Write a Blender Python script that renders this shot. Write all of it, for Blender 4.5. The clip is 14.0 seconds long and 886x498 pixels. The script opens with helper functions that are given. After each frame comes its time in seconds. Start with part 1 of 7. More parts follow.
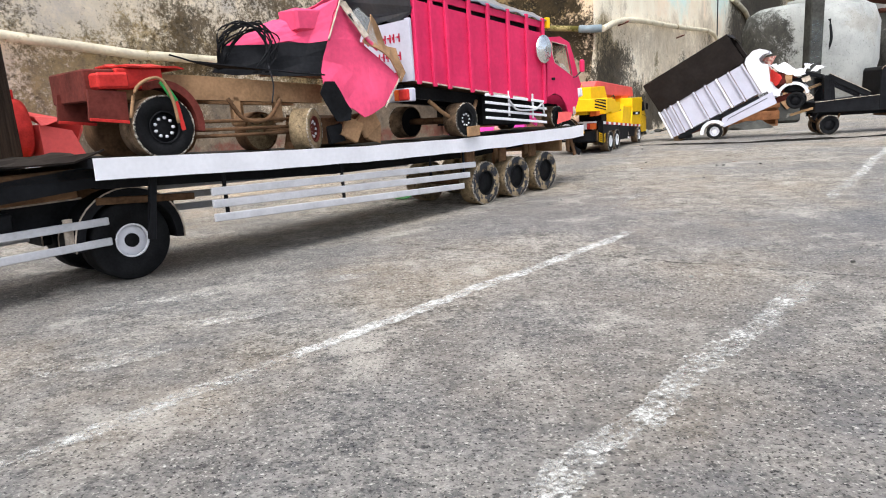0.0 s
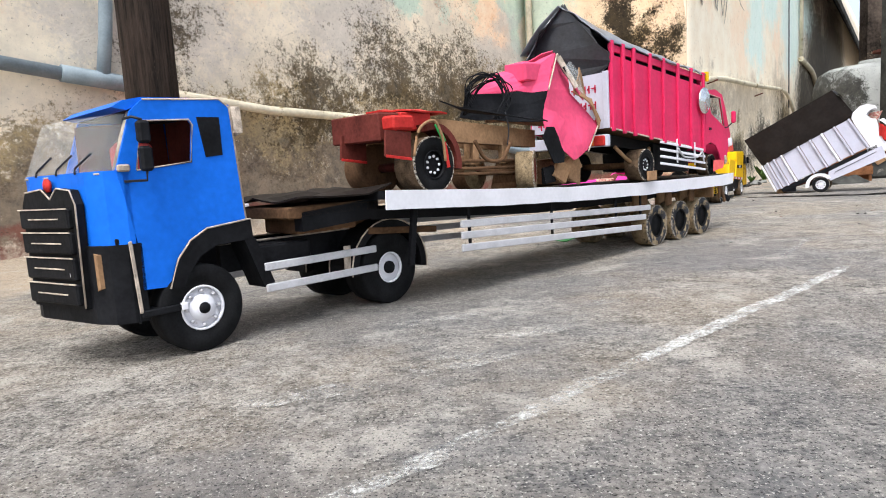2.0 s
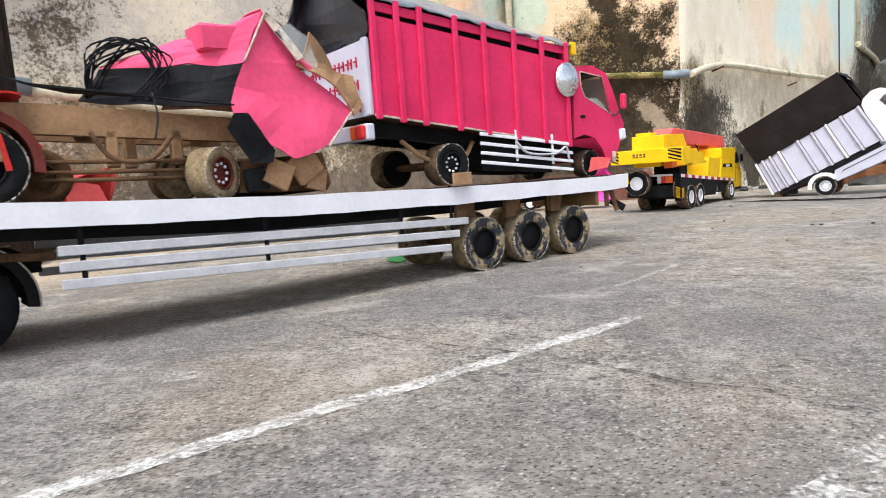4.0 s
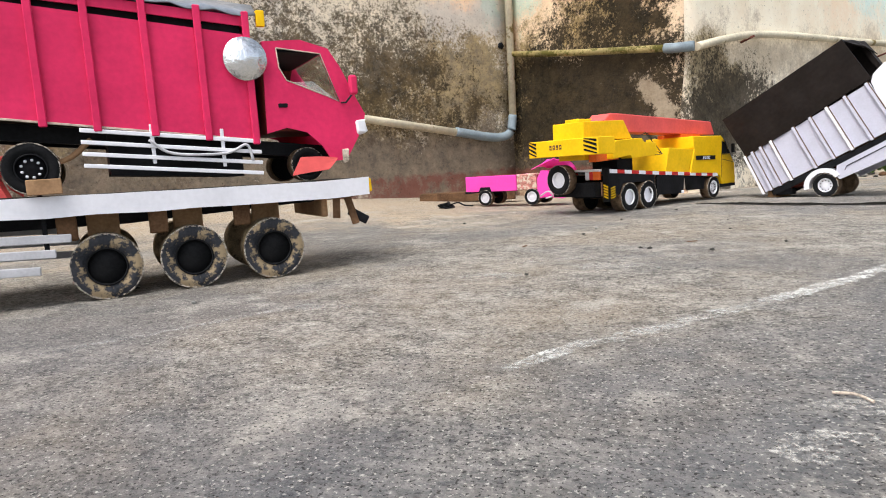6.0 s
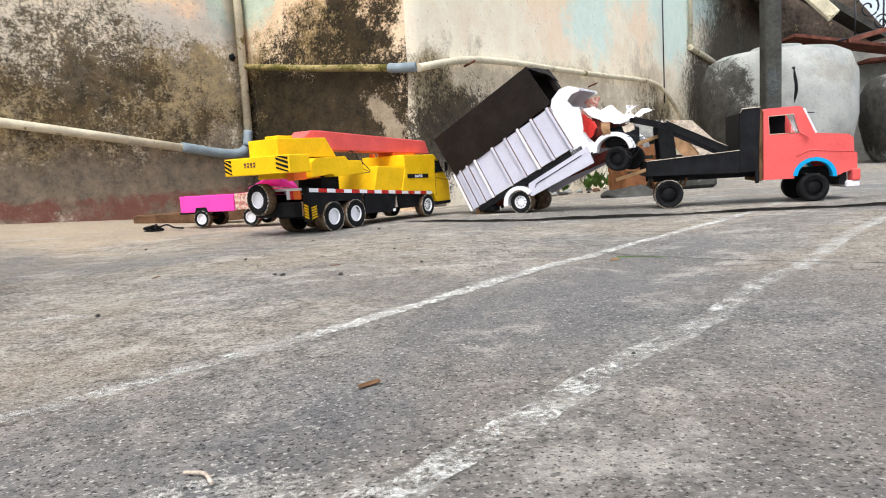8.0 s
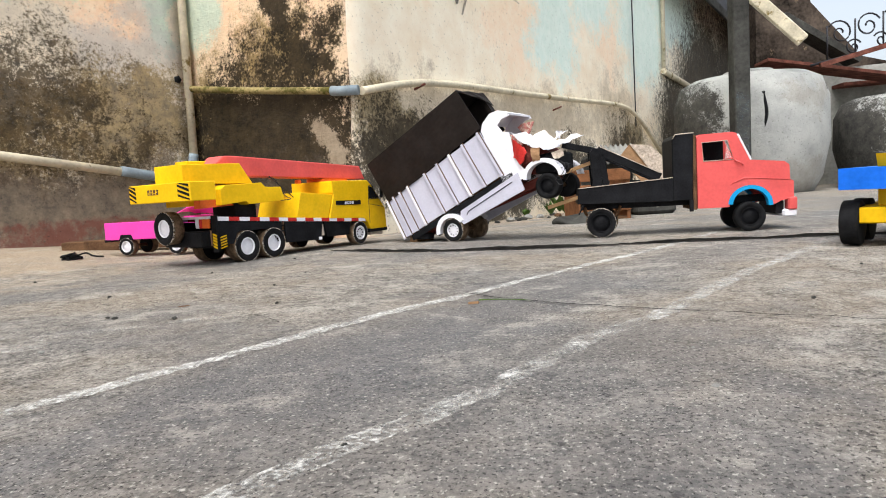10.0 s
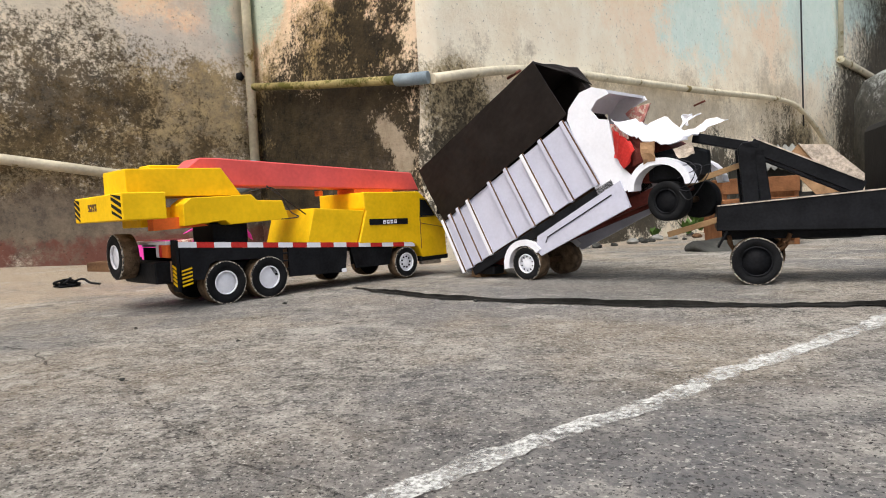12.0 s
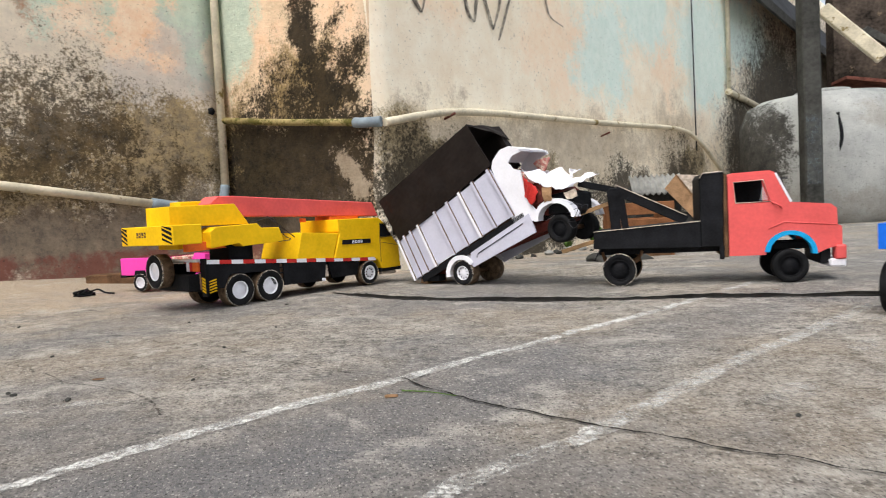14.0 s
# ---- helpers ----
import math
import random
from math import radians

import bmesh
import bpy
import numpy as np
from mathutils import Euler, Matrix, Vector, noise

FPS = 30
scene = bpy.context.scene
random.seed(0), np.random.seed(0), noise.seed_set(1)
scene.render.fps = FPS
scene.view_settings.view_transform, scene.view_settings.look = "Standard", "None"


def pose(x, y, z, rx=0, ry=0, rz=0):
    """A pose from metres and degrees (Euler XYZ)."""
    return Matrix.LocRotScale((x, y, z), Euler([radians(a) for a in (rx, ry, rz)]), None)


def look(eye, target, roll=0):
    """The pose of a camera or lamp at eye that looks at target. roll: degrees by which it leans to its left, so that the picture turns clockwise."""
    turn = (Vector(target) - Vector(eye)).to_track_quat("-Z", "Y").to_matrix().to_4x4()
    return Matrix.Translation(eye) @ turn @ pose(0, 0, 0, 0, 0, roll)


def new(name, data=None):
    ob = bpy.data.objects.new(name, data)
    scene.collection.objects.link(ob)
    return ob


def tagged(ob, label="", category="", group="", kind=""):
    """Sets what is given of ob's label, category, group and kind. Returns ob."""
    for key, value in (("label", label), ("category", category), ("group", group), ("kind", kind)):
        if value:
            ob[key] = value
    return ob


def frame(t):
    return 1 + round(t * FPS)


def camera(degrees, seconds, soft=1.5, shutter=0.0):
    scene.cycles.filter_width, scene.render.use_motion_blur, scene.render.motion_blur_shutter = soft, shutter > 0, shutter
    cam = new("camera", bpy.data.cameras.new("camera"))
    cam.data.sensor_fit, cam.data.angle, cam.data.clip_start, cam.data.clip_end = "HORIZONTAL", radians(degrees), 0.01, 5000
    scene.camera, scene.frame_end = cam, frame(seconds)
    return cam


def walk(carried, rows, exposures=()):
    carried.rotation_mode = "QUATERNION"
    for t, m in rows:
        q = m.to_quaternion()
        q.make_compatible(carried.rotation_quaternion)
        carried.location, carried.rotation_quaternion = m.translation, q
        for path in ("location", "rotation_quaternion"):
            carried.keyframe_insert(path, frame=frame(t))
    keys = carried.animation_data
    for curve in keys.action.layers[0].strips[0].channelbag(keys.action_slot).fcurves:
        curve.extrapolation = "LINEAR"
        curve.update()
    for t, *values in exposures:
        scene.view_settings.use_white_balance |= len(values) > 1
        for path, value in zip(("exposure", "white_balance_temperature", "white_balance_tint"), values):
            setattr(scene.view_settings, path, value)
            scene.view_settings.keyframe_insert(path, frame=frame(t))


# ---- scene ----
cam = camera(68.2, 14.0, soft=1.0, shutter=0.1)
PATH = [
    (0, (-1.121, -0.918, 0.254), (-1.107, 1.037, -0.175), -3.8),
    (0.5, (-1.243, -0.943, 0.263), (-1.266, 1.033, -0.048), -3.6),
    (1, (-1.372, -1.025, 0.289), (-1.436, 0.957, 0.036), -3.6),
    (1.5, (-1.422, -1.038, 0.258), (-1.502, 0.945, 0.008), -3.7),
    (2, (-1.476, -1.017, 0.243), (-1.573, 0.965, -0.005), -3.6),
    (2.5, (-1.392, -0.975, 0.235), (-1.534, 1.006, -0.003), -3.8),
    (3, (-1.268, -0.872, 0.224), (-1.461, 1.104, -0.012), -3.7),
    (3.5, (-1.087, -0.748, 0.212), (-1.326, 1.224, -0.031), -3.7),
    (3.7, (-1.008, -0.677, 0.204), (-1.266, 1.293, -0.025), -3.9),
    (5.8, (-0.123, -0.091, 0.190), (-0.799, 1.773, -0.065), -3.8),
    (6, (-0.110, -0.063, 0.184), (-0.794, 1.799, -0.072), -3.7),
    (6.5, (-0.087, -0.028, 0.168), (-0.784, 1.830, -0.085), -3.8),
    (7, (-0.073, 0.093, 0.160), (-0.663, 1.988, -0.088), -4.1),
    (7.5, (0.040, 0.106, 0.154), (-0.262, 2.068, -0.089), -3.9),
    (8, (0.166, 0.097, 0.171), (0.084, 2.080, -0.075), -3.6),
    (8.5, (0.224, 0.075, 0.175), (0.197, 2.060, -0.069), -3.4),
    (8.7, (0.236, 0.070, 0.174), (0.212, 2.055, -0.071), -3.5),
    (10.8, (0.497, 0.505, 0.180), (0.322, 2.493, 0.044), -3.3),
    (11, (0.510, 0.605, 0.194), (0.282, 2.588, 0.064), -3.3),
    (11.5, (0.498, 0.791, 0.174), (0.110, 2.748, 0.043), -3.3),
    (12, (0.543, 0.918, 0.176), (0.075, 2.858, 0.050), -3.1),
    (12.5, (0.521, 0.940, 0.167), (-0.019, 2.862, 0.057), -3.2),
    (13, (0.509, 0.889, 0.163), (-0.057, 2.805, 0.059), -3.2),
    (13.5, (0.586, 0.677, 0.228), (0.034, 2.598, 0.137), -3.3),
    (14, (0.591, 0.378, 0.233), (0.325, 2.357, 0.120), -3.2),
]
walk(cam, [(t, look(eye, target, roll)) for t, eye, target, roll in PATH], [(0, 0.92, 6200, 10), (3.7, 0.92, 6200, 10), (5.8, 0.8, 6350, 10), (8.7, 0.89, 6250, 9), (10.8, 0.64, 6500, 10), (12.5, 0.58, 6450, 10), (14, 0.58, 6450, 10)])

# ---- light: a bright overcast afternoon ----
world = bpy.data.worlds.new("overcast")
scene.world = world
world.use_nodes = True
sky = world.node_tree.nodes.new("ShaderNodeTexSky")
sky.sky_type, sky.sun_disc = "NISHITA", False
sky.sun_elevation, sky.sun_rotation = radians(58), radians(200)
sky.air_density, sky.dust_density, sky.ozone_density = 1.0, 4.0, 1.0
mixsky = world.node_tree.nodes.new("ShaderNodeHueSaturation")
mixsky.inputs["Saturation"].default_value = 0.45
world.node_tree.links.new(sky.outputs[0], mixsky.inputs["Color"])
world.node_tree.links.new(mixsky.outputs[0], world.node_tree.nodes["Background"].inputs[0])
world.node_tree.nodes["Background"].inputs[1].default_value = 0.15
sun_data = bpy.data.lights.new("sun", "SUN")
sun_data.energy, sun_data.angle, sun_data.color = 1.5, radians(25), (1.0, 0.97, 0.92)
sun = new("sun", sun_data)
sun.matrix_world = look((0, 0, 6), (0.5, 2.4, 0))


# ---- materials ----
def mat(name, base, rough=0.6, metal=0.0, var=0.12, scale=30.0, bump=0.15, bscale=120.0, spots=None, coat=0.0):
    """A painted or raw surface: base colour with large blotches and fine grain, and a fine relief."""
    m = bpy.data.materials.new(name)
    m.use_nodes = True
    nt = m.node_tree
    b = nt.nodes["Principled BSDF"]
    b.inputs["Roughness"].default_value, b.inputs["Metallic"].default_value = rough, metal
    b.inputs["Coat Weight"].default_value = coat
    b.inputs["Specular IOR Level"].default_value = 0.5 if metal or rough < 0.4 else 0.12
    tc = nt.nodes.new("ShaderNodeTexCoord")
    n1, n2 = nt.nodes.new("ShaderNodeTexNoise"), nt.nodes.new("ShaderNodeTexNoise")
    n1.inputs["Scale"].default_value, n1.inputs["Detail"].default_value = scale, 5
    n2.inputs["Scale"].default_value, n2.inputs["Detail"].default_value = scale * 9, 3
    r = nt.nodes.new("ShaderNodeValToRGB")
    lo = [max(0, c * (1 - 1.6 * var)) for c in base]
    hi = [min(1, c * (1 + 1.3 * var) + 0.02 * var) for c in base]
    r.color_ramp.elements[0].position, r.color_ramp.elements[1].position = 0.32, 0.7
    r.color_ramp.elements[0].color, r.color_ramp.elements[1].color = (*lo, 1), (*hi, 1)
    mx = nt.nodes.new("ShaderNodeMath")
    mx.operation = "MULTIPLY_ADD"
    mx.inputs[1].default_value, mx.inputs[2].default_value = 0.35, 0.0
    ad = nt.nodes.new("ShaderNodeMath")
    ad.operation = "MULTIPLY_ADD"
    ad.inputs[1].default_value = 0.65
    L = nt.links.new
    L(tc.outputs["Object"], n1.inputs["Vector"]), L(tc.outputs["Object"], n2.inputs["Vector"])
    L(n2.outputs["Fac"], mx.inputs[0]), L(n1.outputs["Fac"], ad.inputs[0]), L(mx.outputs[0], ad.inputs[2])
    L(ad.outputs[0], r.inputs[0])
    out = r.outputs[0]
    if spots:
        colour, amount, sscale = spots
        n3, r3, mix = nt.nodes.new("ShaderNodeTexNoise"), nt.nodes.new("ShaderNodeValToRGB"), nt.nodes.new("ShaderNodeMix")
        n3.inputs["Scale"].default_value, n3.inputs["Detail"].default_value = sscale, 6
        n3.inputs["Roughness"].default_value = 0.7
        r3.color_ramp.elements[0].position, r3.color_ramp.elements[1].position = 1 - amount, min(1, 1.06 - amount)
        mix.data_type = "RGBA"
        L(tc.outputs["Object"], n3.inputs["Vector"]), L(n3.outputs["Fac"], r3.inputs[0]), L(r3.outputs[0], mix.inputs[0])
        L(out, mix.inputs[6])
        mix.inputs[7].default_value = (*colour, 1)
        out = mix.outputs[2]
    L(out, b.inputs["Base Color"])
    if bump:
        bn, n4 = nt.nodes.new("ShaderNodeBump"), nt.nodes.new("ShaderNodeTexNoise")
        n4.inputs["Scale"].default_value, n4.inputs["Detail"].default_value = bscale, 4
        bn.inputs["Strength"].default_value, bn.inputs["Distance"].default_value = bump, 0.004
        L(tc.outputs["Object"], n4.inputs["Vector"]), L(n4.outputs["Fac"], bn.inputs["Height"]), L(bn.outputs[0], b.inputs["Normal"])
    return m


BLUE = mat("blue_paint", (0.01, 0.14, 0.68), 0.45, var=0.12, scale=14, bscale=60)
BLACK = mat("black_card", (0.004, 0.0044, 0.006), 0.6, var=0.4, scale=20, spots=((0.028, 0.026, 0.025), 0.3, 60))
TYRE = mat("tyre_black", (0.0055, 0.0058, 0.0066), 0.75, var=0.3, scale=40)
TREAD = mat("cardboard_tread", (0.13, 0.085, 0.05), 0.85, var=0.5, scale=60, bump=0.6, bscale=260)
MUD = mat("muddy_tyre", (0.27, 0.2, 0.115), 0.85, var=0.5, scale=45, bump=0.5, spots=((0.04, 0.036, 0.03), 0.42, 50))
MUDFACE = mat("mud_spattered_tyre", (0.032, 0.034, 0.04), 0.8, var=0.35, scale=30, bump=0.4, spots=((0.3, 0.23, 0.14), 0.5, 38))
PINK = mat("crimson_paint", (0.66, 0.028, 0.11), 0.5, var=0.12, scale=12, bscale=45, bump=0.25)
ROSE = mat("rose_paint", (0.72, 0.075, 0.17), 0.55, var=0.14, scale=14, bscale=50, bump=0.3)
HOTPINK = mat("hot_pink_card", (0.85, 0.07, 0.42), 0.5, var=0.08, scale=14)
CORAL = mat("coral_paint", (0.68, 0.105, 0.1), 0.5, var=0.1, scale=12, bscale=50)
RED = mat("red_paint", (0.5, 0.03, 0.025), 0.5, var=0.25, scale=25)
OXBLOOD = mat("oxblood_card", (0.12, 0.025, 0.018), 0.7, var=0.3, scale=25)
YELLOW = mat("yellow_paint", (0.83, 0.5, 0.006), 0.5, var=0.1, scale=12, bscale=50)
WHITE = mat("white_paper", (0.77, 0.77, 0.81), 0.6, var=0.06, scale=16, bscale=50, spots=((0.5, 0.48, 0.46), 0.3, 40))
LILAC = mat("pale_lilac_card", (0.52, 0.52, 0.61), 0.6, var=0.07, scale=16, bscale=50)
GREYBAR = mat("grey_painted_strip", (0.5, 0.5, 0.52), 0.55, var=0.12, scale=30)
CARD = mat("brown_cardboard", (0.32, 0.19, 0.1), 0.85, var=0.25, scale=25, bscale=150)
DCARD = mat("dark_brown_cardboard", (0.13, 0.07, 0.035), 0.85, var=0.35, scale=25, bscale=150)
EDGE = mat("torn_card_edge", (0.5, 0.42, 0.34), 0.9, var=0.35, scale=80, bscale=300)
TARP = mat("black_plastic_sheet", (0.03, 0.034, 0.042), 0.3, var=0.35, scale=18, bump=0.9, bscale=26)
# lighter copy of the black sheet: sky sheen on its top painted as grey
TARP_SHEEN = mat("plastic_sheet_with_sheen", (0.17, 0.19, 0.22), 0.3, var=0.25, scale=18, bump=0.9, bscale=30)
BROWNBLACK = mat("brown_black_card", (0.011, 0.0075, 0.006), 0.55, var=0.25, scale=10, bump=0.3, bscale=25)
FOIL = mat("crumpled_foil", (0.8, 0.82, 0.83), 0.22, 0.95, var=0.1, scale=40, bump=1.0, bscale=70)
PVC = mat("weathered_cream_pipe", (0.62, 0.56, 0.42), 0.5, var=0.2, scale=6, spots=((0.2, 0.15, 0.05), 0.42, 9))
PVCMOSS = mat("mossy_pipe", (0.3, 0.24, 0.1), 0.65, var=0.35, scale=8, spots=((0.1, 0.09, 0.02), 0.5, 14))
PVCGREY = mat("grey_pipe_fitting", (0.22, 0.27, 0.3), 0.5, var=0.15, scale=15)
WOOD = mat("raw_wood", (0.42, 0.26, 0.13), 0.7, var=0.2, scale=25)
CRATE = mat("orange_brown_crate", (0.2, 0.085, 0.035), 0.75, var=0.3, scale=20)
RUST = mat("rusty_metal", (0.14, 0.05, 0.035), 0.8, var=0.4, scale=12)
IRON = mat("dark_iron", (0.03, 0.03, 0.035), 0.5, 0.6)
CONC = mat("weathered_concrete", (0.27, 0.27, 0.25), 0.85, var=0.25, scale=3.5, bump=0.3, bscale=40, spots=((0.05, 0.05, 0.045), 0.36, 3))
DARKCONC = mat("mouldy_dark_concrete", (0.05, 0.05, 0.045), 0.9, var=0.4, scale=4, spots=((0.2, 0.19, 0.16), 0.34, 5))
ROOF = mat("dark_roof_sheet", (0.03, 0.032, 0.035), 0.7, var=0.4, scale=5)
SKYBLUE = mat("light_blue_trim", (0.01, 0.3, 0.6), 0.5, var=0.1)
GREEN = mat("green_wrapper", (0.02, 0.3, 0.06), 0.3, var=0.2, spots=((0.5, 0.6, 0.5), 0.35, 60))
LEAF = mat("weed_leaf", (0.07, 0.13, 0.025), 0.6, var=0.3)
REDINK = mat("red_ink", (0.5, 0.02, 0.06), 0.6, var=0.1)
ORANGE = mat("orange_lamp", (0.8, 0.16, 0.03), 0.4, var=0.1)
PATTERN = mat("patterned_fabric", (0.5, 0.2, 0.17), 0.8, var=0.5, scale=60, spots=((0.6, 0.5, 0.4), 0.5, 80))


def clear_film():
    m = bpy.data.materials.new("clear_plastic_film")
    m.use_nodes = True
    nt = m.node_tree
    b = nt.nodes["Principled BSDF"]
    b.inputs["Base Color"].default_value = (0.9, 0.92, 0.9, 1)
    b.inputs["Roughness"].default_value = 0.06
    b.inputs["Alpha"].default_value = 0.15
    return m


FILM = clear_film()


def ramp(nt, stops):
    r = nt.nodes.new("ShaderNodeValToRGB")
    e = r.color_ramp.elements
    e[0].position, e[0].color = stops[0][0], (*stops[0][1], 1)
    e[1].position, e[1].color = stops[1][0], (*stops[1][1], 1)
    for p, c in stops[2:]:
        e.new(p).color = (*c, 1)
    return r


def noise_node(nt, vec, scale, detail=6, rough=0.6, stretch=None, off=(0, 0, 0)):
    n = nt.nodes.new("ShaderNodeTexNoise")
    n.inputs["Scale"].default_value, n.inputs["Detail"].default_value, n.inputs["Roughness"].default_value = scale, detail, rough
    mp = nt.nodes.new("ShaderNodeMapping")
    mp.inputs["Location"].default_value = off
    if stretch:
        mp.inputs["Scale"].default_value = stretch
    nt.links.new(vec, mp.inputs["Vector"])
    nt.links.new(mp.outputs[0], n.inputs["Vector"])
    return n.outputs["Fac"]


def mixc(nt, fac, a, b):
    m = nt.nodes.new("ShaderNodeMix")
    m.data_type = "RGBA"
    for s, i in ((fac, 0), (a, 6), (b, 7)):
        if isinstance(s, tuple):
            m.inputs[i].default_value = (*s, 1)
        elif isinstance(s, float):
            m.inputs[i].default_value = s
        else:
            nt.links.new(s, m.inputs[i])
    return m.outputs[2]


def math_node(nt, op, a, b, clamp=False):
    m = nt.nodes.new("ShaderNodeMath")
    m.operation, m.use_clamp = op, clamp
    for i, s in enumerate((a, b)):
        if isinstance(s, (int, float)):
            m.inputs[i].default_value = s
        else:
            nt.links.new(s, m.inputs[i])
    return m.outputs[0]


def concrete_ground():
    """Worn yard concrete: grey cement skin, exposed pale aggregate, damp dark patches and speckle."""
    m = bpy.data.materials.new("worn_yard_concrete")
    m.use_nodes = True
    nt = m.node_tree
    b = nt.nodes["Principled BSDF"]
    v = nt.nodes.new("ShaderNodeTexCoord").outputs["Object"]
    L = nt.links.new
    base = ramp(nt, [(0.42, (0.022, 0.02, 0.018)), (0.58, (0.6, 0.56, 0.49))])
    L(noise_node(nt, v, 130, 5, 0.7), base.inputs[0])
    c = mixc(nt, math_node(nt, "MULTIPLY", noise_node(nt, v, 14, 6, 0.7, off=(4, 4, 0)), 0.5), base.outputs[0], (0.15, 0.14, 0.125))
    mot = ramp(nt, [(0.44, (0.03, 0.028, 0.026)), (0.56, (0.6, 0.555, 0.49))])
    L(noise_node(nt, v, 48, 8, 0.75, off=(6, 2, 0)), mot.inputs[0])
    c = mixc(nt, 0.33, c, mot.outputs[0])
    for scale, amount, o in ((11, 0.55, 12), (23, 0.4, 31)):
        scab = ramp(nt, [(0.45, (0.035, 0.033, 0.03)), (0.57, (0.5, 0.46, 0.4))])
        L(noise_node(nt, v, scale, 10, 0.78, off=(o, 3, 0)), scab.inputs[0])
        c = mixc(nt, amount * 0.5, c, scab.outputs[0])
    warm = ramp(nt, [(0.42, (0.0, 0.0, 0.0)), (0.62, (1, 1, 1))])
    L(noise_node(nt, v, 2.6, 7, 0.68, off=(3, 1, 0)), warm.inputs[0])
    c = mixc(nt, math_node(nt, "MULTIPLY", warm.outputs[0], 0.42), c, (0.3, 0.24, 0.17))
    dark = ramp(nt, [(0.46, (0, 0, 0)), (0.56, (1, 1, 1))])
    L(noise_node(nt, v, 1.5, 8, 0.66, off=(7.3, 2, 0)), dark.inputs[0])
    c = mixc(nt, math_node(nt, "MULTIPLY", dark.outputs[0], 0.5), c, (0.115, 0.12, 0.13))
    sep = nt.nodes.new("ShaderNodeSeparateXYZ")
    L(v, sep.inputs[0])
    # lanes of worn blue-grey paint, each along the right-hand side of a court line
    rub = math_node(nt, "MULTIPLY", math_node(nt, "SUBTRACT", noise_node(nt, v, 4.2, 9, 0.75, off=(3, 7, 0)), 0.5), 3.4)
    for px, py, deg, wide, end in ((0.4, 1.278, 51.0, 0.3, 9.0), (-1.688, -0.657, 45.0, 0.42, -0.75)):
        c_, s_ = math.cos(radians(deg)), math.sin(radians(deg))
        across = math_node(nt, "SUBTRACT", math_node(nt, "MULTIPLY", math_node(nt, "SUBTRACT", sep.outputs[0], px), s_), math_node(nt, "MULTIPLY", math_node(nt, "SUBTRACT", sep.outputs[1], py), c_))
        inside = math_node(nt, "MINIMUM", across, math_node(nt, "SUBTRACT", wide, across))
        inside = math_node(nt, "MINIMUM", inside, math_node(nt, "MULTIPLY", math_node(nt, "SUBTRACT", end, math_node(nt, "ADD", sep.outputs[0], sep.outputs[1])), 0.5))
        lane = math_node(nt, "MULTIPLY", math_node(nt, "ADD", math_node(nt, "MULTIPLY", inside, 14.0), rub), 0.8, True)
        c = mixc(nt, math_node(nt, "MULTIPLY", lane, 0.36), c, (0.115, 0.125, 0.14))
    dirt = math_node(nt, "SUBTRACT", math_node(nt, "SUBTRACT", sep.outputs[1], math_node(nt, "MULTIPLY", sep.outputs[0], 1.1)), 2.75)
    dirt = math_node(nt, "ADD", math_node(nt, "MULTIPLY", dirt, 0.9), math_node(nt, "MULTIPLY", math_node(nt, "SUBTRACT", noise_node(nt, v, 3.5, 8, 0.7, off=(2, 8, 0)), 0.5), 4.0), True)
    c = mixc(nt, math_node(nt, "MULTIPLY", dirt, 0.7), c, (0.47, 0.37, 0.26))
    pale = ramp(nt, [(0.54, (0, 0, 0)), (0.62, (1, 1, 1))])
    L(noise_node(nt, v, 6, 9, 0.78, off=(1, 9, 0)), pale.inputs[0])
    c = mixc(nt, math_node(nt, "MULTIPLY", pale.outputs[0], 0.68), c, (0.46, 0.43, 0.38))
    for scale, lim, colour, amt, o in ((260, 0.6, (0.55, 0.53, 0.47), 0.8, 2), (300, 0.58, (0.018, 0.017, 0.016), 0.9, 5), (110, 0.61, (0.03, 0.03, 0.03), 0.6, 8), (45, 0.67, (0.05, 0.047, 0.044), 0.55, 21), (140, 0.66, (0.62, 0.6, 0.55), 0.85, 13)):
        sp = ramp(nt, [(lim, (0, 0, 0)), (lim + 0.05, (1, 1, 1))])
        L(noise_node(nt, v, scale, 3, 0.6, off=(o, 0, 0)), sp.inputs[0])
        c = mixc(nt, math_node(nt, "MULTIPLY", sp.outputs[0], amt), c, colour)
    L(c, b.inputs["Base Color"])
    b.inputs["Specular IOR Level"].default_value = 0.16
    rr = ramp(nt, [(0.0, (0.85,) * 3), (1.0, (0.6,) * 3)])
    L(dark.outputs[0], rr.inputs[0]), L(rr.outputs[0], b.inputs["Roughness"])
    bn = nt.nodes.new("ShaderNodeBump")
    bn.inputs["Strength"].default_value, bn.inputs["Distance"].default_value = 1.0, 0.006
    h = math_node(nt, "ADD", noise_node(nt, v, 150, 6, 0.7), math_node(nt, "MULTIPLY", noise_node(nt, v, 25, 4, 0.6), 1.2))
    L(h, bn.inputs["Height"]), L(bn.outputs[0], b.inputs["Normal"])
    return m


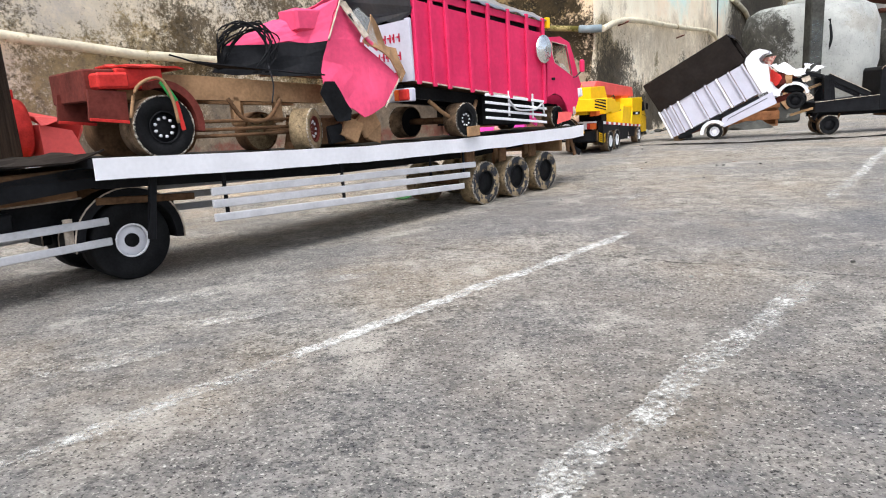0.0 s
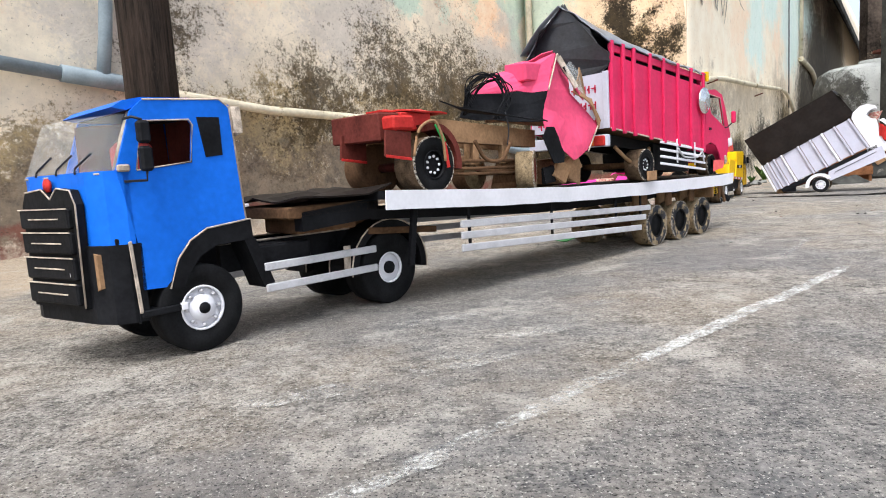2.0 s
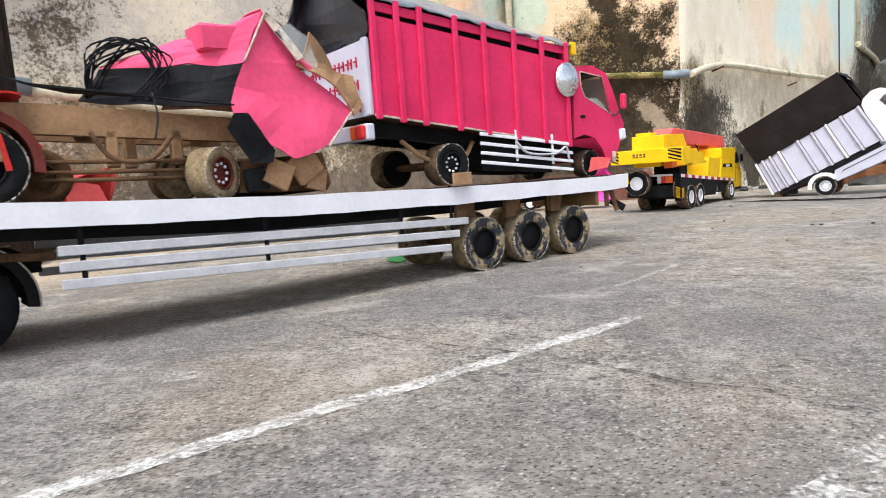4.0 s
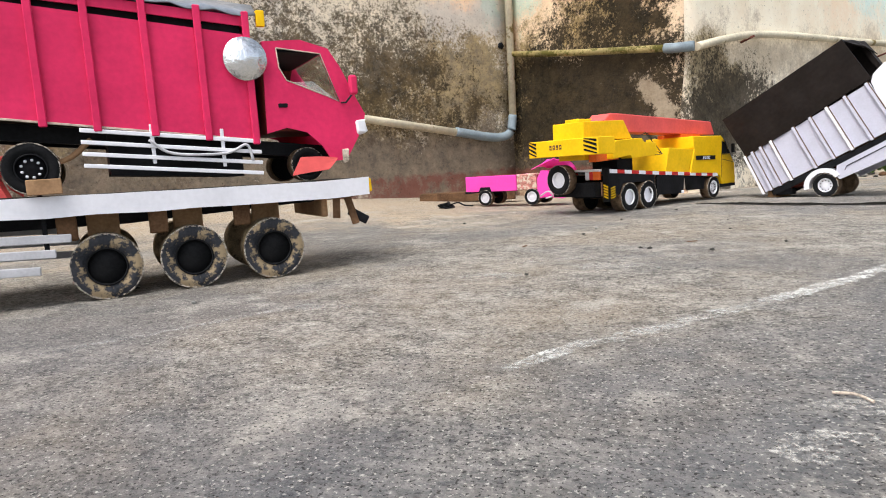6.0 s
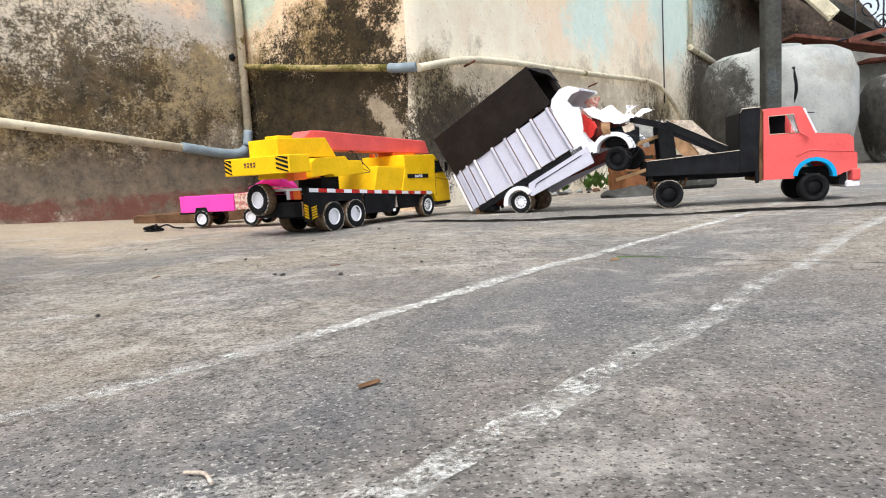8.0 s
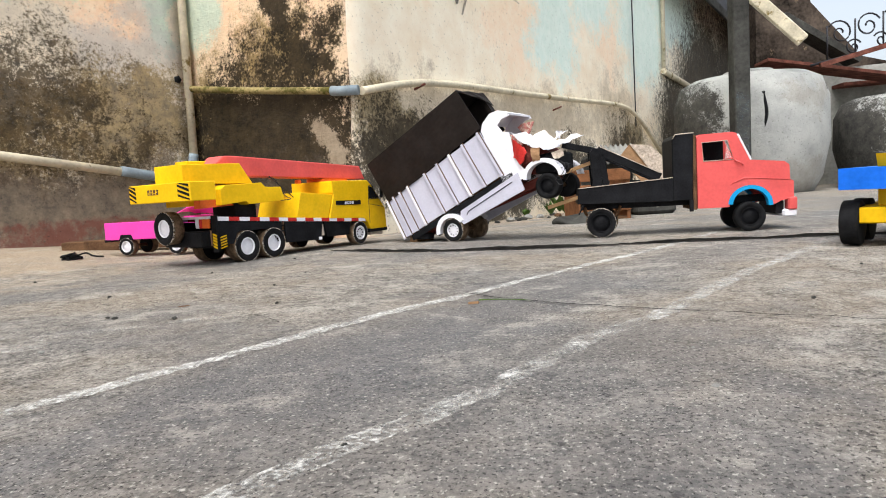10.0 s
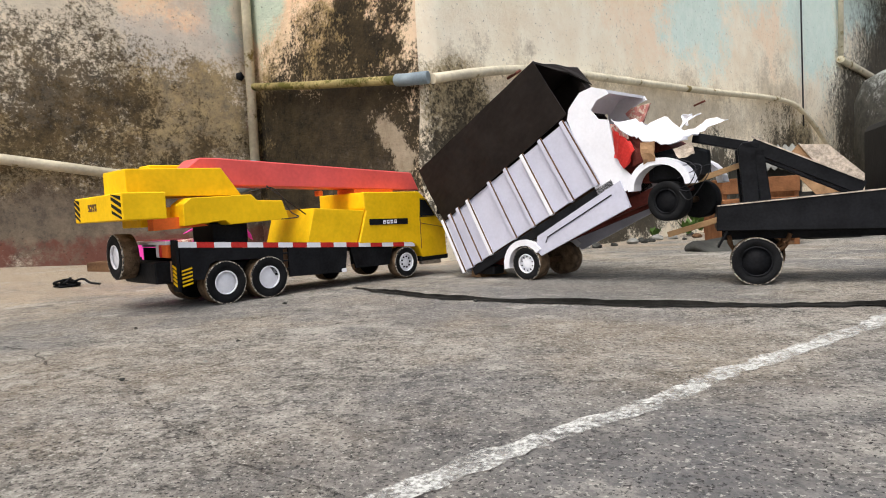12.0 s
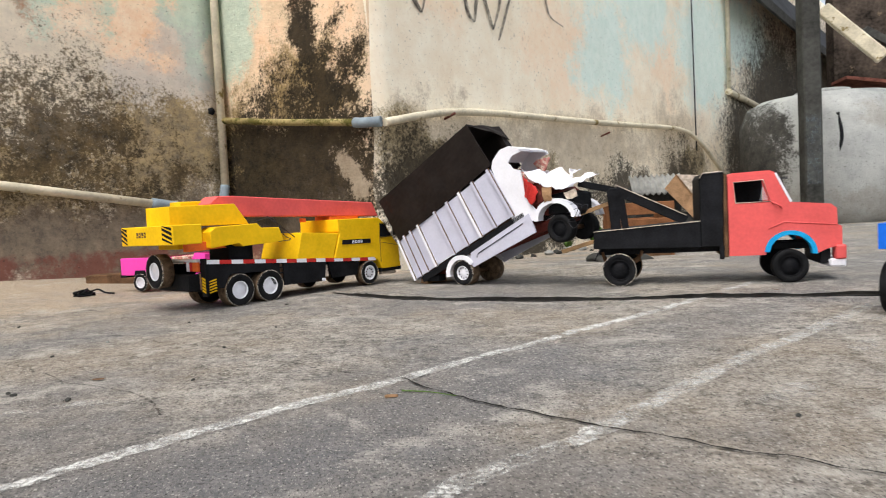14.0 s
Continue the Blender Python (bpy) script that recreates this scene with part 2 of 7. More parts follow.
def patches(nt, v, fields, grain, gain):
    """A mask of soft-edged stains on a wall: each (along, height, half width, half height, strength), warped, with a stippled edge."""
    L = nt.links.new
    warp = nt.nodes.new("ShaderNodeTexNoise")
    warp.inputs["Scale"].default_value, warp.inputs["Detail"].default_value = 3.2, 6
    L(v, warp.inputs["Vector"])
    shift = nt.nodes.new("ShaderNodeVectorMath")
    shift.operation = "MULTIPLY_ADD"
    shift.inputs[1].default_value, shift.inputs[2].default_value = (0.75, 0, 0.75), (-0.375, 0, -0.375)
    L(warp.outputs["Color"], shift.inputs[0])
    at = nt.nodes.new("ShaderNodeVectorMath")
    at.operation = "ADD"
    L(v, at.inputs[0]), L(shift.outputs[0], at.inputs[1])
    field = -3.0
    for x, z, rx, rz, strength in fields:
        near = nt.nodes.new("ShaderNodeVectorMath")
        near.operation = "MULTIPLY_ADD"
        near.inputs[1].default_value, near.inputs[2].default_value = (1 / rx, 0, 1 / rz), (-x / rx, 0, -z / rz)
        L(at.outputs[0], near.inputs[0])
        far = nt.nodes.new("ShaderNodeVectorMath")
        far.operation = "LENGTH"
        L(near.outputs[0], far.inputs[0])
        field = math_node(nt, "MAXIMUM", math_node(nt, "SUBTRACT", strength, far.outputs["Value"]), field)
    fine = math_node(nt, "SUBTRACT", noise_node(nt, v, 16, 12, 0.82, off=(fields[0][0], 3, fields[0][1])), 0.5)
    dots = math_node(nt, "SUBTRACT", noise_node(nt, v, 70, 4, 0.7, off=(fields[0][1], 5, 2)), 0.5)
    stipple = math_node(nt, "ADD", math_node(nt, "MULTIPLY", fine, 2.6 * grain), math_node(nt, "MULTIPLY", dots, 1.5 * grain))
    return math_node(nt, "MULTIPLY", math_node(nt, "ADD", field, stipple), gain, True)


def plaster(name, paint, worn, layers, red_band=False):
    """Old painted plaster, with layers of peeling paint, algae and mould laid over it: (dark colour, light colour, stains, grain, gain, amount)."""
    m = bpy.data.materials.new(name)
    m.use_nodes = True
    nt = m.node_tree
    b = nt.nodes["Principled BSDF"]
    b.inputs["Roughness"].default_value, b.inputs["Specular IOR Level"].default_value = 0.9, 0.2
    v = nt.nodes.new("ShaderNodeTexCoord").outputs["Object"]
    L = nt.links.new
    sep = nt.nodes.new("ShaderNodeSeparateXYZ")
    L(v, sep.inputs[0])
    r1 = ramp(nt, [(0.36, worn), (0.6, paint)])
    L(noise_node(nt, v, 3.4, 10, 0.7), r1.inputs[0])
    c = r1.outputs[0]
    for k, (lo, hi, fields, grain, gain, amount) in enumerate(layers):
        tone = ramp(nt, [(0.38, lo), (0.62, hi)])
        L(noise_node(nt, v, 11, 10, 0.8, off=(k, 2 * k, 5)), tone.inputs[0])
        c = mixc(nt, math_node(nt, "MULTIPLY", patches(nt, v, fields, grain, gain), amount), c, tone.outputs[0])
    if red_band:
        band = math_node(nt, "SUBTRACT", 0.2, math_node(nt, "ADD", sep.outputs[2], math_node(nt, "MULTIPLY", noise_node(nt, v, 9, 6, 0.7), 0.12)))
        worn_red = ramp(nt, [(0.4, (0, 0, 0)), (0.54, (1, 1, 1))])
        L(noise_node(nt, v, 7, 7, 0.7, off=(5, 5, 5)), worn_red.inputs[0])
        c = mixc(nt, math_node(nt, "MULTIPLY", math_node(nt, "MULTIPLY", math_node(nt, "MULTIPLY", band, 50, True), worn_red.outputs[0]), 0.75), c, (0.19, 0.06, 0.045))
    # pits and flecks where the skin has broken away
    for scale, lim, colour, amount in ((55, 0.6, (0.035, 0.03, 0.024), 0.55), (38, 0.64, (0.62, 0.55, 0.44), 0.2)):
        sp = ramp(nt, [(lim, (0, 0, 0)), (lim + 0.06, (1, 1, 1))])
        L(noise_node(nt, v, scale, 6, 0.7, off=(scale, 1, 4)), sp.inputs[0])
        c = mixc(nt, math_node(nt, "MULTIPLY", sp.outputs[0], amount), c, colour)
    L(c, b.inputs["Base Color"])
    bn = nt.nodes.new("ShaderNodeBump")
    bn.inputs["Strength"].default_value, bn.inputs["Distance"].default_value = 0.8, 0.01
    L(noise_node(nt, v, 30, 9, 0.75), bn.inputs["Height"]), L(bn.outputs[0], b.inputs["Normal"])
    return m


def chalk(name, colour, keep):
    """Worn line paint, broken up so that the concrete shows through."""
    m = bpy.data.materials.new(name)
    m.use_nodes = True
    nt = m.node_tree
    b = nt.nodes["Principled BSDF"]
    b.inputs["Roughness"].default_value = 0.8
    v = nt.nodes.new("ShaderNodeTexCoord").outputs["Object"]
    r = ramp(nt, [(0.3, tuple(x * 0.7 for x in colour)), (0.7, colour)])
    nt.links.new(noise_node(nt, v, 60, 5, 0.7), r.inputs[0]), nt.links.new(r.outputs[0], b.inputs["Base Color"])
    a = ramp(nt, [(1 - keep, (0, 0, 0)), (1.14 - keep, (0.85, 0.85, 0.85))])
    grain = math_node(nt, "ADD", math_node(nt, "MULTIPLY", noise_node(nt, v, 210, 5, 0.75), 0.55), math_node(nt, "MULTIPLY", noise_node(nt, v, 24, 7, 0.75), 0.45))
    nt.links.new(grain, a.inputs[0]), nt.links.new(a.outputs[0], b.inputs["Alpha"])
    return m


def timber_grain():
    """Old dark timber with long cracks and pale weathered fibres up the grain."""
    m = bpy.data.materials.new("old_dark_timber")
    m.use_nodes = True
    nt = m.node_tree
    b = nt.nodes["Principled BSDF"]
    b.inputs["Roughness"].default_value, b.inputs["Specular IOR Level"].default_value = 0.9, 0.15
    v = nt.nodes.new("ShaderNodeTexCoord").outputs["Object"]
    grain = noise_node(nt, v, 34, 9, 0.75, stretch=(1, 1, 0.07))
    tone = ramp(nt, [(0.38, (0.006, 0.005, 0.004)), (0.66, (0.075, 0.052, 0.04))])
    nt.links.new(grain, tone.inputs[0])
    pale = ramp(nt, [(0.6, (0, 0, 0)), (0.68, (1, 1, 1))])
    nt.links.new(noise_node(nt, v, 12, 9, 0.8, stretch=(1, 1, 0.25), off=(3, 1, 2)), pale.inputs[0])
    nt.links.new(mixc(nt, math_node(nt, "MULTIPLY", pale.outputs[0], 0.6), tone.outputs[0], (0.17, 0.12, 0.095)), b.inputs["Base Color"])
    bn = nt.nodes.new("ShaderNodeBump")
    bn.inputs["Strength"].default_value, bn.inputs["Distance"].default_value = 1.0, 0.02
    nt.links.new(grain, bn.inputs["Height"]), nt.links.new(bn.outputs[0], b.inputs["Normal"])
    return m


POST = timber_grain()
GROUND = concrete_ground()
WORN = chalk("worn_card_edge", (0.6, 0.53, 0.44), 0.56)
CHALK = chalk("worn_white_line", (0.7, 0.7, 0.66), 0.57)
CHALK_MID = chalk("half_worn_white_line", (0.66, 0.66, 0.62), 0.535)
CHALK_FAINT = chalk("faint_white_line", (0.66, 0.66, 0.62), 0.53)
SPILL = chalk("pale_cement_spill", (0.6, 0.58, 0.53), 0.52)
CRACKFINE = chalk("broken_crack_dirt", (0.02, 0.018, 0.015), 0.56)
SPRAY = chalk("thin_black_spray", (0.02, 0.02, 0.022), 0.6)
# near-black crack dirt; on the slab lip it also paints in the face's shade
CRACKM = mat("crack_dirt_and_shade", (0.012, 0.011, 0.009), 0.95, var=0.5, scale=30, spots=((0.06, 0.06, 0.03), 0.3, 40))
BLACKMOULD, BROWNMOULD, OCHRE = (0.004, 0.0035, 0.0025), (0.11, 0.075, 0.032), (0.36, 0.25, 0.09)
WALL_L = plaster("stained_plaster_left", (0.84, 0.74, 0.58), (0.58, 0.52, 0.42), [
    ((0.8, 0.5, 0.3), (0.9, 0.72, 0.53), [(6.45, 1.4, 0.4, 0.34, 1), (5.5, 1.6, 0.5, 0.3, 1), (4.6, 1.3, 0.6, 0.3, 0.9), (3.2, 1.1, 0.6, 0.35, 0.9)], 0.4, 2.5, 0.85),
    ((0.36, 0.54, 0.45), (0.52, 0.68, 0.57), [(6.76, 1.35, 0.15, 0.45, 1), (6.15, 1.35, 0.22, 0.2, 0.9), (5.6, 1.25, 0.22, 0.2, 0.8), (4.8, 1.6, 0.3, 0.4, 0.9)], 0.5, 3, 0.75),
    ((0.26, 0.1, 0.05), (0.46, 0.22, 0.12), [(6.05, 1.42, 0.13, 0.2, 1), (5.2, 1.35, 0.1, 0.2, 0.7)], 0.5, 3, 0.8),
    ((0.34, 0.33, 0.33), (0.54, 0.51, 0.5), [(6.62, 1.0, 0.28, 0.26, 1.1), (5.3, 1.05, 0.5, 0.3, 0.8), (4.2, 0.9, 0.6, 0.3, 0.9), (2.6, 0.9, 0.8, 0.4, 0.9)], 0.7, 2.5, 0.5),
    ((0.05, 0.034, 0.012), OCHRE, [(6.55, 0.6, 0.42, 0.3, 1.1), (5.8, 0.55, 0.6, 0.3, 1), (4.7, 0.45, 0.8, 0.25, 0.9), (3.2, 0.4, 0.9, 0.22, 1)], 1.1, 2.6, 0.8),
    (BLACKMOULD, BROWNMOULD, [(6.1, 0.7, 0.5, 0.42, 1.0), (6.5, 0.46, 0.42, 0.26, 0.7), (5.6, 0.75, 0.45, 0.4, 0.85), (5.05, 0.6, 0.4, 0.35, 0.9), (4.3, 0.8, 0.3, 0.4, 0.6), (3.0, 0.6, 0.6, 0.4, 0.6)], 1.4, 1.9, 0.9),
    ((0.06, 0.046, 0.034), (0.24, 0.185, 0.13), [(6.2, 0.16, 1.0, 0.25, 1.2), (5.0, 0.16, 1.0, 0.25, 1.1), (3.4, 0.2, 1.4, 0.26, 0.9)], 0.7, 2.5, 0.9)], True)
WALL_M = plaster("mouldy_plaster_middle", (0.84, 0.64, 0.43), (0.62, 0.46, 0.3), [
    ((0.36, 0.53, 0.45), (0.52, 0.66, 0.55), [(0.12, 1.3, 0.22, 0.36, 1), (0.36, 1.55, 0.14, 0.3, 0.8)], 0.5, 3, 0.75),
    ((0.82, 0.52, 0.31), (0.86, 0.67, 0.48), [(0.4, 1.1, 0.14, 0.3, 0.9), (0.95, 1.3, 0.16, 0.5, 1)], 0.5, 2.5, 0.7),
    ((0.24, 0.09, 0.05), (0.4, 0.18, 0.1), [(0.6, 1.55, 0.14, 0.2, 1)], 0.5, 3, 0.75),
    ((0.08, 0.055, 0.016), (0.3, 0.21, 0.07), [(0.1, 0.5, 0.25, 0.4, 1.2), (0.7, 0.9, 0.4, 0.25, 0.9)], 0.6, 3, 0.85),
    (BLACKMOULD, (0.05, 0.035, 0.016), [(0.55, 0.46, 0.62, 0.36, 1.35), (0.66, 1.15, 0.16, 0.42, 1.0), (0.85, 0.92, 0.25, 0.22, 0.95)], 1.0, 2.6, 0.98),
    ((0.28, 0.22, 0.15), (0.44, 0.36, 0.26), [(0.9, 0.42, 0.17, 0.13, 1)], 0.8, 4, 0.85),
    ((0.04, 0.032, 0.024), (0.13, 0.1, 0.07), [(0.5, 0.12, 0.8, 0.18, 1)], 0.7, 2.5, 0.85)], True)
WALL_R = plaster("peeling_plaster_right", (0.93, 0.86, 0.7), (0.84, 0.72, 0.54), [
    ((0.88, 0.62, 0.41), (0.92, 0.76, 0.58), [(1.6, 1.25, 0.55, 0.5, 0.9), (0.5, 1.5, 0.35, 0.4, 0.9), (3.4, 1.3, 0.4, 0.4, 0.9)], 0.5, 2.2, 0.65),
    ((0.6, 0.78, 0.71), (0.75, 0.88, 0.82), [(2.3, 1.3, 0.5, 0.5, 1), (3.0, 1.7, 0.7, 0.4, 1), (1.25, 1.85, 0.4, 0.3, 0.9), (4.4, 1.6, 0.8, 0.6, 1.1), (5.6, 2.0, 1.2, 0.4, 1.1)], 0.55, 2.4, 0.85),
    ((0.36, 0.29, 0.2), (0.62, 0.53, 0.39), [(0.5, 0.62, 0.8, 0.2, 1), (2.0, 0.6, 1.5, 0.25, 1), (3.6, 0.75, 0.8, 0.4, 1)], 0.7, 2.2, 0.75),
    ((0.12, 0.09, 0.03), (0.24, 0.17, 0.06), [(0.2, 0.5, 0.3, 0.25, 1), (1.4, 0.3, 0.6, 0.2, 0.8), (4.0, 0.5, 0.6, 0.3, 0.8)], 0.8, 3, 0.7),
    (BLACKMOULD, (0.07, 0.055, 0.035), [(0.3, 0.36, 0.6, 0.34, 0.95), (1.3, 0.15, 1.0, 0.24, 1.0), (2.5, 0.25, 0.9, 0.3, 0.9), (3.7, 0.35, 0.6, 0.5, 0.9), (5.7, 0.75, 0.9, 0.65, 1.15), (7.2, 0.9, 1.3, 1.1, 1.5), (9.5, 0.9, 2.0, 1.5, 1.5)], 1.1, 2.4, 0.94)])


# ---- mesh tools ----
def part(name, bm, material, parent, label=""):
    """Links a bmesh as one mesh object under a thing or part."""
    me = bpy.data.meshes.new(name)
    bmesh.ops.recalc_face_normals(bm, faces=bm.faces[:])
    bm.to_mesh(me)
    bm.free()
    for mt in material if isinstance(material, (list, tuple)) else [material]:
        me.materials.append(mt)
    ob = new(name, me)
    if parent is not None:
        ob.parent = parent
    if label:
        tagged(ob, label)
    return ob


def thing(name, m, label, category, group="", kind=""):
    ob = new(name)
    ob.empty_display_size = 0.05
    ob.matrix_world = m
    return tagged(ob, label, category, group, kind)


def box(x0, x1, y0, y1, z0, z1, bev=0.0012, jit=0.0):
    bm = bmesh.new()
    bmesh.ops.create_cube(bm, size=1, matrix=Matrix.LocRotScale(((x0 + x1) / 2, (y0 + y1) / 2, (z0 + z1) / 2), None, (abs(x1 - x0), abs(y1 - y0), abs(z1 - z0))))
    if bev:
        bmesh.ops.bevel(bm, geom=bm.edges[:], offset=min(bev, abs(x1 - x0) / 3, abs(y1 - y0) / 3, abs(z1 - z0) / 3), segments=1, affect="EDGES")
    if jit:
        jitter(bm, jit)
    return bm


def jitter(bm, a):
    for v in bm.verts:
        v.co += Vector((random.uniform(-a, a), random.uniform(-a, a), random.uniform(-a, a)))


def plate(outer, y0, y1, holes=(), bev=0.0, plane="xz"):
    """A slab with outline outer and holes, in the x-z plane, from y0 to y1 (plane xy: from z0 to z1; yz: from x0 to x1)."""
    bm = bmesh.new()

    def at(p):
        return (p[0], y0, p[1]) if plane == "xz" else (p[0], p[1], y0) if plane == "xy" else (y0, p[0], p[1])
    edges = []
    for loop in (outer, *holes):
        vs = [bm.verts.new(at(p)) for p in loop]
        edges += [bm.edges.new((vs[i], vs[(i + 1) % len(vs)])) for i in range(len(vs))]
    bmesh.ops.triangle_fill(bm, use_beauty=True, use_dissolve=True, edges=edges)
    step = {"xz": (0, y1 - y0, 0), "xy": (0, 0, y1 - y0), "yz": (y1 - y0, 0, 0)}[plane]
    geo = bmesh.ops.extrude_face_region(bm, geom=bm.faces[:])
    bmesh.ops.translate(bm, vec=step, verts=[g for g in geo["geom"] if isinstance(g, bmesh.types.BMVert)])
    if bev:
        sharp = [e for e in bm.edges if len(e.link_faces) == 2 and e.calc_face_angle(0) > 0.6]
        bmesh.ops.bevel(bm, geom=sharp, offset=bev, segments=1, affect="EDGES")
    return bm


def beam(a, b, w, h, bev=0.001):
    """A straight bar from a to b, w thick sideways and h upright."""
    a, b = Vector(a), Vector(b)
    d = b - a
    bm = bmesh.new()
    up = Vector((0, 0, 1)) if abs(d.normalized().z) < 0.95 else Vector((1, 0, 0))
    side = d.cross(up).normalized()
    top = side.cross(d).normalized()
    q = [bm.verts.new(p + side * sx * w / 2 + top * sz * h / 2) for p in (a, b) for sx, sz in ((-1, -1), (1, -1), (1, 1), (-1, 1))]
    for f in ((0, 1, 2, 3), (7, 6, 5, 4), (0, 4, 5, 1), (1, 5, 6, 2), (2, 6, 7, 3), (3, 7, 4, 0)):
        bm.faces.new([q[i] for i in f])
    if bev:
        bmesh.ops.bevel(bm, geom=bm.edges[:], offset=min(bev, w / 4, h / 4), segments=1, affect="EDGES")
    return bm


def tube(pts, r, seg=10, bm=None, taper=1.0):
    """A round pipe along points."""
    bm = bm or bmesh.new()
    pts = [Vector(p) for p in pts]
    rings = []
    for i, p in enumerate(pts):
        d = (pts[min(i + 1, len(pts) - 1)] - pts[max(i - 1, 0)]).normalized()
        up = Vector((0, 0, 1)) if abs(d.z) < 0.9 else Vector((1, 0, 0))
        s = d.cross(up).normalized()
        t = s.cross(d)
        rr = r * (1 + (taper - 1) * i / max(1, len(pts) - 1))
        rings.append([bm.verts.new(p + (s * math.cos(a) + t * math.sin(a)) * rr) for a in [2 * math.pi * k / seg for k in range(seg)]])
    for a, b in zip(rings, rings[1:]):
        for k in range(seg):
            f = bm.faces.new((a[k], a[(k + 1) % seg], b[(k + 1) % seg], b[k]))
            f.smooth = True
    bm.faces.new(rings[0][::-1]), bm.faces.new(rings[-1])
    return bm


def smooth_path(pts, n=6):
    """Points along a rounded path (Catmull-Rom)."""
    P = [Vector(p) for p in pts]
    P = [2 * P[0] - P[1], *P, 2 * P[-1] - P[-2]]
    out = []
    for i in range(1, len(P) - 2):
        for k in range(n):
            t = k / n
            a, b, c, d = P[i - 1:i + 3]
            out.append(0.5 * (2 * b + (c - a) * t + (2 * a - 5 * b + 4 * c - d) * t * t + (3 * b - a - 3 * c + d) * t ** 3))
    out.append(P[-2])
    return out


def lathe(prof, seg=32, mats=None, axis="y", bm=None):
    """Turns a profile of (radius, along) round the axis; mats: the material of each strip."""
    bm = bm or bmesh.new()
    rings = []
    for r, h in prof:
        ring = []
        for k in range(seg):
            a = 2 * math.pi * k / seg
            c, s = r * math.cos(a), r * math.sin(a)
            ring.append(bm.verts.new((c, h, s) if axis == "y" else (c, s, h)))
        rings.append(ring)
    for i, (a, b) in enumerate(zip(rings, rings[1:])):
        for k in range(seg):
            f = bm.faces.new((a[k], a[(k + 1) % seg], b[(k + 1) % seg], b[k]))
            f.smooth = True
            if mats:
                f.material_index = mats[i]
    bmesh.ops.remove_doubles(bm, verts=bm.verts[:], dist=1e-6)
    return bm


def disc(r, y, t, seg=24):
    return lathe([(0, y), (r, y), (r, y + t), (0, y + t)], seg)


def wheel(parent, x, y, z, r, w, face=TYRE, tread=TREAD, rim=WHITE, rim_r=0.55, style="plain", far=False, tilt=0.0):
    """A cardboard wheel: tyre with a layered tread, a rim set into it and its hub. The outer face looks towards -y (far: +y)."""
    jr = [random.uniform(0.985, 1.012) for _ in range(3)]
    ri = r * rim_r
    prof = [(ri, 0.004), (ri, 0.0), (r * 0.96, -0.0005), (r * jr[0], 0.0015), (r * jr[1], w * 0.35), (r * jr[2], w * 0.65), (r * 0.99, w - 0.001), (r * 0.9, w), (0.0, w)]
    ty = part("wheel", lathe(prof, 36, [0, 0, 0, 1, 1, 1, 1, 0]), [face, tread], parent)
    ty.matrix_basis = pose(x, y, z, 0, 0, tilt + (180 if far else 0))
    if tread is TREAD or tread is MUD:
        part("tyre_edge", lathe([(r * 0.955, -0.0006), (r * 0.962, -0.0014), (r * 1.004, -0.0008), (r * 1.006, 0.002)], 36), WORN, ty, "torn pale card edge")
    rm = part("rim", lathe([(0, 0.004), (ri * 1.01, 0.004), (ri * 1.01, 0.008), (0, 0.008)], 28), rim, ty)
    part("rim_edge", lathe([(ri * 0.94, 0.0035), (ri * 0.94, -0.001), (ri * 1.03, -0.001), (ri * 1.03, 0.0035)], 28), rim, ty)
    if style == "bolts":
        part("hub", lathe([(0, -0.004), (ri * 0.36, -0.004), (ri * 0.62, 0.0), (ri * 0.62, 0.004)], 24), rim, ty)
        part("axle_hole", disc(ri * 0.26, -0.0052, 0.003), BLACK, ty)
        for k in range(8):
            a = 2 * math.pi * k / 8
            bm = disc(ri * 0.08, -0.002, 0.005, 8)
            bmesh.ops.translate(bm, vec=(ri * 0.78 * math.cos(a), 0, ri * 0.78 * math.sin(a)), verts=bm.verts[:])
            part("bolt", bm, GREYBAR, ty)
    elif style == "dots":
        for k in range(9):
            a = 2 * math.pi * k / 9
            bm = disc(ri * 0.1, 0.002, 0.003, 8)
            bmesh.ops.translate(bm, vec=(ri * 0.6 * math.cos(a), 0, ri * 0.6 * math.sin(a)), verts=bm.verts[:])
            part("bolt", bm, BLACK if rim is WHITE else WHITE, ty)
    elif style == "hub":
        part("hub", disc(ri * 0.42, 0.0, 0.005), BLACK, ty)
    elif style == "holes":
        for k in range(10):
            a = 2 * math.pi * k / 10
            bm = box(-ri * 0.05, ri * 0.05, 0.002, 0.005, ri * 0.66, ri * 0.82, 0)
            bmesh.ops.rotate(bm, matrix=Matrix.Rotation(a, 3, "Y"), verts=bm.verts[:])
            part("slot", bm, BLACK, ty)
    return ty


def crumple(pts, faces, amp, name, material, parent, cuts=2, label="", thick=0.0022):
    """A bent sheet from corner points, cut finer and crumpled, with thickness."""
    bm = bmesh.new()
    vs = [bm.verts.new(p) for p in pts]
    for f in faces:
        bm.faces.new([vs[i] for i in f])
    bmesh.ops.subdivide_edges(bm, edges=bm.edges[:], cuts=cuts, use_grid_fill=True)
    for v in bm.verts:
        v.co += noise.noise_vector(v.co * 22) * amp + (noise.noise_vector(v.co * 75) * amp * 0.35 if cuts > 3 else Vector((0, 0, 0)))
    ob = part(name, bm, material, parent, label)
    so = ob.modifiers.new("thickness", "SOLIDIFY")
    so.thickness, so.offset = thick, 0.0
    return ob


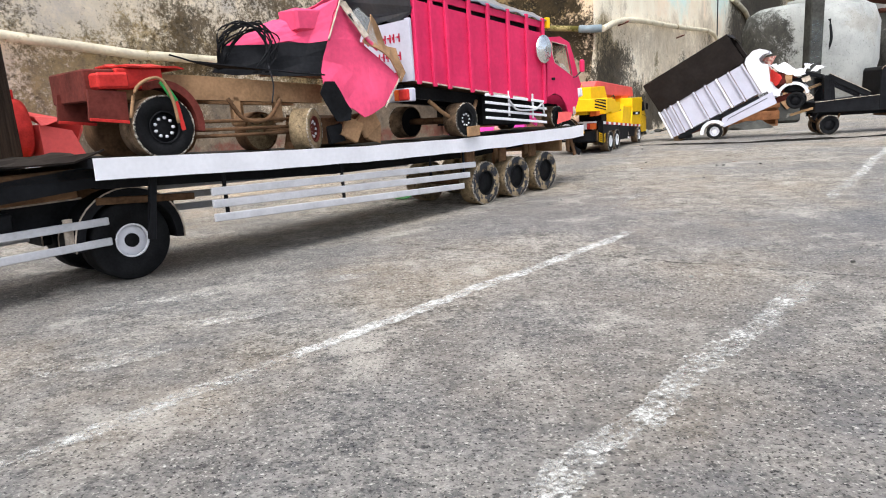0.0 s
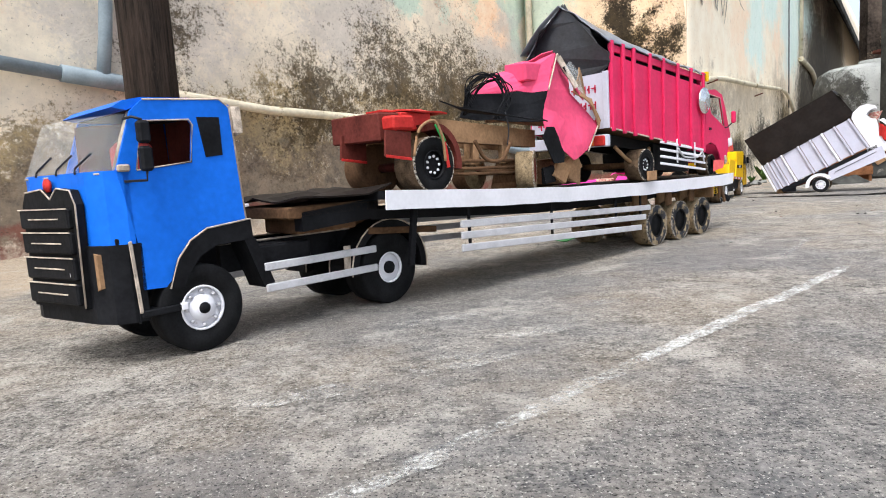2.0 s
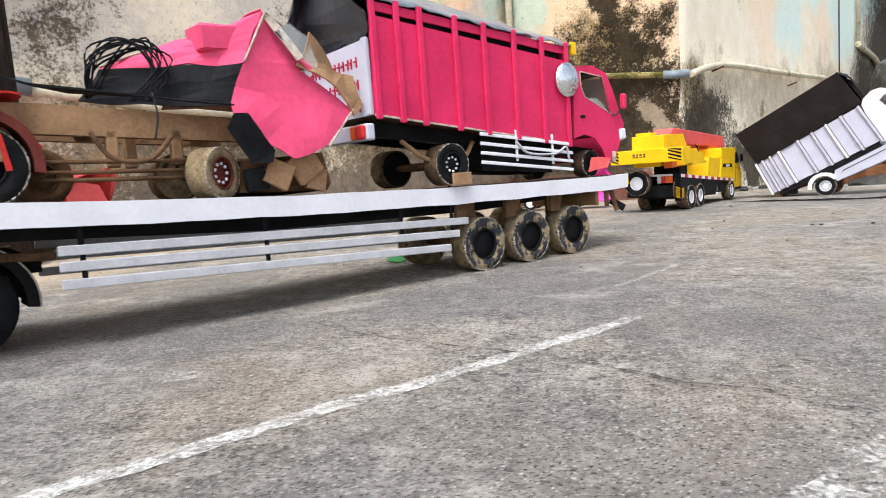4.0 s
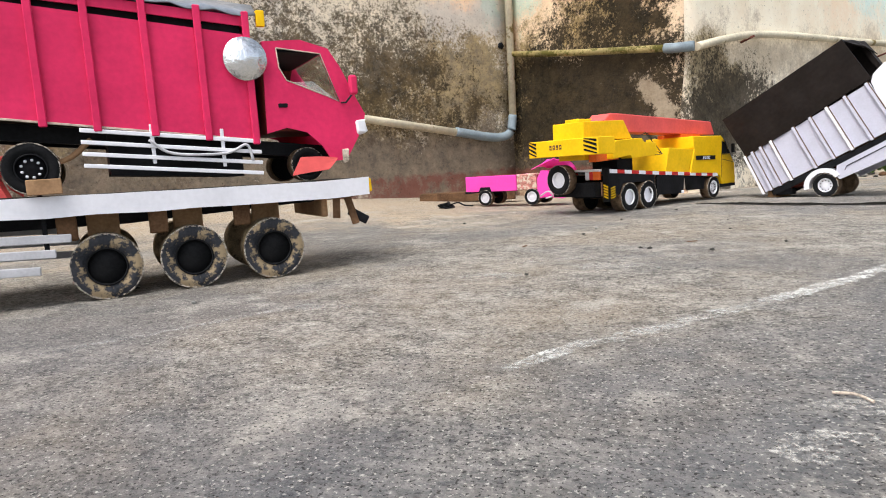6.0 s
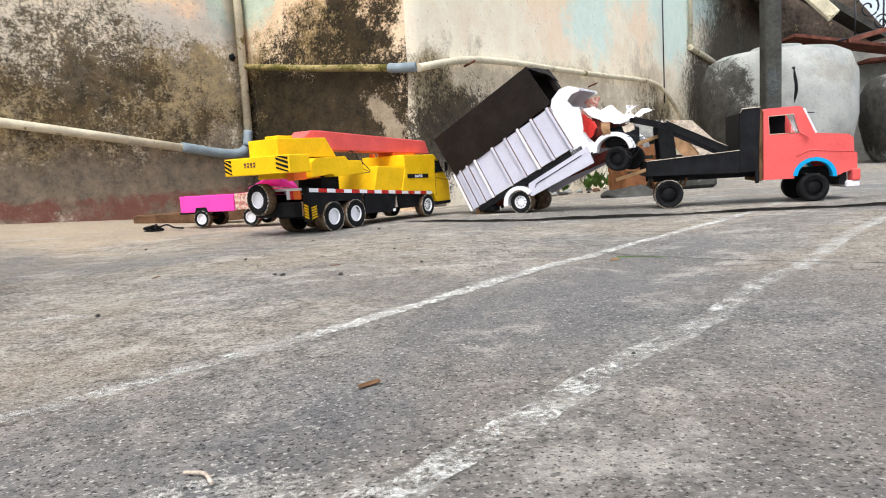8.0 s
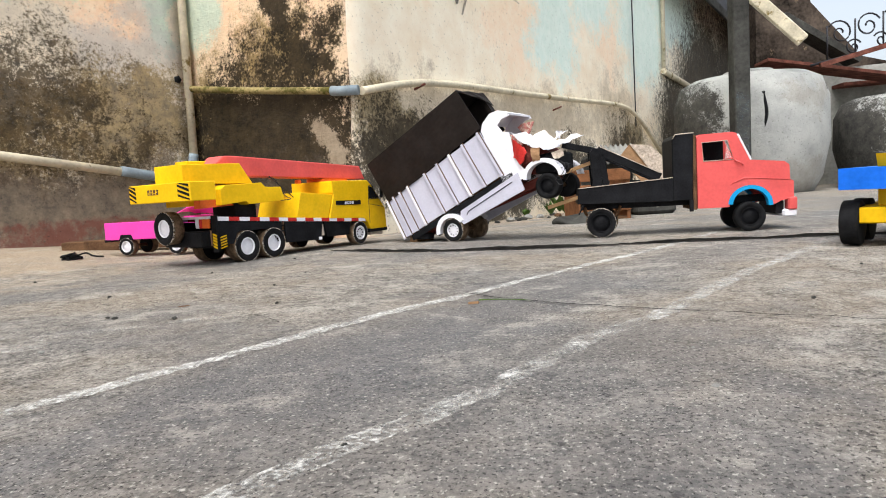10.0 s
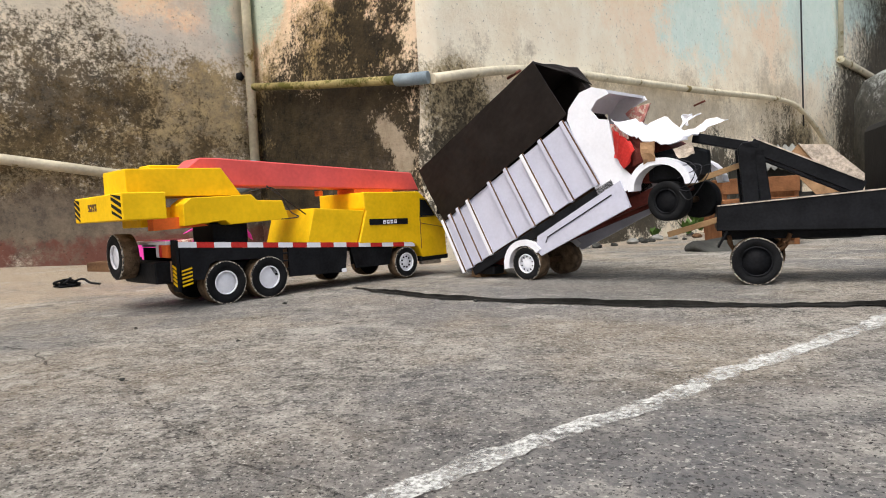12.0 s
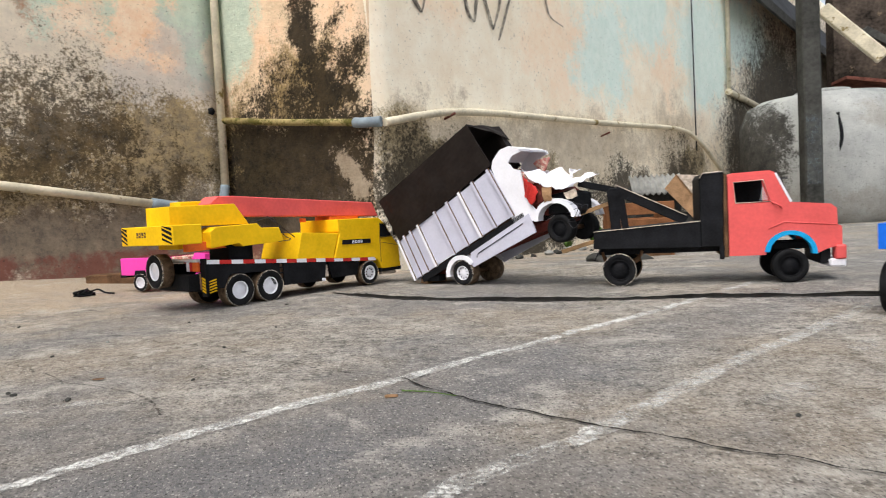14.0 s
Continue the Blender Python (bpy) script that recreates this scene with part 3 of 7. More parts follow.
def gz(x, y):
    """Height of the yard, which dips gently towards the wall."""
    r = min(1, max(0, (y - 1.2) / 0.9))
    r = r * r * (3 - 2 * r)
    return r * (-0.012 - 0.018 * max(0, min(y, 5) - 2.4) + 0.07 * min(1.2, max(0, -x - 0.9)))


def at_angle(p, deg, z=0.0):
    return pose(p[0], p[1], z, 0, 0, deg)


RIG_S, RIG_TURN = 1.18, -6.0


def rig_point(x, y):
    """A place in the plan of the towing rig, which is drawn about its last axle, carried into the yard."""
    c, s_ = math.cos(radians(RIG_TURN)), math.sin(radians(RIG_TURN))
    dx, dy = (x + 0.673) * RIG_S, (y - 0.725) * RIG_S
    return (-0.80 + c * dx - s_ * dy, 0.94 + s_ * dx + c * dy)


def on_rig(p, deg):
    x, y = rig_point(*p)
    return pose(x, y, 0, 0, 0, deg + RIG_TURN) @ Matrix.Diagonal((RIG_S, RIG_S, RIG_S, 1))


# ---- the yard: ground, walls, pipes ----
def ground_mesh():
    bm = bmesh.new()
    xs = sorted({-300, -80, -25, -12, -8, -6, *[round(-5 + 0.12 * i, 3) for i in range(85)], 6, 8, 12, 25, 80, 300})
    ys = sorted({-300, -80, -25, -12, -6, -4, *[round(-2.4 + 0.12 * i, 3) for i in range(95)], 10, 12, 25, 80, 300})
    grid = [[bm.verts.new((x, y, gz(x, y) + 0.0015 * noise.noise((x * 3, y * 3, 0)))) for x in xs] for y in ys]
    for a, b in zip(grid, grid[1:]):
        for i in range(len(xs) - 1):
            bm.faces.new((a[i], a[i + 1], b[i + 1], b[i])).smooth = True
    return bm


ground = tagged(part("ground", ground_mesh(), GROUND, None), "worn grey concrete yard with cracks and faded lines", "ground", kind="structure")


def strip(name, pts, width, material, label, rag=0.18, lift=0.0015, seed=0, wander=0.0):
    """A ragged strip lying on the ground along a path."""
    rnd = random.Random(seed)
    bm = bmesh.new()
    P = []
    for (x0, y0), (x1, y1) in zip(pts, pts[1:]):
        n = max(2, int(math.dist((x0, y0), (x1, y1)) / 0.012))
        P += [(x0 + (x1 - x0) * k / n, y0 + (y1 - y0) * k / n) for k in range(n)]
    P.append(pts[-1])
    last = None
    for i, (x, y) in enumerate(P):
        x2, y2 = P[min(i + 1, len(P) - 1)]
        x1, y1 = P[max(i - 1, 0)]
        d = Vector((x2 - x1, y2 - y1, 0)).normalized()
        n = Vector((-d.y, d.x, 0))
        c = Vector((x, y, 0)) + n * width * rag * (noise.noise((x * 9, y * 9, seed)) + 0.6 * noise.noise((x * 31, y * 31, seed))) + n * wander * (noise.noise((x * 15, y * 15, seed + 4)) + 0.5 * noise.noise((x * 55, y * 55, seed + 4)))
        row = []
        for s in (-1, 1):
            p = c + n * s * width / 2 * rnd.uniform(1 - rag, 1 + rag)
            row.append(bm.verts.new((p.x, p.y, gz(p.x, p.y) + lift + 0.0015 * noise.noise((p.x * 3, p.y * 3, 0)))))
        if last:
            bm.faces.new((last[0], last[1], row[1], row[0]))
        last = row
    return tagged(part(name, bm, material, None), label, "ground marking", kind="structure")


U = Vector((0.63, 0.777, 0))


def along(p, k):
    return (p[0] + U.x * k, p[1] + U.y * k)


def rig_path(*pts):
    return [rig_point(*p) for p in pts]


strip("trim_line_main", [(0.0, 0.79), (0.11, 0.925), (0.2, 1.045), (0.4, 1.278), (0.73, 1.69), (0.89, 1.885), (1.03, 2.08), (1.2, 2.3)], 0.026, CHALK, "worn white painted court line", 0.3, seed=1)
strip("trim_line_main_worn", [(-0.26, 0.48), (-0.22, 0.535), (-0.08, 0.695), (0.0, 0.79)], 0.024, CHALK_MID, "almost worn away white court line", 0.4, seed=12)
strip("trim_line_second", [(0.02, 0.3), (0.117, 0.42), (0.275, 0.615), (0.433, 0.79), (0.525, 0.925), (0.64, 1.035), (0.68, 1.09), (0.93, 1.41), (1.05, 1.545), (1.3, 1.85)], 0.028, CHALK_FAINT, "faded white painted court line", 0.2, seed=2)
strip("trim_line_third_worn", rig_path(along((-1.28, -0.70), 0), along((-1.28, -0.70), 0.5)), 0.022, CHALK_FAINT, "almost worn away white court line", 0.4, seed=13)
strip("trim_line_third", rig_path(along((-1.28, -0.70), 0.5), along((-1.28, -0.70), 1.12)), 0.022, CHALK, "worn white painted court line", 0.3, seed=3)
strip("trim_line_fourth", rig_path(along((-0.87, -0.67), 0), along((-0.87, -0.67), 0.68)), 0.03, CHALK_FAINT, "faded white painted court line", 0.35, seed=4)
strip("trim_line_back", [(0.55, 3.0), (1.9, 2.91), (3.2, 2.8)], 0.02, CHALK_FAINT, "faded white line beyond the crack", 0.3, seed=5)
strip("trim_line_side", [(-0.79, 0.45), (-0.71, 0.565), (-0.6, 0.72)], 0.012, CHALK_FAINT, "thin faded chalk line", 0.3, seed=6)
CRACK_MAIN = [(-0.06, 2.44), (0.1, 2.31), (0.23, 2.22), (0.37, 2.165), (0.63, 2.075), (0.87, 2.05), (1.09, 2.03), (1.34, 1.975), (2.2, 1.79), (4.0, 1.5)]
strip("trim_crack_main", CRACK_MAIN, 0.019, CRACKM, "wide dirt-filled crack in the concrete", 0.5, 0.0022, 7)
strip("trim_crack_faint", [(-0.75, 1.95), (-0.4, 1.77), (-0.145, 1.62)], 0.004, CRACKFINE, "hairline crack in the concrete", 0.8, 0.0022, 8, 0.014)
strip("trim_crack_thin", [(-0.145, 1.62), (-0.026, 1.57), (0.047, 1.51), (0.2, 1.39), (0.283, 1.322), (0.4, 1.278)], 0.0038, CRACKFINE, "thin broken crack in the concrete", 0.9, 0.0022, 8, 0.009)
strip("trim_crack_fine", [(0.4, 1.278), (0.45, 1.222), (0.505, 1.17), (0.565, 1.12), (0.71, 1.03), (0.9, 0.92), (1.2, 0.77)], 0.0032, CRACKM, "thin crack crossing the white line", 0.9, 0.0022, 8, 0.009)
strip("trim_crack_early", rig_path((-0.96, 0.16), (-0.83, 0.08), (-0.675, 0.033), (-0.53, -0.06), (-0.33, -0.16)), 0.005, CRACKFINE, "thin crack in the concrete", 0.8, 0.0022, 9, 0.012)
strip("trim_crack_side", [(-0.38, 1.46), (-0.12, 1.29), (0.04, 1.22), (0.13, 1.12)], 0.0035, CRACKFINE, "hairline crack in the concrete", 0.8, 0.0022, 10, 0.012)


def ledge():
    """The slab beyond the wide crack stands a little proud: its broken lip."""
    bm = bmesh.new()
    last = None
    rnd = random.Random(5)
    for i in range(len(CRACK_MAIN) - 1):
        (x0, y0), (x1, y1) = CRACK_MAIN[i], CRACK_MAIN[i + 1]
        n = int(math.dist((x0, y0), (x1, y1)) / 0.02)
        for k in range(n):
            t = k / n
            x, y = x0 + (x1 - x0) * t, y0 + (y1 - y0) * t
            wob = 0.012 * noise.noise((x * 11, y * 11, 3)) + 0.006 * noise.noise((x * 40, y * 40, 3)) + rnd.uniform(-0.002, 0.002)
            h = (0.0075 + 0.005 * noise.noise((x * 7, y * 7, 9))) * min(1, (i + t + 0.1) / 1.6)
            row = [bm.verts.new((x, y + 0.008 + wob, gz(x, y) - 0.004)), bm.verts.new((x, y + 0.01 + wob, gz(x, y) + h + rnd.uniform(-0.001, 0.001))), bm.verts.new((x + 0.02, y + 0.12, gz(x, y + 0.12) + 0.0012))]
            if last:
                # front face blackened: packed dirt plus the shade it stands in, both as colour
                bm.faces.new((last[0], last[1], row[1], row[0])).material_index = 1
                bm.faces.new((last[1], last[2], row[2], row[1]))
            last = row
    return bm


tagged(part("trim_slab_lip", ledge(), [GROUND, CRACKM], None), "broken raised lip of the far concrete slab", "slab edge", kind="structure")


def spill(name, x, y, rx, ry, rot, seed, material=SPILL):
    bm = bmesh.new()
    vs = []
    for k in range(26):
        a = 2 * math.pi * k / 26
        r = 1 + 0.45 * noise.noise((math.cos(a) * 2, math.sin(a) * 2, seed))
        px, py = rx * r * math.cos(a), ry * r * math.sin(a)
        c, s = math.cos(radians(rot)), math.sin(radians(rot))
        X, Y = x + c * px - s * py, y + s * px + c * py
        vs.append(bm.verts.new((X, Y, gz(X, Y) + 0.0018)))
    bm.faces.new(vs)
    return tagged(part(name, bm, material, None), "pale dried cement stain on the concrete", "stain", kind="structure")


for i, (x, y, rx, ry, rot) in enumerate([(-0.02, 0.27, 0.03, 0.02, 30), (0.03, 0.235, 0.035, 0.012, 5), (-0.28, 0.87, 0.09, 0.02, 20), (-0.12, 0.9, 0.06, 0.016, 15), (-1.2, -0.12, 0.07, 0.02, 22), (-1.08, -0.2, 0.06, 0.02, 25), (-0.19, 0.82, 0.07, 0.03, 20), (-0.33, 0.74, 0.05, 0.022, 25), (-0.47, 0.55, 0.04, 0.012, 20), (0.0, 0.95, 0.05, 0.015, 10), (0.02, 0.33, 0.05, 0.012, 10), (0.06, 0.3, 0.05, 0.03, 60), (-1.16, -0.32, 0.06, 0.025, 25), (-1.3, -0.42, 0.06, 0.02, 20), (-1.0, -0.05, 0.05, 0.016, 15), (0.75, 0.95, 0.05, 0.02, 40), (0.9, 1.15, 0.04, 0.015, 50), (1.02, 1.35, 0.05, 0.014, 40)]):
    x, y = rig_point(x, y) if x < -0.9 else (0.16 + 1.2 * (x - 0.137), 0.09 + 1.2 * (y - 0.041))
    spill("trim_stain", x, y, rx * 1.2, ry * 1.2, rot, i * 1.7)

WL0, WLC, WRC, WR1 = (-5.6, -1.36), (-1.03, 3.78), (-0.08, 3.27), (9.0, 17.3)


def wall(name, a, b, z1, material, label, thick=0.25):
    """A plastered wall from a to b, its face looking at the yard."""
    L = math.dist(a, b)
    bm = bmesh.new()
    n, mz = int(L / 0.12), 16
    zs = [-0.3 + (z1 + 0.3) * k / mz for k in range(mz + 1)]
    grid = [[bm.verts.new((L * i / n, 0.006 * noise.noise((i * 0.25, k * 0.5, L)), z)) for i in range(n + 1)] for k, z in enumerate(zs)]
    for r0, r1 in zip(grid, grid[1:]):
        for i in range(n):
            bm.faces.new((r0[i], r0[i + 1], r1[i + 1], r1[i])).smooth = True
    geo = bmesh.ops.extrude_face_region(bm, geom=bm.faces[:])
    bmesh.ops.translate(bm, vec=(0, thick, 0), verts=[g for g in geo["geom"] if isinstance(g, bmesh.types.BMVert)])
    ob = part(name, bm, material, None)
    ob.matrix_world = pose(a[0], a[1], 0, 0, 0, math.degrees(math.atan2(b[1] - a[1], b[0] - a[0])))
    return tagged(ob, label, "wall", kind="structure")


wall("wall_left", WL0, WLC, 3.2, WALL_L, "old plaster wall with mould stains and a faded red band")
wall("wall_middle", WLC, WRC, 3.2, WALL_M, "short plaster wall black with mould below the pipe")
wall("wall_right", WRC, WR1, 3.2, WALL_R, "peeling cream and mint plaster wall with dark mould")


def on_wall(a, b, s, z, off=0.03):
    L = math.dist(a, b)
    u = ((b[0] - a[0]) / L, (b[1] - a[1]) / L)
    return (a[0] + u[0] * s + u[1] * off, a[1] + u[1] * s - u[0] * off, z)


def wl(s, z, off=0.035):
    return on_wall((-1.65, 3.08), (-1.03, 3.78), s, z, off)


def wm(s, z, off=0.035):
    return on_wall(WLC, WRC, s, z, off)


def wr(s, z, off=0.035):
    return on_wall(WRC, WR1, s, z, off)


# drain pipes
pipe = thing("drain_pipe", pose(0, 0, 0), "weathered cream drain pipe sloping along the stained wall", "pipe")
part("sloping_pipe", tube([wl(-1.95, 0.66), wl(-1.2, 0.565), wl(-0.6, 0.53), wl(0.0, 0.44), wl(0.62, 0.34)], 0.021, 14), PVC, pipe)
part("elbow", tube(smooth_path([wl(0.52, 0.36), wl(0.72, 0.325), wl(0.83, 0.32), wl(0.88, 0.35, 0.05), wl(0.9, 0.44, 0.05)]), 0.025, 14), PVCGREY, pipe, "grey plastic elbow")
part("upright_pipe", tube([wl(0.9, 0.4, 0.05), wl(0.915, 1.6, 0.05), wl(0.92, 3.1, 0.05)], 0.0215, 14), PVC, pipe)
pipe2 = thing("drain_pipe", pose(0, 0, 0), "grey drain pipe with a tee joint on the stained wall", "pipe")
part("sloping_pipe", tube([wl(-4.2, 0.98), wl(-2.0, 0.675)], 0.026, 14), PVCGREY, pipe2)
part("tee", tube([wl(-2.1, 0.69), wl(-1.75, 0.645)], 0.033, 14), PVCGREY, pipe2)
part("branch", tube([wl(-1.95, 0.66), wl(-1.92, 0.84), wl(-1.84, 1.5), wl(-1.8, 3.1)], 0.026, 14), PVCGREY, pipe2)
pipe3 = thing("drain_pipe", pose(0, 0, 0), "mossy drain pipe running across the wall corner", "pipe")
part("mossy_pipe", tube([wm(0.04, 0.785), wm(0.45, 0.725), wm(1.01, 0.655)], 0.017, 14), PVCMOSS, pipe3, "moss-covered pipe")
part("coupling", tube([wm(1.0, 0.656), wm(1.04, 0.65), wr(0.0, 0.648, 0.05)], 0.023, 14), PVCGREY, pipe3, "blue-grey pipe coupling")
part("long_pipe", tube(smooth_path([wr(0.02, 0.645, 0.05), wr(0.3, 0.7), wr(0.55, 0.735), wr(0.9, 0.755), wr(1.3, 0.765), wr(2.3, 0.79), wr(3.3, 0.825), wr(3.72, 0.82), wr(3.95, 0.78), wr(4.25, 0.68), wr(4.6, 0.52), wr(4.9, 0.38), wr(5.3, 0.2), wr(5.7, 0.0)], 4), 0.019, 14), PVC, pipe3)
for s in (0.5, 2.2):
    part("bracket", tube([wr(s, 0.7, 0.0), wr(s, 0.72, 0.07)], 0.006, 6), RUST, pipe3)
pipe4 = thing("drain_pipe", pose(0, 0, 0), "thin pale pipe bending down the far wall", "pipe")
part("upright_pipe", tube([wr(5.05, 3.1), wr(5.0, 1.32)], 0.022, 10), PVC, pipe4)
part("bent_pipe", tube(smooth_path([wr(4.98, 1.29), wr(5.3, 1.27), wr(5.7, 1.25), wr(6.2, 1.2), wr(6.9, 0.98)]), 0.032, 10), PVC, pipe4)
part("upright_cable", tube([wr(4.0, 0.66), wr(3.98, 3.1)], 0.006, 6), IRON, pipe4)
hole = tagged(part("wall_hole", disc(0.022, 0, 0.004, 5), BLACK, None), "dark broken hole in the plaster beside the pipe", "hole", kind="structure")
hole.matrix_world = Matrix.Translation(wl(0.875, 0.84, 0.002)) @ pose(0, 0, 0, 0, 0, 48.5)


def graffiti():
    """Sprayed strokes: ribbons that lie on the plaster."""
    bm = bmesh.new()
    for pts, w in (([(0.2, 1.62), (0.3, 1.4), (0.36, 1.33)], 0.035), ([(0.36, 1.33), (0.42, 1.5), (0.44, 1.7)], 0.022),
                   ([(0.66, 1.7), (0.72, 1.42), (0.78, 1.36)], 0.03), ([(0.78, 1.36), (0.84, 1.55), (0.95, 1.35)], 0.035), ([(0.95, 1.35), (1.02, 1.5), (1.08, 1.75)], 0.028), ([(1.0, 1.3), (1.06, 1.42), (1.2, 1.7)], 0.03), ([(1.5, 1.75), (1.55, 1.55), (1.72, 1.5)], 0.022)):
        P = smooth_path([wr(s, z - 0.13, 0.009) for s, z in pts], 5)
        last = None
        for k, p in enumerate(P):
            half = w * (0.6 + 0.4 * math.sin(math.pi * k / (len(P) - 1))) / 2
            row = [bm.verts.new((p[0] - half * 0.54, p[1] - half * 0.84, p[2] - half * 0.3)), bm.verts.new((p[0] + half * 0.54, p[1] + half * 0.84, p[2] + half * 0.3))]
            if last:
                bm.faces.new((last[0], last[1], row[1], row[0]))
            last = row
    return bm


tagged(part("wall_paint_marks", graffiti(), SPRAY, None), "black sprayed strokes on the peeling wall", "paint marks", kind="structure")

# the far right corner of the yard
post = thing("utility_post", pose(2.85, 6.0, gz(2.85, 5) - 0.05), "weathered grey square post with a blue patch", "post")
part("shaft", box(-0.068, 0.068, -0.068, 0.068, 0, 3.2, 0.012), DARKCONC, post)
part("patch", box(-0.055, 0.055, -0.0705, -0.066, 0.4, 0.95, 0.002), chalk("faded_blue_paint", (0.17, 0.23, 0.27), 0.5), post, "faded blue patch")


def water_tank(x, y, r, h, material, label):
    t = thing("water_tank", pose(x, y, gz(x, 5) - 0.02), label, "water tank")
    part("body", lathe([(0, 0), (r * 0.78, 0), (r * 0.9, 0.14 * h), (r, 0.45 * h), (r * 0.99, 0.8 * h), (r * 0.9, 0.95 * h), (r * 0.75, h), (0, h * 1.01)], 48, axis="z"), material, t)
    part("lid", lathe([(0, h * 1.0), (r * 0.32, h * 1.0), (r * 0.32, h * 1.06), (0, h * 1.07)], 24, axis="z"), material, t)
    return t


TANK = plaster("grey_cement_tank", (0.43, 0.44, 0.42), (0.3, 0.31, 0.3), [
    ((0.24, 0.22, 0.18), (0.34, 0.33, 0.3), [(0.3, 0.9, 0.4, 0.25, 0.9), (0.1, 0.2, 0.6, 0.25, 0.9)], 0.6, 2.5, 0.6),
    (BLACKMOULD, (0.06, 0.055, 0.045), [(-0.72, 0.6, 0.36, 0.8, 1.0), (0.62, 0.95, 0.12, 0.12, 0.7)], 0.7, 3, 0.92)])
tank = water_tank(3.36, 7.0, 0.72, 1.17, TANK, "large round grey cement water tank with stains")
part("paint_mark", tube(smooth_path([(-0.16, -0.675, 0.96), (-0.14, -0.69, 0.75), (-0.18, -0.665, 0.55), (-0.2, -0.63, 0.38)]), 0.02, 6), BLACK, tank, "dark drip mark")
water_tank(5.05, 7.1, 0.7, 0.92, TANK, "weathered grey cement water tank")
eave = thing("roof_eave", pose(0, 0, 0), "dark corrugated roof overhanging the wall", "roof")
for k in range(28):
    a, b = wr(5.0 + 0.42 * k, 2.24 - 0.012 * k, 0.28), wr(5.0 + 0.42 * k, 3.05, -0.15)
    part("sheet", beam(a, b, 0.44, 0.03), ROOF, eave)
part("fascia", beam(wr(4.8, 2.22, 0.3), wr(16.6, 1.92, 0.3), 0.03, 0.1), DARKCONC, eave)
shed = thing("shed_roof", pose(0, 0, 0), "low rusty sheet roof with a pale gutter behind the tanks", "roof")
part("rusty_sheet", plate([(5.0, 8.2), (8.5, 7.4), (9.2, 9.6), (5.2, 10.2)], 1.1, 1.14, plane="xy"), RUST, shed)
part("gutter", beam((3.15, 6.45, 1.78), (3.55, 6.3, 1.3), 0.09, 0.11, 0.01), PVC, shed)
part("rafter", beam((4.4, 8.5, 2.0), (5.3, 8.5, 1.42), 0.3, 0.08), DARKCONC, shed)
part("beam", beam((3.95, 8.0, 1.4), (5.5, 7.9, 1.1), 0.4, 0.035), RUST, shed)
part("beam", beam((4.35, 7.5, 1.25), (6.6, 7.2, 1.78), 0.05, 0.05), RUST, shed)


def scroll(parent, x, y, z, r, flip):
    pts = []
    for k in range(26):
        a = 0.5 + k * 0.36
        rr = r * (1 - k / 30)
        pts.append((x + flip * rr * math.cos(a), y, z + rr * math.sin(a)))
    part("scroll", tube(pts, 0.009, 6), IRON, parent)


grille = thing("iron_scrollwork", pose(0, 0, 0), "dark wrought-iron scrolls against the sky", "railing")
for k in range(5):
    scroll(grille, 4.62 + 0.3 * k, 7.6, 1.6 + 0.06 * k, 0.14, 1 if k % 2 else -1)
    scroll(grille, 4.76 + 0.3 * k, 7.6, 1.44 + 0.06 * k, 0.09, -1 if k % 2 else 1)
part("rail", tube([(4.3, 7.6, 1.27), (6.4, 7.6, 1.7)], 0.016, 6), IRON, grille)
for k in range(6):
    part("bar", tube([(4.48 + 0.3 * k, 7.6, 1.31 + 0.06 * k), (4.48 + 0.3 * k, 7.6, 1.68 + 0.06 * k)], 0.009, 6), IRON, grille)
SHED = mat("dark_brown_shed_boards", (0.06, 0.045, 0.034), 0.9, var=0.6, scale=3, bump=0.4, bscale=14, spots=((0.2, 0.15, 0.1), 0.36, 4))
shed_wall = part("wall_shed", plate([(4.3, -0.2), (4.3, 3.2), (4.5, 3.2), (5.0, 2.25), (5.62, 1.55), (6.2, 1.4), (12.0, 1.3), (12.0, -0.2)], 8.9, 9.1), SHED, None)
tagged(shed_wall, "dark brown weathered shed wall behind the tanks", "wall", kind="structure")
wall("wall_far", (4.9, 8.55), (14.0, 5.4), 1.35, CONC, "low grey concrete wall at the end of the yard")

# rubbish against the right wall
crate = thing("wooden_crate", pose(1.12, 3.72, gz(1.12, 3.72), 0, 0, 8) @ Matrix.Diagonal((1.0, 0.8, 0.78, 1)), "orange-brown wooden crate behind the tow truck", "crate")
for z in (0.06, 0.16, 0.26):
    part("slat", box(-0.14, 0.14, -0.16, -0.145, z, z + 0.075, 0.003), CRATE, crate)
    part("slat", box(-0.14, 0.14, 0.145, 0.16, z, z + 0.075, 0.003), CRATE, crate)
for x in (-0.14, 0.12):
    part("end_board", box(x, x + 0.02, -0.145, 0.145, 0.0, 0.335, 0.003), CRATE, crate)
part("base", box(-0.12, 0.12, -0.145, 0.145, 0.0, 0.02, 0.002), DCARD, crate)
sheet = thing("leaning_sheet", pose(1.2, 3.95, gz(1.2, 3.95)), "flattened tan cardboard box leaning on the rubbish heap", "cardboard")
part("panel", plate([(0.16, 0.4), (0.27, 0.39), (0.5, 0.17), (0.36, 0.13)], -0.02, -0.012), EDGE, sheet)
part("flap", plate([(0.1, 0.33), (0.16, 0.4), (0.36, 0.13), (0.3, 0.1)], -0.012, -0.006), CARD, sheet)
part("prop", box(0.18, 0.42, 0.0, 0.2, 0.0, 0.2, 0.02), DARKCONC, sheet)
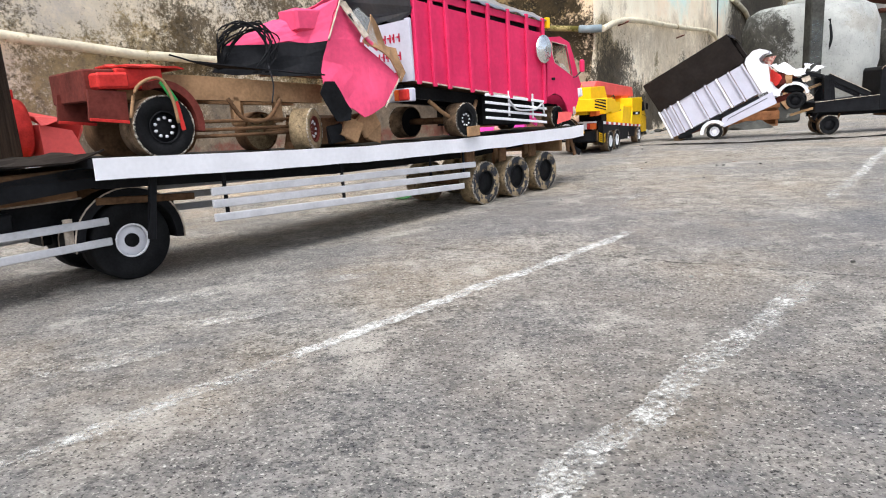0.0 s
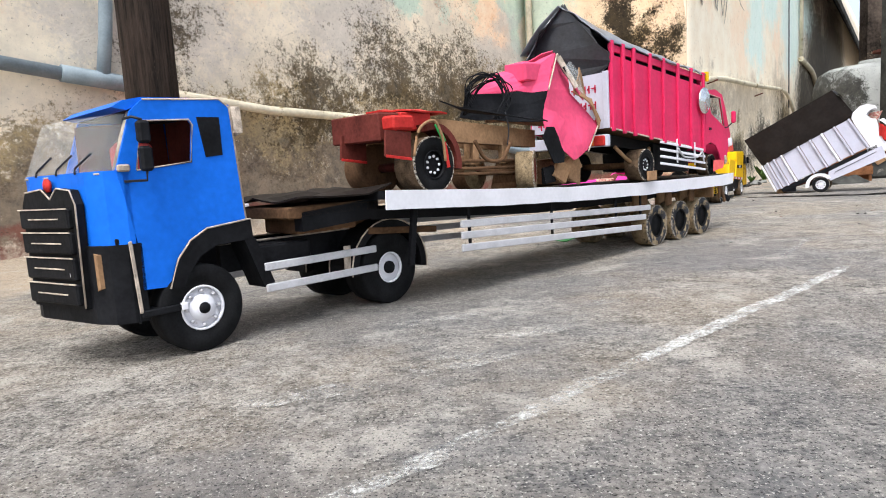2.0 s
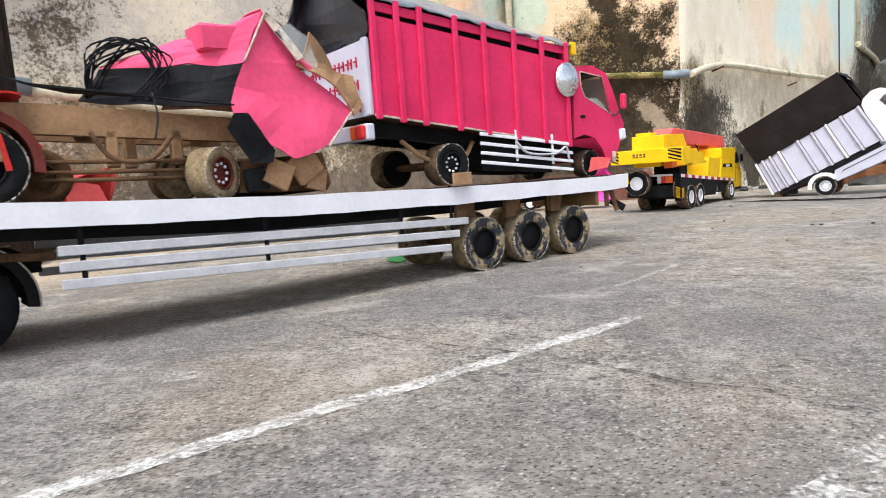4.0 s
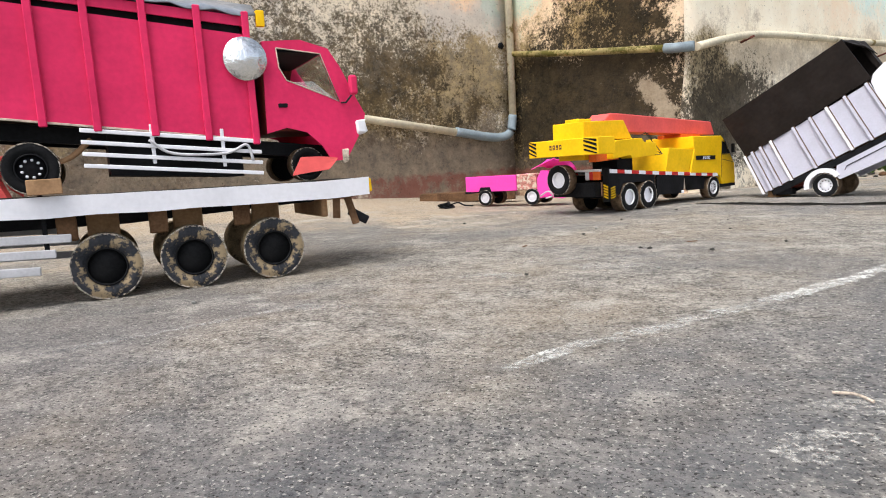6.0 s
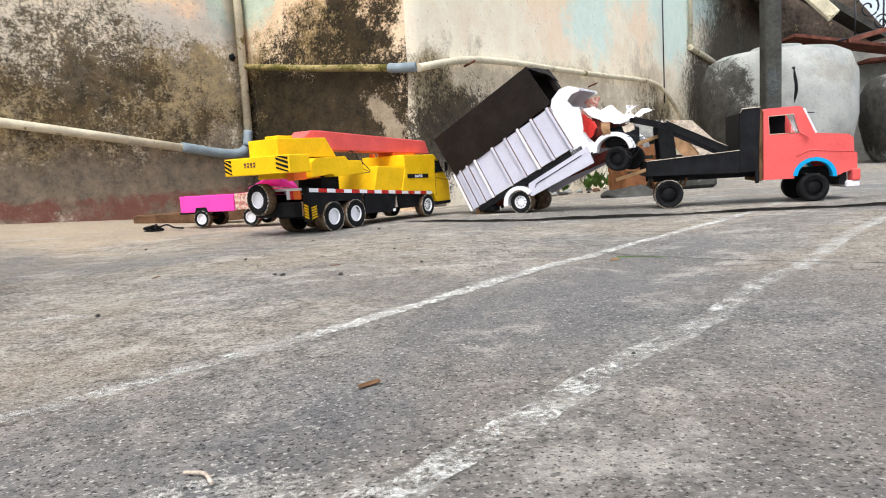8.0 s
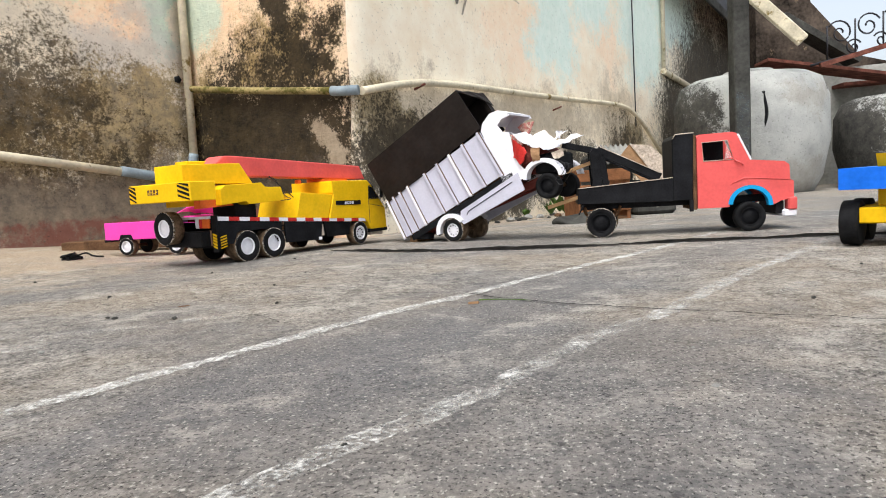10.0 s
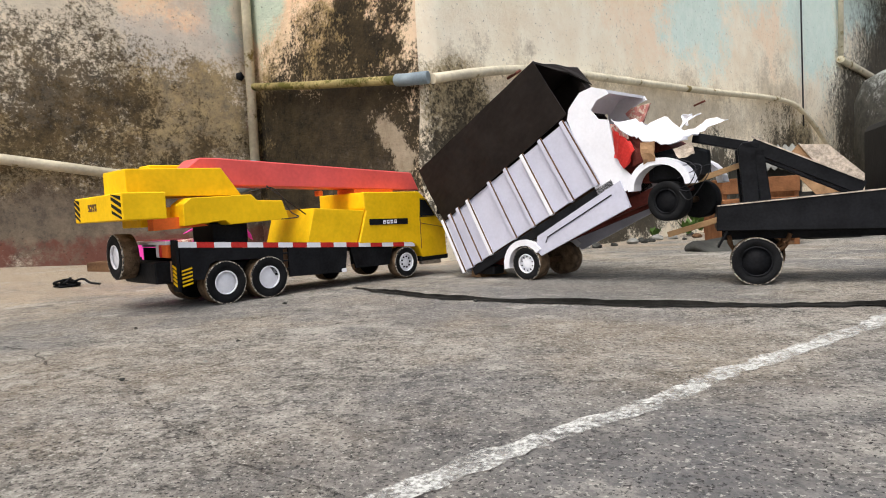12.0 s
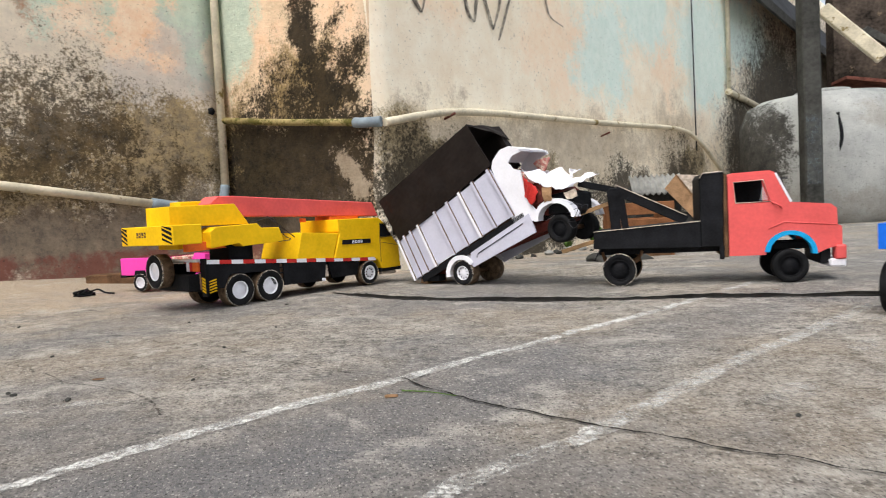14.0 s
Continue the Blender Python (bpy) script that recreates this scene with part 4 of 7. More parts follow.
sheet2 = thing("metal_sheet", pose(1.2, 4.1, gz(1.2, 4.1)), "pale grey corrugated metal sheet on the rubbish heap", "sheet")
bm = bmesh.new()
rows_ = [[bm.verts.new((-0.06 + 0.006 * k, 0.0 + dy, zz + 0.008 * math.sin(k * 1.3))) for k in range(49)] for zz, dy in ((0.41, 0.0), (0.36, -0.08), (0.31, -0.12))]
for a_, b_ in zip(rows_, rows_[1:]):
    for k in range(48):
        bm.faces.new((a_[k], a_[k + 1], b_[k + 1], b_[k])).smooth = True
so = part("panel", bm, CONC, sheet2).modifiers.new("thickness", "SOLIDIFY")
so.thickness = 0.004
part("support", box(-0.05, 0.22, 0.0, 0.2, 0.0, 0.36, 0.02), DARKCONC, sheet2)
mound = thing("rubble_mound", pose(0.99, 3.45, gz(0.99, 3.45)), "low mound of broken concrete and soil", "rubble")
bm = bmesh.new()
bmesh.ops.create_icosphere(bm, subdivisions=4, radius=1, matrix=Matrix.Diagonal((0.14, 0.1, 0.045, 1)))
for v in bm.verts:
    v.co += noise.noise_vector(v.co * 12) * 0.03
part("soil", bm, DARKCONC, mound)


def stone(x, y, r, seed, material=CONC):
    t = thing("stone", pose(x, y, gz(x, y) + r * 0.35, 0, 0, seed * 40), "small broken stone lying on the concrete", "stone", "scattered stones")
    bm = bmesh.new()
    bmesh.ops.create_icosphere(bm, subdivisions=2, radius=r, matrix=Matrix.Diagonal((1.2, 0.9, 0.6, 1)))
    for v in bm.verts:
        v.co += noise.noise_vector(v.co * (1.6 / r) + Vector((seed, 0, 0))) * r * 0.4
    part("body", bm, material, t)


rnd = random.Random(11)
for k in range(46):
    s = rnd.uniform(0.5, 5.0)
    p = wr(s, 0, rnd.uniform(0.04, 0.3))
    stone(p[0], p[1], rnd.uniform(0.01, 0.03), k, rnd.choice((CONC, DARKCONC, DCARD, DARKCONC)))
for k in range(40):
    stone(rnd.uniform(-1.3, 1.2), rnd.uniform(-0.4, 2.2), rnd.uniform(0.002, 0.0045), 60 + k, rnd.choice((CONC, DARKCONC)))


def weed(x, y, h, seed):
    t = thing("weed", pose(x, y, gz(x, y)), "small green weed growing at the foot of the wall", "weed", "weeds")
    r = random.Random(seed)
    for k in range(9):
        bm = bmesh.new()
        for j in range(5):
            a, l = r.uniform(0, 6.28), h * r.uniform(0.4, 1)
            c = Vector((math.cos(a) * l * 0.6, math.sin(a) * l * 0.6, l))
            s = Vector((-math.sin(a), math.cos(a), 0)) * l * 0.16
            q = [bm.verts.new(p) for p in (c * 0.3, c * 0.65 + s, c, c * 0.65 - s)]
            bm.faces.new(q)
        part("leaf", bm, LEAF, t)


for k in range(5):
    p = wr(1.5 + 0.17 * k + 0.1 * (k % 3), 0, 0.1 + 0.05 * (k % 2))
    weed(p[0], p[1], 0.07 + 0.04 * (k % 3), k)
board = thing("old_board", pose(-1.12, 3.1, gz(-1.12, 3.1), 0, 0, 14), "dark flat board lying by the wall", "board")
part("plank", box(-0.24, 0.24, -0.05, 0.05, 0.0, 0.05, 0.004), DCARD, board)
part("plank", box(0.02, 0.3, -0.02, 0.06, 0.05, 0.075, 0.004), DARKCONC, board)
cloth = thing("black_cloth", pose(-1.06, 2.6, gz(-1.06, 2.6)), "crumpled black strap lying on the concrete", "strap")
for k in range(7):
    a, l = k * 0.9, 0.03 + 0.006 * (k % 3)
    c, w = math.cos(a), math.sin(a)
    part("strap_loop", tube(smooth_path([(-l * c, -l * w, 0.003), (-l * 0.3 * w, l * 0.5 * c, 0.008 + 0.003 * k), (l * c, l * w, 0.005 + 0.002 * k), (l * 0.5 * w, -l * 0.5 * c, 0.004), (-l * c, -l * w, 0.003)]), 0.0034, 6), BLACK, cloth)
part("strap_end", tube(smooth_path([(0.02, 0, 0.014), (0.05, 0.01, 0.022), (0.08, 0.005, 0.01), (0.12, 0.0, 0.006)]), 0.0035, 6), BLACK, cloth)
wrapper = thing("sweet_wrapper", pose(-1.2, 0.93, 0.002, 0, 0, 15), "shiny green sweet wrapper lying on the concrete", "wrapper")
crumple([(-0.04, -0.014, 0.006), (0.04, -0.014, 0.006), (0.04, 0.014, 0.012), (-0.04, 0.014, 0.012)], [(0, 1, 2, 3)], 0.008, "foil", GREEN, wrapper, 4)
twig = thing("pale_twig", pose(0.003, 0.45, 0.003, 0, 0, -30), "short pale bent twig lying on the concrete", "twig")
part("stem", tube(smooth_path([(-0.014, 0, 0), (0, 0.003, 0.001), (0.013, -0.002, 0)]), 0.0012, 8), EDGE, twig)
for k, (x, y) in enumerate([(-0.09, 1.31), (0.078, 0.604), (-0.42, 1.278), (1.2, 2.12)]):
    leaf = thing("dry_leaf", pose(x, y, gz(x, y) + 0.002, 0, 0, 37 * k), "small dry brown leaf lying flat on the concrete", "leaf", "dry leaves")
    crumple([(-0.01, -0.003, 0.0005), (0.01, -0.003, 0.001), (0.011, 0.003, 0.002), (-0.009, 0.003, 0.001)], [(0, 1, 2, 3)], 0.0012, "blade", DCARD, leaf, 2, "", 0.0005)
blade = thing("grass_blade", pose(0.452, 1.196, gz(0.452, 1.196) + 0.002, 0, 0, -12), "thin green grass blade lying beside the crack", "grass blade")
part("leaf", tube(smooth_path([(-0.04, 0.006, 0), (0, 0.002, 0.001), (0.04, -0.008, 0.0005)]), 0.0012, 6, None, 0.4), LEAF, blade)
chip = thing("wood_chip", pose(0.405, 1.185, gz(0.405, 1.185) + 0.001, 0, 0, 8), "small brown wood chip lying on the concrete", "wood chip")
part("splinter", plate([(-0.008, -0.002), (0.007, -0.002), (0.009, 0.001), (-0.006, 0.002)], 0.0, 0.003, plane="xy"), CARD, chip)
timber = thing("wooden_post", pose(-2.58, 1.30, 0), "thick old dark timber post, cracked and weathered", "post")
part("trunk", lathe([(0, -0.05), (0.09, -0.05), (0.088, 0.6), (0.086, 1.4), (0.084, 2.6), (0, 2.6)], 28, axis="z"), POST, timber)


# ---- blue tractor unit ----
tr = thing("tractor_truck", on_rig((-1.308, 0.005), 55.3), "bright blue cardboard tractor truck with black grille", "toy truck")
W = 0.168
side = [(-0.384, 0.088), (-0.378, 0.142), (-0.392, 0.225), (-0.37, 0.29), (-0.355, 0.303), (-0.262, 0.306), (-0.249, 0.296), (-0.24, 0.15), (-0.285, 0.146), (-0.318, 0.128), (-0.342, 0.086)]
hole_a = [(-0.37, 0.224), (-0.36, 0.279), (-0.303, 0.281), (-0.299, 0.275), (-0.305, 0.231)]
hole_b = [(-0.293, 0.284), (-0.264, 0.284), (-0.264, 0.238), (-0.286, 0.236)]
for y in (0.0, W - 0.004):
    p = part("side_panel", plate(side, y, y + 0.004, [hole_a]), BLUE, tr)
    part("side_window", plate(hole_b, y - 0.001 if y == 0 else y + 0.0035, y + 0.0012 if y == 0 else y + 0.005), BLACK, p, "black rear quarter window")
    ring = [(x * 1.0, z) for x, z in hole_a]
    part("window_edge", tube([(x, y + (0 if y == 0 else 0.004), z) for x, z in ring + ring[:1]], 0.0011, 5), EDGE, p)
    part("card_edge", tube([(x, y + (0 if y == 0 else 0.004), z) for x, z in side[4:8]], 0.0012, 5), EDGE, p)
part("roof", plate([(-0.388, 0.294), (-0.375, 0.302), (-0.355, 0.306), (-0.262, 0.307), (-0.249, 0.297), (-0.252, 0.293), (-0.264, 0.301), (-0.355, 0.299), (-0.372, 0.291)], 0.004, W - 0.004), BLUE, tr)
part("back_panel", plate([(-0.243, 0.15), (-0.238, 0.15), (-0.248, 0.3), (-0.253, 0.297)], 0.002, W - 0.002), BLUE, tr)
part("back_flap", box(-0.247, -0.236, -0.006, 0.014, 0.262, 0.297, 0.003, 0.002), EDGE, tr, "folded torn card flap")
FR = [(-0.386, 0.0), (-0.403, 0.01), (-0.415, 0.035), (-0.428, 0.1), (-0.438, 0.15), (-0.436, W + 0.002), (-0.39, W + 0.003)]
front = FR + [(x + 0.006, y) for x, y in FR[::-1]]
part("front_panel", plate(front, 0.135, 0.225, plane="xy"), BLUE, tr)
bumper = part("bumper", plate([(x - 0.004, y) for x, y in FR] + [(x + 0.012, y) for x, y in FR[::-1]], 0.052, 0.142, plane="xy"), BLACK, tr)
part("side_bumper", plate([(-0.386, 0.05), (-0.386, 0.142), (-0.376, 0.142), (-0.38, 0.06)], -0.002, 0.004), BLACK, bumper)
part("bumper_edge", beam((-0.388, -0.003, 0.145), (-0.384, -0.003, 0.062), 0.002, 0.004), EDGE, bumper)
grille_ = part("grille", plate([(-0.058, 0.19), (-0.05, 0.206), (-0.022, 0.209), (-0.006, 0.197), (0.012, 0.209), (0.05, 0.206), (0.06, 0.19), (0.06, 0.07), (-0.052, 0.07)], -0.01, 0.0, plane="yz"), BLACK, tr)
grille_.matrix_basis = pose(-0.4275, 0.095, 0, 0, 0, 10.4)
part("grille_edge", tube([(-0.01, y, z) for y, z in ((-0.053, 0.072), (-0.058, 0.19), (-0.05, 0.206), (-0.022, 0.209), (-0.006, 0.197), (0.012, 0.209), (0.05, 0.206))], 0.0011, 5), EDGE, grille_)
for z0, z1 in ((0.163, 0.186), (0.134, 0.159), (0.104, 0.13), (0.075, 0.1)):
    bar = part("grille_bar", box(-0.016, -0.008, -0.05, 0.058, z0, z1, 0.002), BLACK, grille_)
    part("bar_slots", box(-0.0172, -0.0155, -0.03, 0.036, (z0 + z1) / 2 - 0.0006, (z0 + z1) / 2 + 0.0008, 0), EDGE, grille_)
    part("bar_edge", beam((-0.0165, -0.05, z1), (-0.0165, 0.058, z1), 0.0014, 0.0014, 0), EDGE, grille_)
badge = part("badge", disc(0.0078, -0.0015, 0.003, 20), RED, tr, "small round red badge")
badge.matrix_basis = pose(-0.4335, 0.1, 0.213, 0, 0, -80)
for y0, y1, x in ((0.02, 0.036, -0.4165), (W - 0.036, W - 0.02, -0.4435)):
    lamp = part("headlamp", plate([(y0, 0.132), (y1, 0.135), (y1 + 0.002, 0.112), (y1 - 0.004, 0.09), (y0, 0.094)], x, x + 0.01, plane="yz"), CARD, tr, "bare cardboard headlamp opening")
part("plate_holder", box(-0.436, -0.433, 0.052, 0.06, 0.108, 0.114, 0), WHITE, tr)
film = [(-0.385, 0.008), (-0.4, 0.016), (-0.412, 0.06), (-0.424, 0.115), (-0.432, W - 0.004)]
bm = bmesh.new()
lo = [bm.verts.new((x - 0.006, y, 0.222)) for x, y in film]
hi = [bm.verts.new((x + 0.02, y, 0.288)) for x, y in film]
for i in range(4):
    bm.faces.new((lo[i], lo[i + 1], hi[i + 1], hi[i]))
ws = part("windscreen", bm, FILM, tr, "clear plastic film windscreen")
ws.visible_shadow = False
part("screen_edge", tube([(x - 0.006, y, 0.222) for x, y in film], 0.0014, 5), EDGE, ws)
part("pillar", tube([(-0.39, 0.008, 0.223), (-0.378, 0.009, 0.26), (-0.366, 0.01, 0.29)], 0.004, 6), EDGE, tr, "pillar with flaking white edge")
for y in (0.045, 0.085, 0.13):
    part("wiper", tube([(-0.412 - 0.18 * y, y, 0.224), (-0.408 - 0.18 * y, y + 0.01, 0.23), (-0.4 - 0.18 * y, y - 0.022, 0.245)], 0.0013, 5), IRON, tr)
part("cab_liner", plate([(-0.378, 0.16), (-0.376, 0.285), (-0.262, 0.296), (-0.256, 0.16)], W - 0.008, W - 0.005), OXBLOOD, tr, "dark cab lining")
part("back_liner", box(-0.259, -0.256, 0.006, W - 0.008, 0.16, 0.29, 0), OXBLOOD, tr)
part("roof_liner", box(-0.37, -0.26, 0.006, W - 0.008, 0.29, 0.294, 0), BLACK, tr)
part("seat", box(-0.355, -0.325, 0.05, 0.12, 0.15, 0.262, 0.008), CORAL, tr, "coral red card seat")
part("cab_floor", box(-0.4, -0.245, 0.006, W - 0.006, 0.142, 0.149, 0.001), BLACK, tr)
mirror = part("mirror", box(-0.372, -0.358, -0.022, -0.011, 0.222, 0.25, 0.003), BLACK, tr)
part("upper_glass", box(-0.372, -0.358, -0.022, -0.011, 0.253, 0.278, 0.003), BLACK, mirror)
part("arm", tube([(-0.365, -0.016, 0.279), (-0.372, -0.006, 0.283), (-0.378, 0.002, 0.281)], 0.0016, 5), IRON, mirror)
part("lower_arm", tube([(-0.365, -0.016, 0.223), (-0.366, -0.016, 0.212), (-0.385, -0.001, 0.212)], 0.0016, 5), IRON, mirror)
part("indicator", box(-0.392, -0.378, -0.004, 0.001, 0.223, 0.231, 0.002), EDGE, tr)
arch = [(-0.348, 0.084), (-0.335, 0.118), (-0.318, 0.138), (-0.296, 0.15), (-0.236, 0.156), (-0.234, 0.13), (-0.285, 0.128), (-0.306, 0.118), (-0.322, 0.1), (-0.332, 0.082)]
for y in (-0.003, W - 0.02):
    a = part("front_arch", plate(arch, y, y + 0.023), BLACK, tr)
    part("arch_edge", tube([(x, y, z) for x, z in arch[:5]], 0.0012, 5), EDGE, a)
    part("mudguard", plate([(-0.247, 0.13), (-0.232, 0.132), (-0.208, 0.068), (-0.224, 0.064)], y, y + 0.04), BLACK, tr)
part("step", box(-0.384, -0.338, -0.004, 0.03, 0.056, 0.064, 0.001), BLACK, tr)
part("step_end", box(-0.338, -0.33, -0.005, 0.006, 0.056, 0.065, 0.001), WHITE, tr)
for y in (0.04, 0.11):
    r_ = part("chassis_rail", plate([(-0.26, 0.085), (-0.26, 0.122), (0.06, 0.118), (0.09, 0.1), (0.09, 0.085)], y, y + 0.012), BLACK, tr)
    part("rail_edge", box(-0.24, 0.06, y, y + 0.012, 0.12, 0.1225, 0), EDGE, r_)
part("fuel_tank", box(-0.225, -0.14, 0.006, 0.046, 0.085, 0.118, 0.003), BLACK, tr, "black card fuel tank")
part("cross_panel", box(-0.2, 0.08, 0.05, 0.112, 0.098, 0.108, 0.002), DCARD, tr)
for z in (0.0895, 0.061):
    for y in (-0.004, W - 0.001):
        part("side_bar", beam((-0.222, y, z + 0.001), (-0.03, y, z), 0.005, 0.0105), GREYBAR, tr)
part("bracket", beam((-0.08, 0.002, 0.1), (-0.082, 0.002, 0.055), 0.003, 0.012), EDGE, tr)
for y in (0.0, W - 0.05):
    arc = [(0.078 * math.cos(a), 0.058 + 0.074 * math.sin(a)) for a in [math.radians(d) for d in range(-8, 196, 12)]]
    inn = [(0.065 * math.cos(a), 0.058 + 0.062 * math.sin(a)) for a in [math.radians(d) for d in range(-8, 196, 12)]]
    m_ = part("rear_mudguard", plate(arc + inn[::-1], y - 0.004, y + 0.052), BLACK, tr)
    part("mudguard_edge", tube([(x, y - 0.004, z) for x, z in arc], 0.0013, 5), EDGE, m_)
    part("inner_edge", tube([(x, y + 0.052, z) for x, z in arc], 0.0013, 5), EDGE, m_)
part("fifth_wheel", lathe([(0, 0.112), (0.05, 0.112), (0.05, 0.15), (0, 0.15)], 20, axis="z"), DCARD, tr).matrix_basis = pose(-0.02, W / 2, 0)
part("axle", tube([(0, 0.02, 0.056), (0, W - 0.02, 0.056)], 0.008, 8), DCARD, tr)
part("axle", tube([(-0.31, 0.02, 0.054), (-0.31, W - 0.02, 0.054)], 0.008, 8), DCARD, tr)
wheel(tr, -0.31, 0.0, 0.054, 0.054, 0.034, TYRE, TYRE, WHITE, 0.5, "bolts")
wheel(tr, -0.31, W, 0.054, 0.054, 0.034, TYRE, TYRE, WHITE, 0.5, "bolts", True)
wheel(tr, 0.0, 0.0, 0.056, 0.056, 0.046, TYRE, TYRE, WHITE, 0.42, "hub")
wheel(tr, 0.0, W, 0.056, 0.056, 0.046, TYRE, TYRE, WHITE, 0.42, "hub", True)

# ---- flatbed trailer ----
tl = thing("flatbed_trailer", on_rig((-0.673, 0.725), 52.5), "long black cardboard flatbed trailer with white edge strip", "toy trailer")
DZ = [(-1.02, 0.178), (-0.8, 0.165), (-0.58, 0.154), (-0.3, 0.146), (-0.1, 0.143), (0.08, 0.141), (0.152, 0.143)]
part("deck", plate(DZ + [(x, z - 0.012) for x, z in DZ[::-1]], -0.008, 0.205), BLACK, tl)
bm = bmesh.new()
last = None
for i in range(61):
    x = -1.02 + 1.174 * i / 60
    z = np.interp(x, [p[0] for p in DZ], [p[1] for p in DZ])
    w = 0.0016 * noise.noise((x * 11, 0, 1))
    row = [bm.verts.new((x, -0.0105 + w, z - 0.0265 + 0.0016 * noise.noise((x * 15, 3, 0)))), bm.verts.new((x, -0.012 + w, z + 0.001 + 0.001 * noise.noise((x * 13, 7, 0))))]
    if last:
        bm.faces.new((last[0], row[0], row[1], last[1]))
    last = row
st = part("edge_strip", bm, WHITE, tl, "white paper edge strip")
so = st.modifiers.new("thickness", "SOLIDIFY")
so.thickness = 0.002
part("end_cap", box(0.15, 0.159, -0.013, 0.006, 0.12, 0.143, 0.003, 0.001), YELLOW, tl, "yellow wrapped corner")
for y in (0.05, 0.13):
    part("main_beam", plate([(-1.0, 0.15), (0.15, 0.128), (0.15, 0.112), (-0.2, 0.1), (-0.6, 0.108), (-1.0, 0.135)], y, y + 0.018), BLACK, tl)
part("gooseneck", box(-1.15, -1.0, 0.03, 0.18, 0.15, 0.166, 0.002), DCARD, tl)
part("gooseneck_side", plate([(-1.13, 0.132), (-1.13, 0.158), (-1.0, 0.168), (-1.0, 0.14)], 0.03, 0.05), BLACK, tl)
crumple([(-1.15, 0.015, 0.172), (-1.0, -0.004, 0.183), (-1.0, 0.2, 0.183), (-1.15, 0.19, 0.174)], [(0, 1, 2, 3)], 0.01, "neck_cover", BROWNBLACK, tl, 6, "curled black card cover")
part("kingpin_plate", box(-1.12, -1.02, 0.06, 0.15, 0.126, 0.15, 0.002), DCARD, tl)
for k in range(3):
    za, zb = (0.119, 0.101, 0.081)[k], (0.092, 0.073, 0.052)[k]
    part("side_bar", beam((-0.865, -0.004, za - 0.004), (-0.27 - 0.02 * k, -0.004, zb - 0.002), 0.005, 0.0115), GREYBAR, tl)
    part("side_bar", beam((-0.865, 0.2, za - 0.004), (-0.27, 0.2, zb - 0.002), 0.005, 0.0115), GREYBAR, tl)
for x in (-0.84, -0.62, -0.4, -0.3):
    part("bar_hanger", beam((x, 0.002, 0.15), (x, 0.002, 0.07), 0.003, 0.006), BLACK, tl)
part("landing_leg", beam((-0.93, 0.03, 0.15), (-0.945, 0.03, 0.058), 0.008, 0.01), BLACK, tl)
part("cross_bar", beam((-1.0, 0.06, 0.118), (-0.86, 0.06, 0.106), 0.006, 0.01), DCARD, tl)
for k, x in enumerate((-0.232, -0.118, -0.002)):
    wheel(tl, x, 0.0, 0.046, 0.046, 0.04, MUDFACE, MUD, TYRE, 0.56, "plain")
    wheel(tl, x, 0.2, 0.046, 0.046, 0.04, MUD, MUD, BLACK, 0.56, "plain", True)
    part("axle", tube([(x, 0.03, 0.046), (x, 0.17, 0.046)], 0.007, 8), DCARD, tl)
    part("suspension_plate", box(x - 0.02, x + 0.022, 0.045, 0.056, 0.05, 0.13, 0.002), CARD, tl, "brown card suspension plate")
    part("suspension_plate", box(x - 0.055, x - 0.03, 0.005, 0.012, 0.085, 0.13, 0.002), DCARD, tl)
part("tail_plate", box(0.08, 0.09, 0.01, 0.19, 0.085, 0.13, 0.002), CARD, tl)
part("tail_board", beam((0.105, 0.005, 0.13), (0.1, 0.0, 0.082), 0.004, 0.012), DCARD, tl, "dangling card strip")
part("tail_board", beam((0.12, 0.01, 0.128), (0.132, 0.0, 0.07), 0.004, 0.012), DCARD, tl, "dangling card strip")
part("tail_board", beam((0.125, 0.01, 0.092), (0.15, -0.005, 0.074), 0.004, 0.014), BLACK, tl)

# ---- crimson lorry on the trailer ----
pk = thing("crimson_lorry", on_rig((-0.673, 0.71), 54.0), "crimson cardboard lorry with tarpaulin, loaded on the trailer", "toy truck")
PW = 0.19
bed_t, bed_b = [(-0.43, 0.424), (0.0, 0.386)], [(-0.435, 0.262), (0.004, 0.208)]


def bedz(x, top):
    a, b = (bed_t if top else bed_b)
    return a[1] + (b[1] - a[1]) * (x - a[0]) / (b[0] - a[0])


for y in (0.0, PW - 0.004):
    sp = part("side_panel", plate([(-0.434, bedz(-0.434, 0)), (0.003, bedz(0.003, 0)), (0.001, bedz(0, 1) - 0.026), (-0.43, bedz(-0.43, 1) - 0.02)], y, y + 0.004), PINK, pk)
    part("top_rail", plate([(-0.43, bedz(-0.43, 1) - 0.013), (0.0, bedz(0, 1) - 0.014), (0.0, bedz(0, 1)), (-0.43, bedz(-0.43, 1))], y, y + 0.004), PINK, sp)
    for x in (-0.428, -0.385, -0.342, -0.272, -0.21, -0.14, -0.07, -0.004):
        yy = y - 0.006 if y == 0 else y + 0.004
        part("rib", plate([(x - 0.005, bedz(x, 0) - 0.006), (x + 0.005, bedz(x, 0) - 0.006), (x + 0.005, bedz(x, 1) + 0.006), (x - 0.005, bedz(x, 1) + 0.006)], yy, yy + 0.006, bev=0.0012), PINK, sp)
    part("lower_edge", beam((-0.434, y + (0 if y == 0 else 0.004), bedz(-0.434, 0)), (0.003, y + (0 if y == 0 else 0.004), bedz(0, 0)), 0.002, 0.003), EDGE, sp)
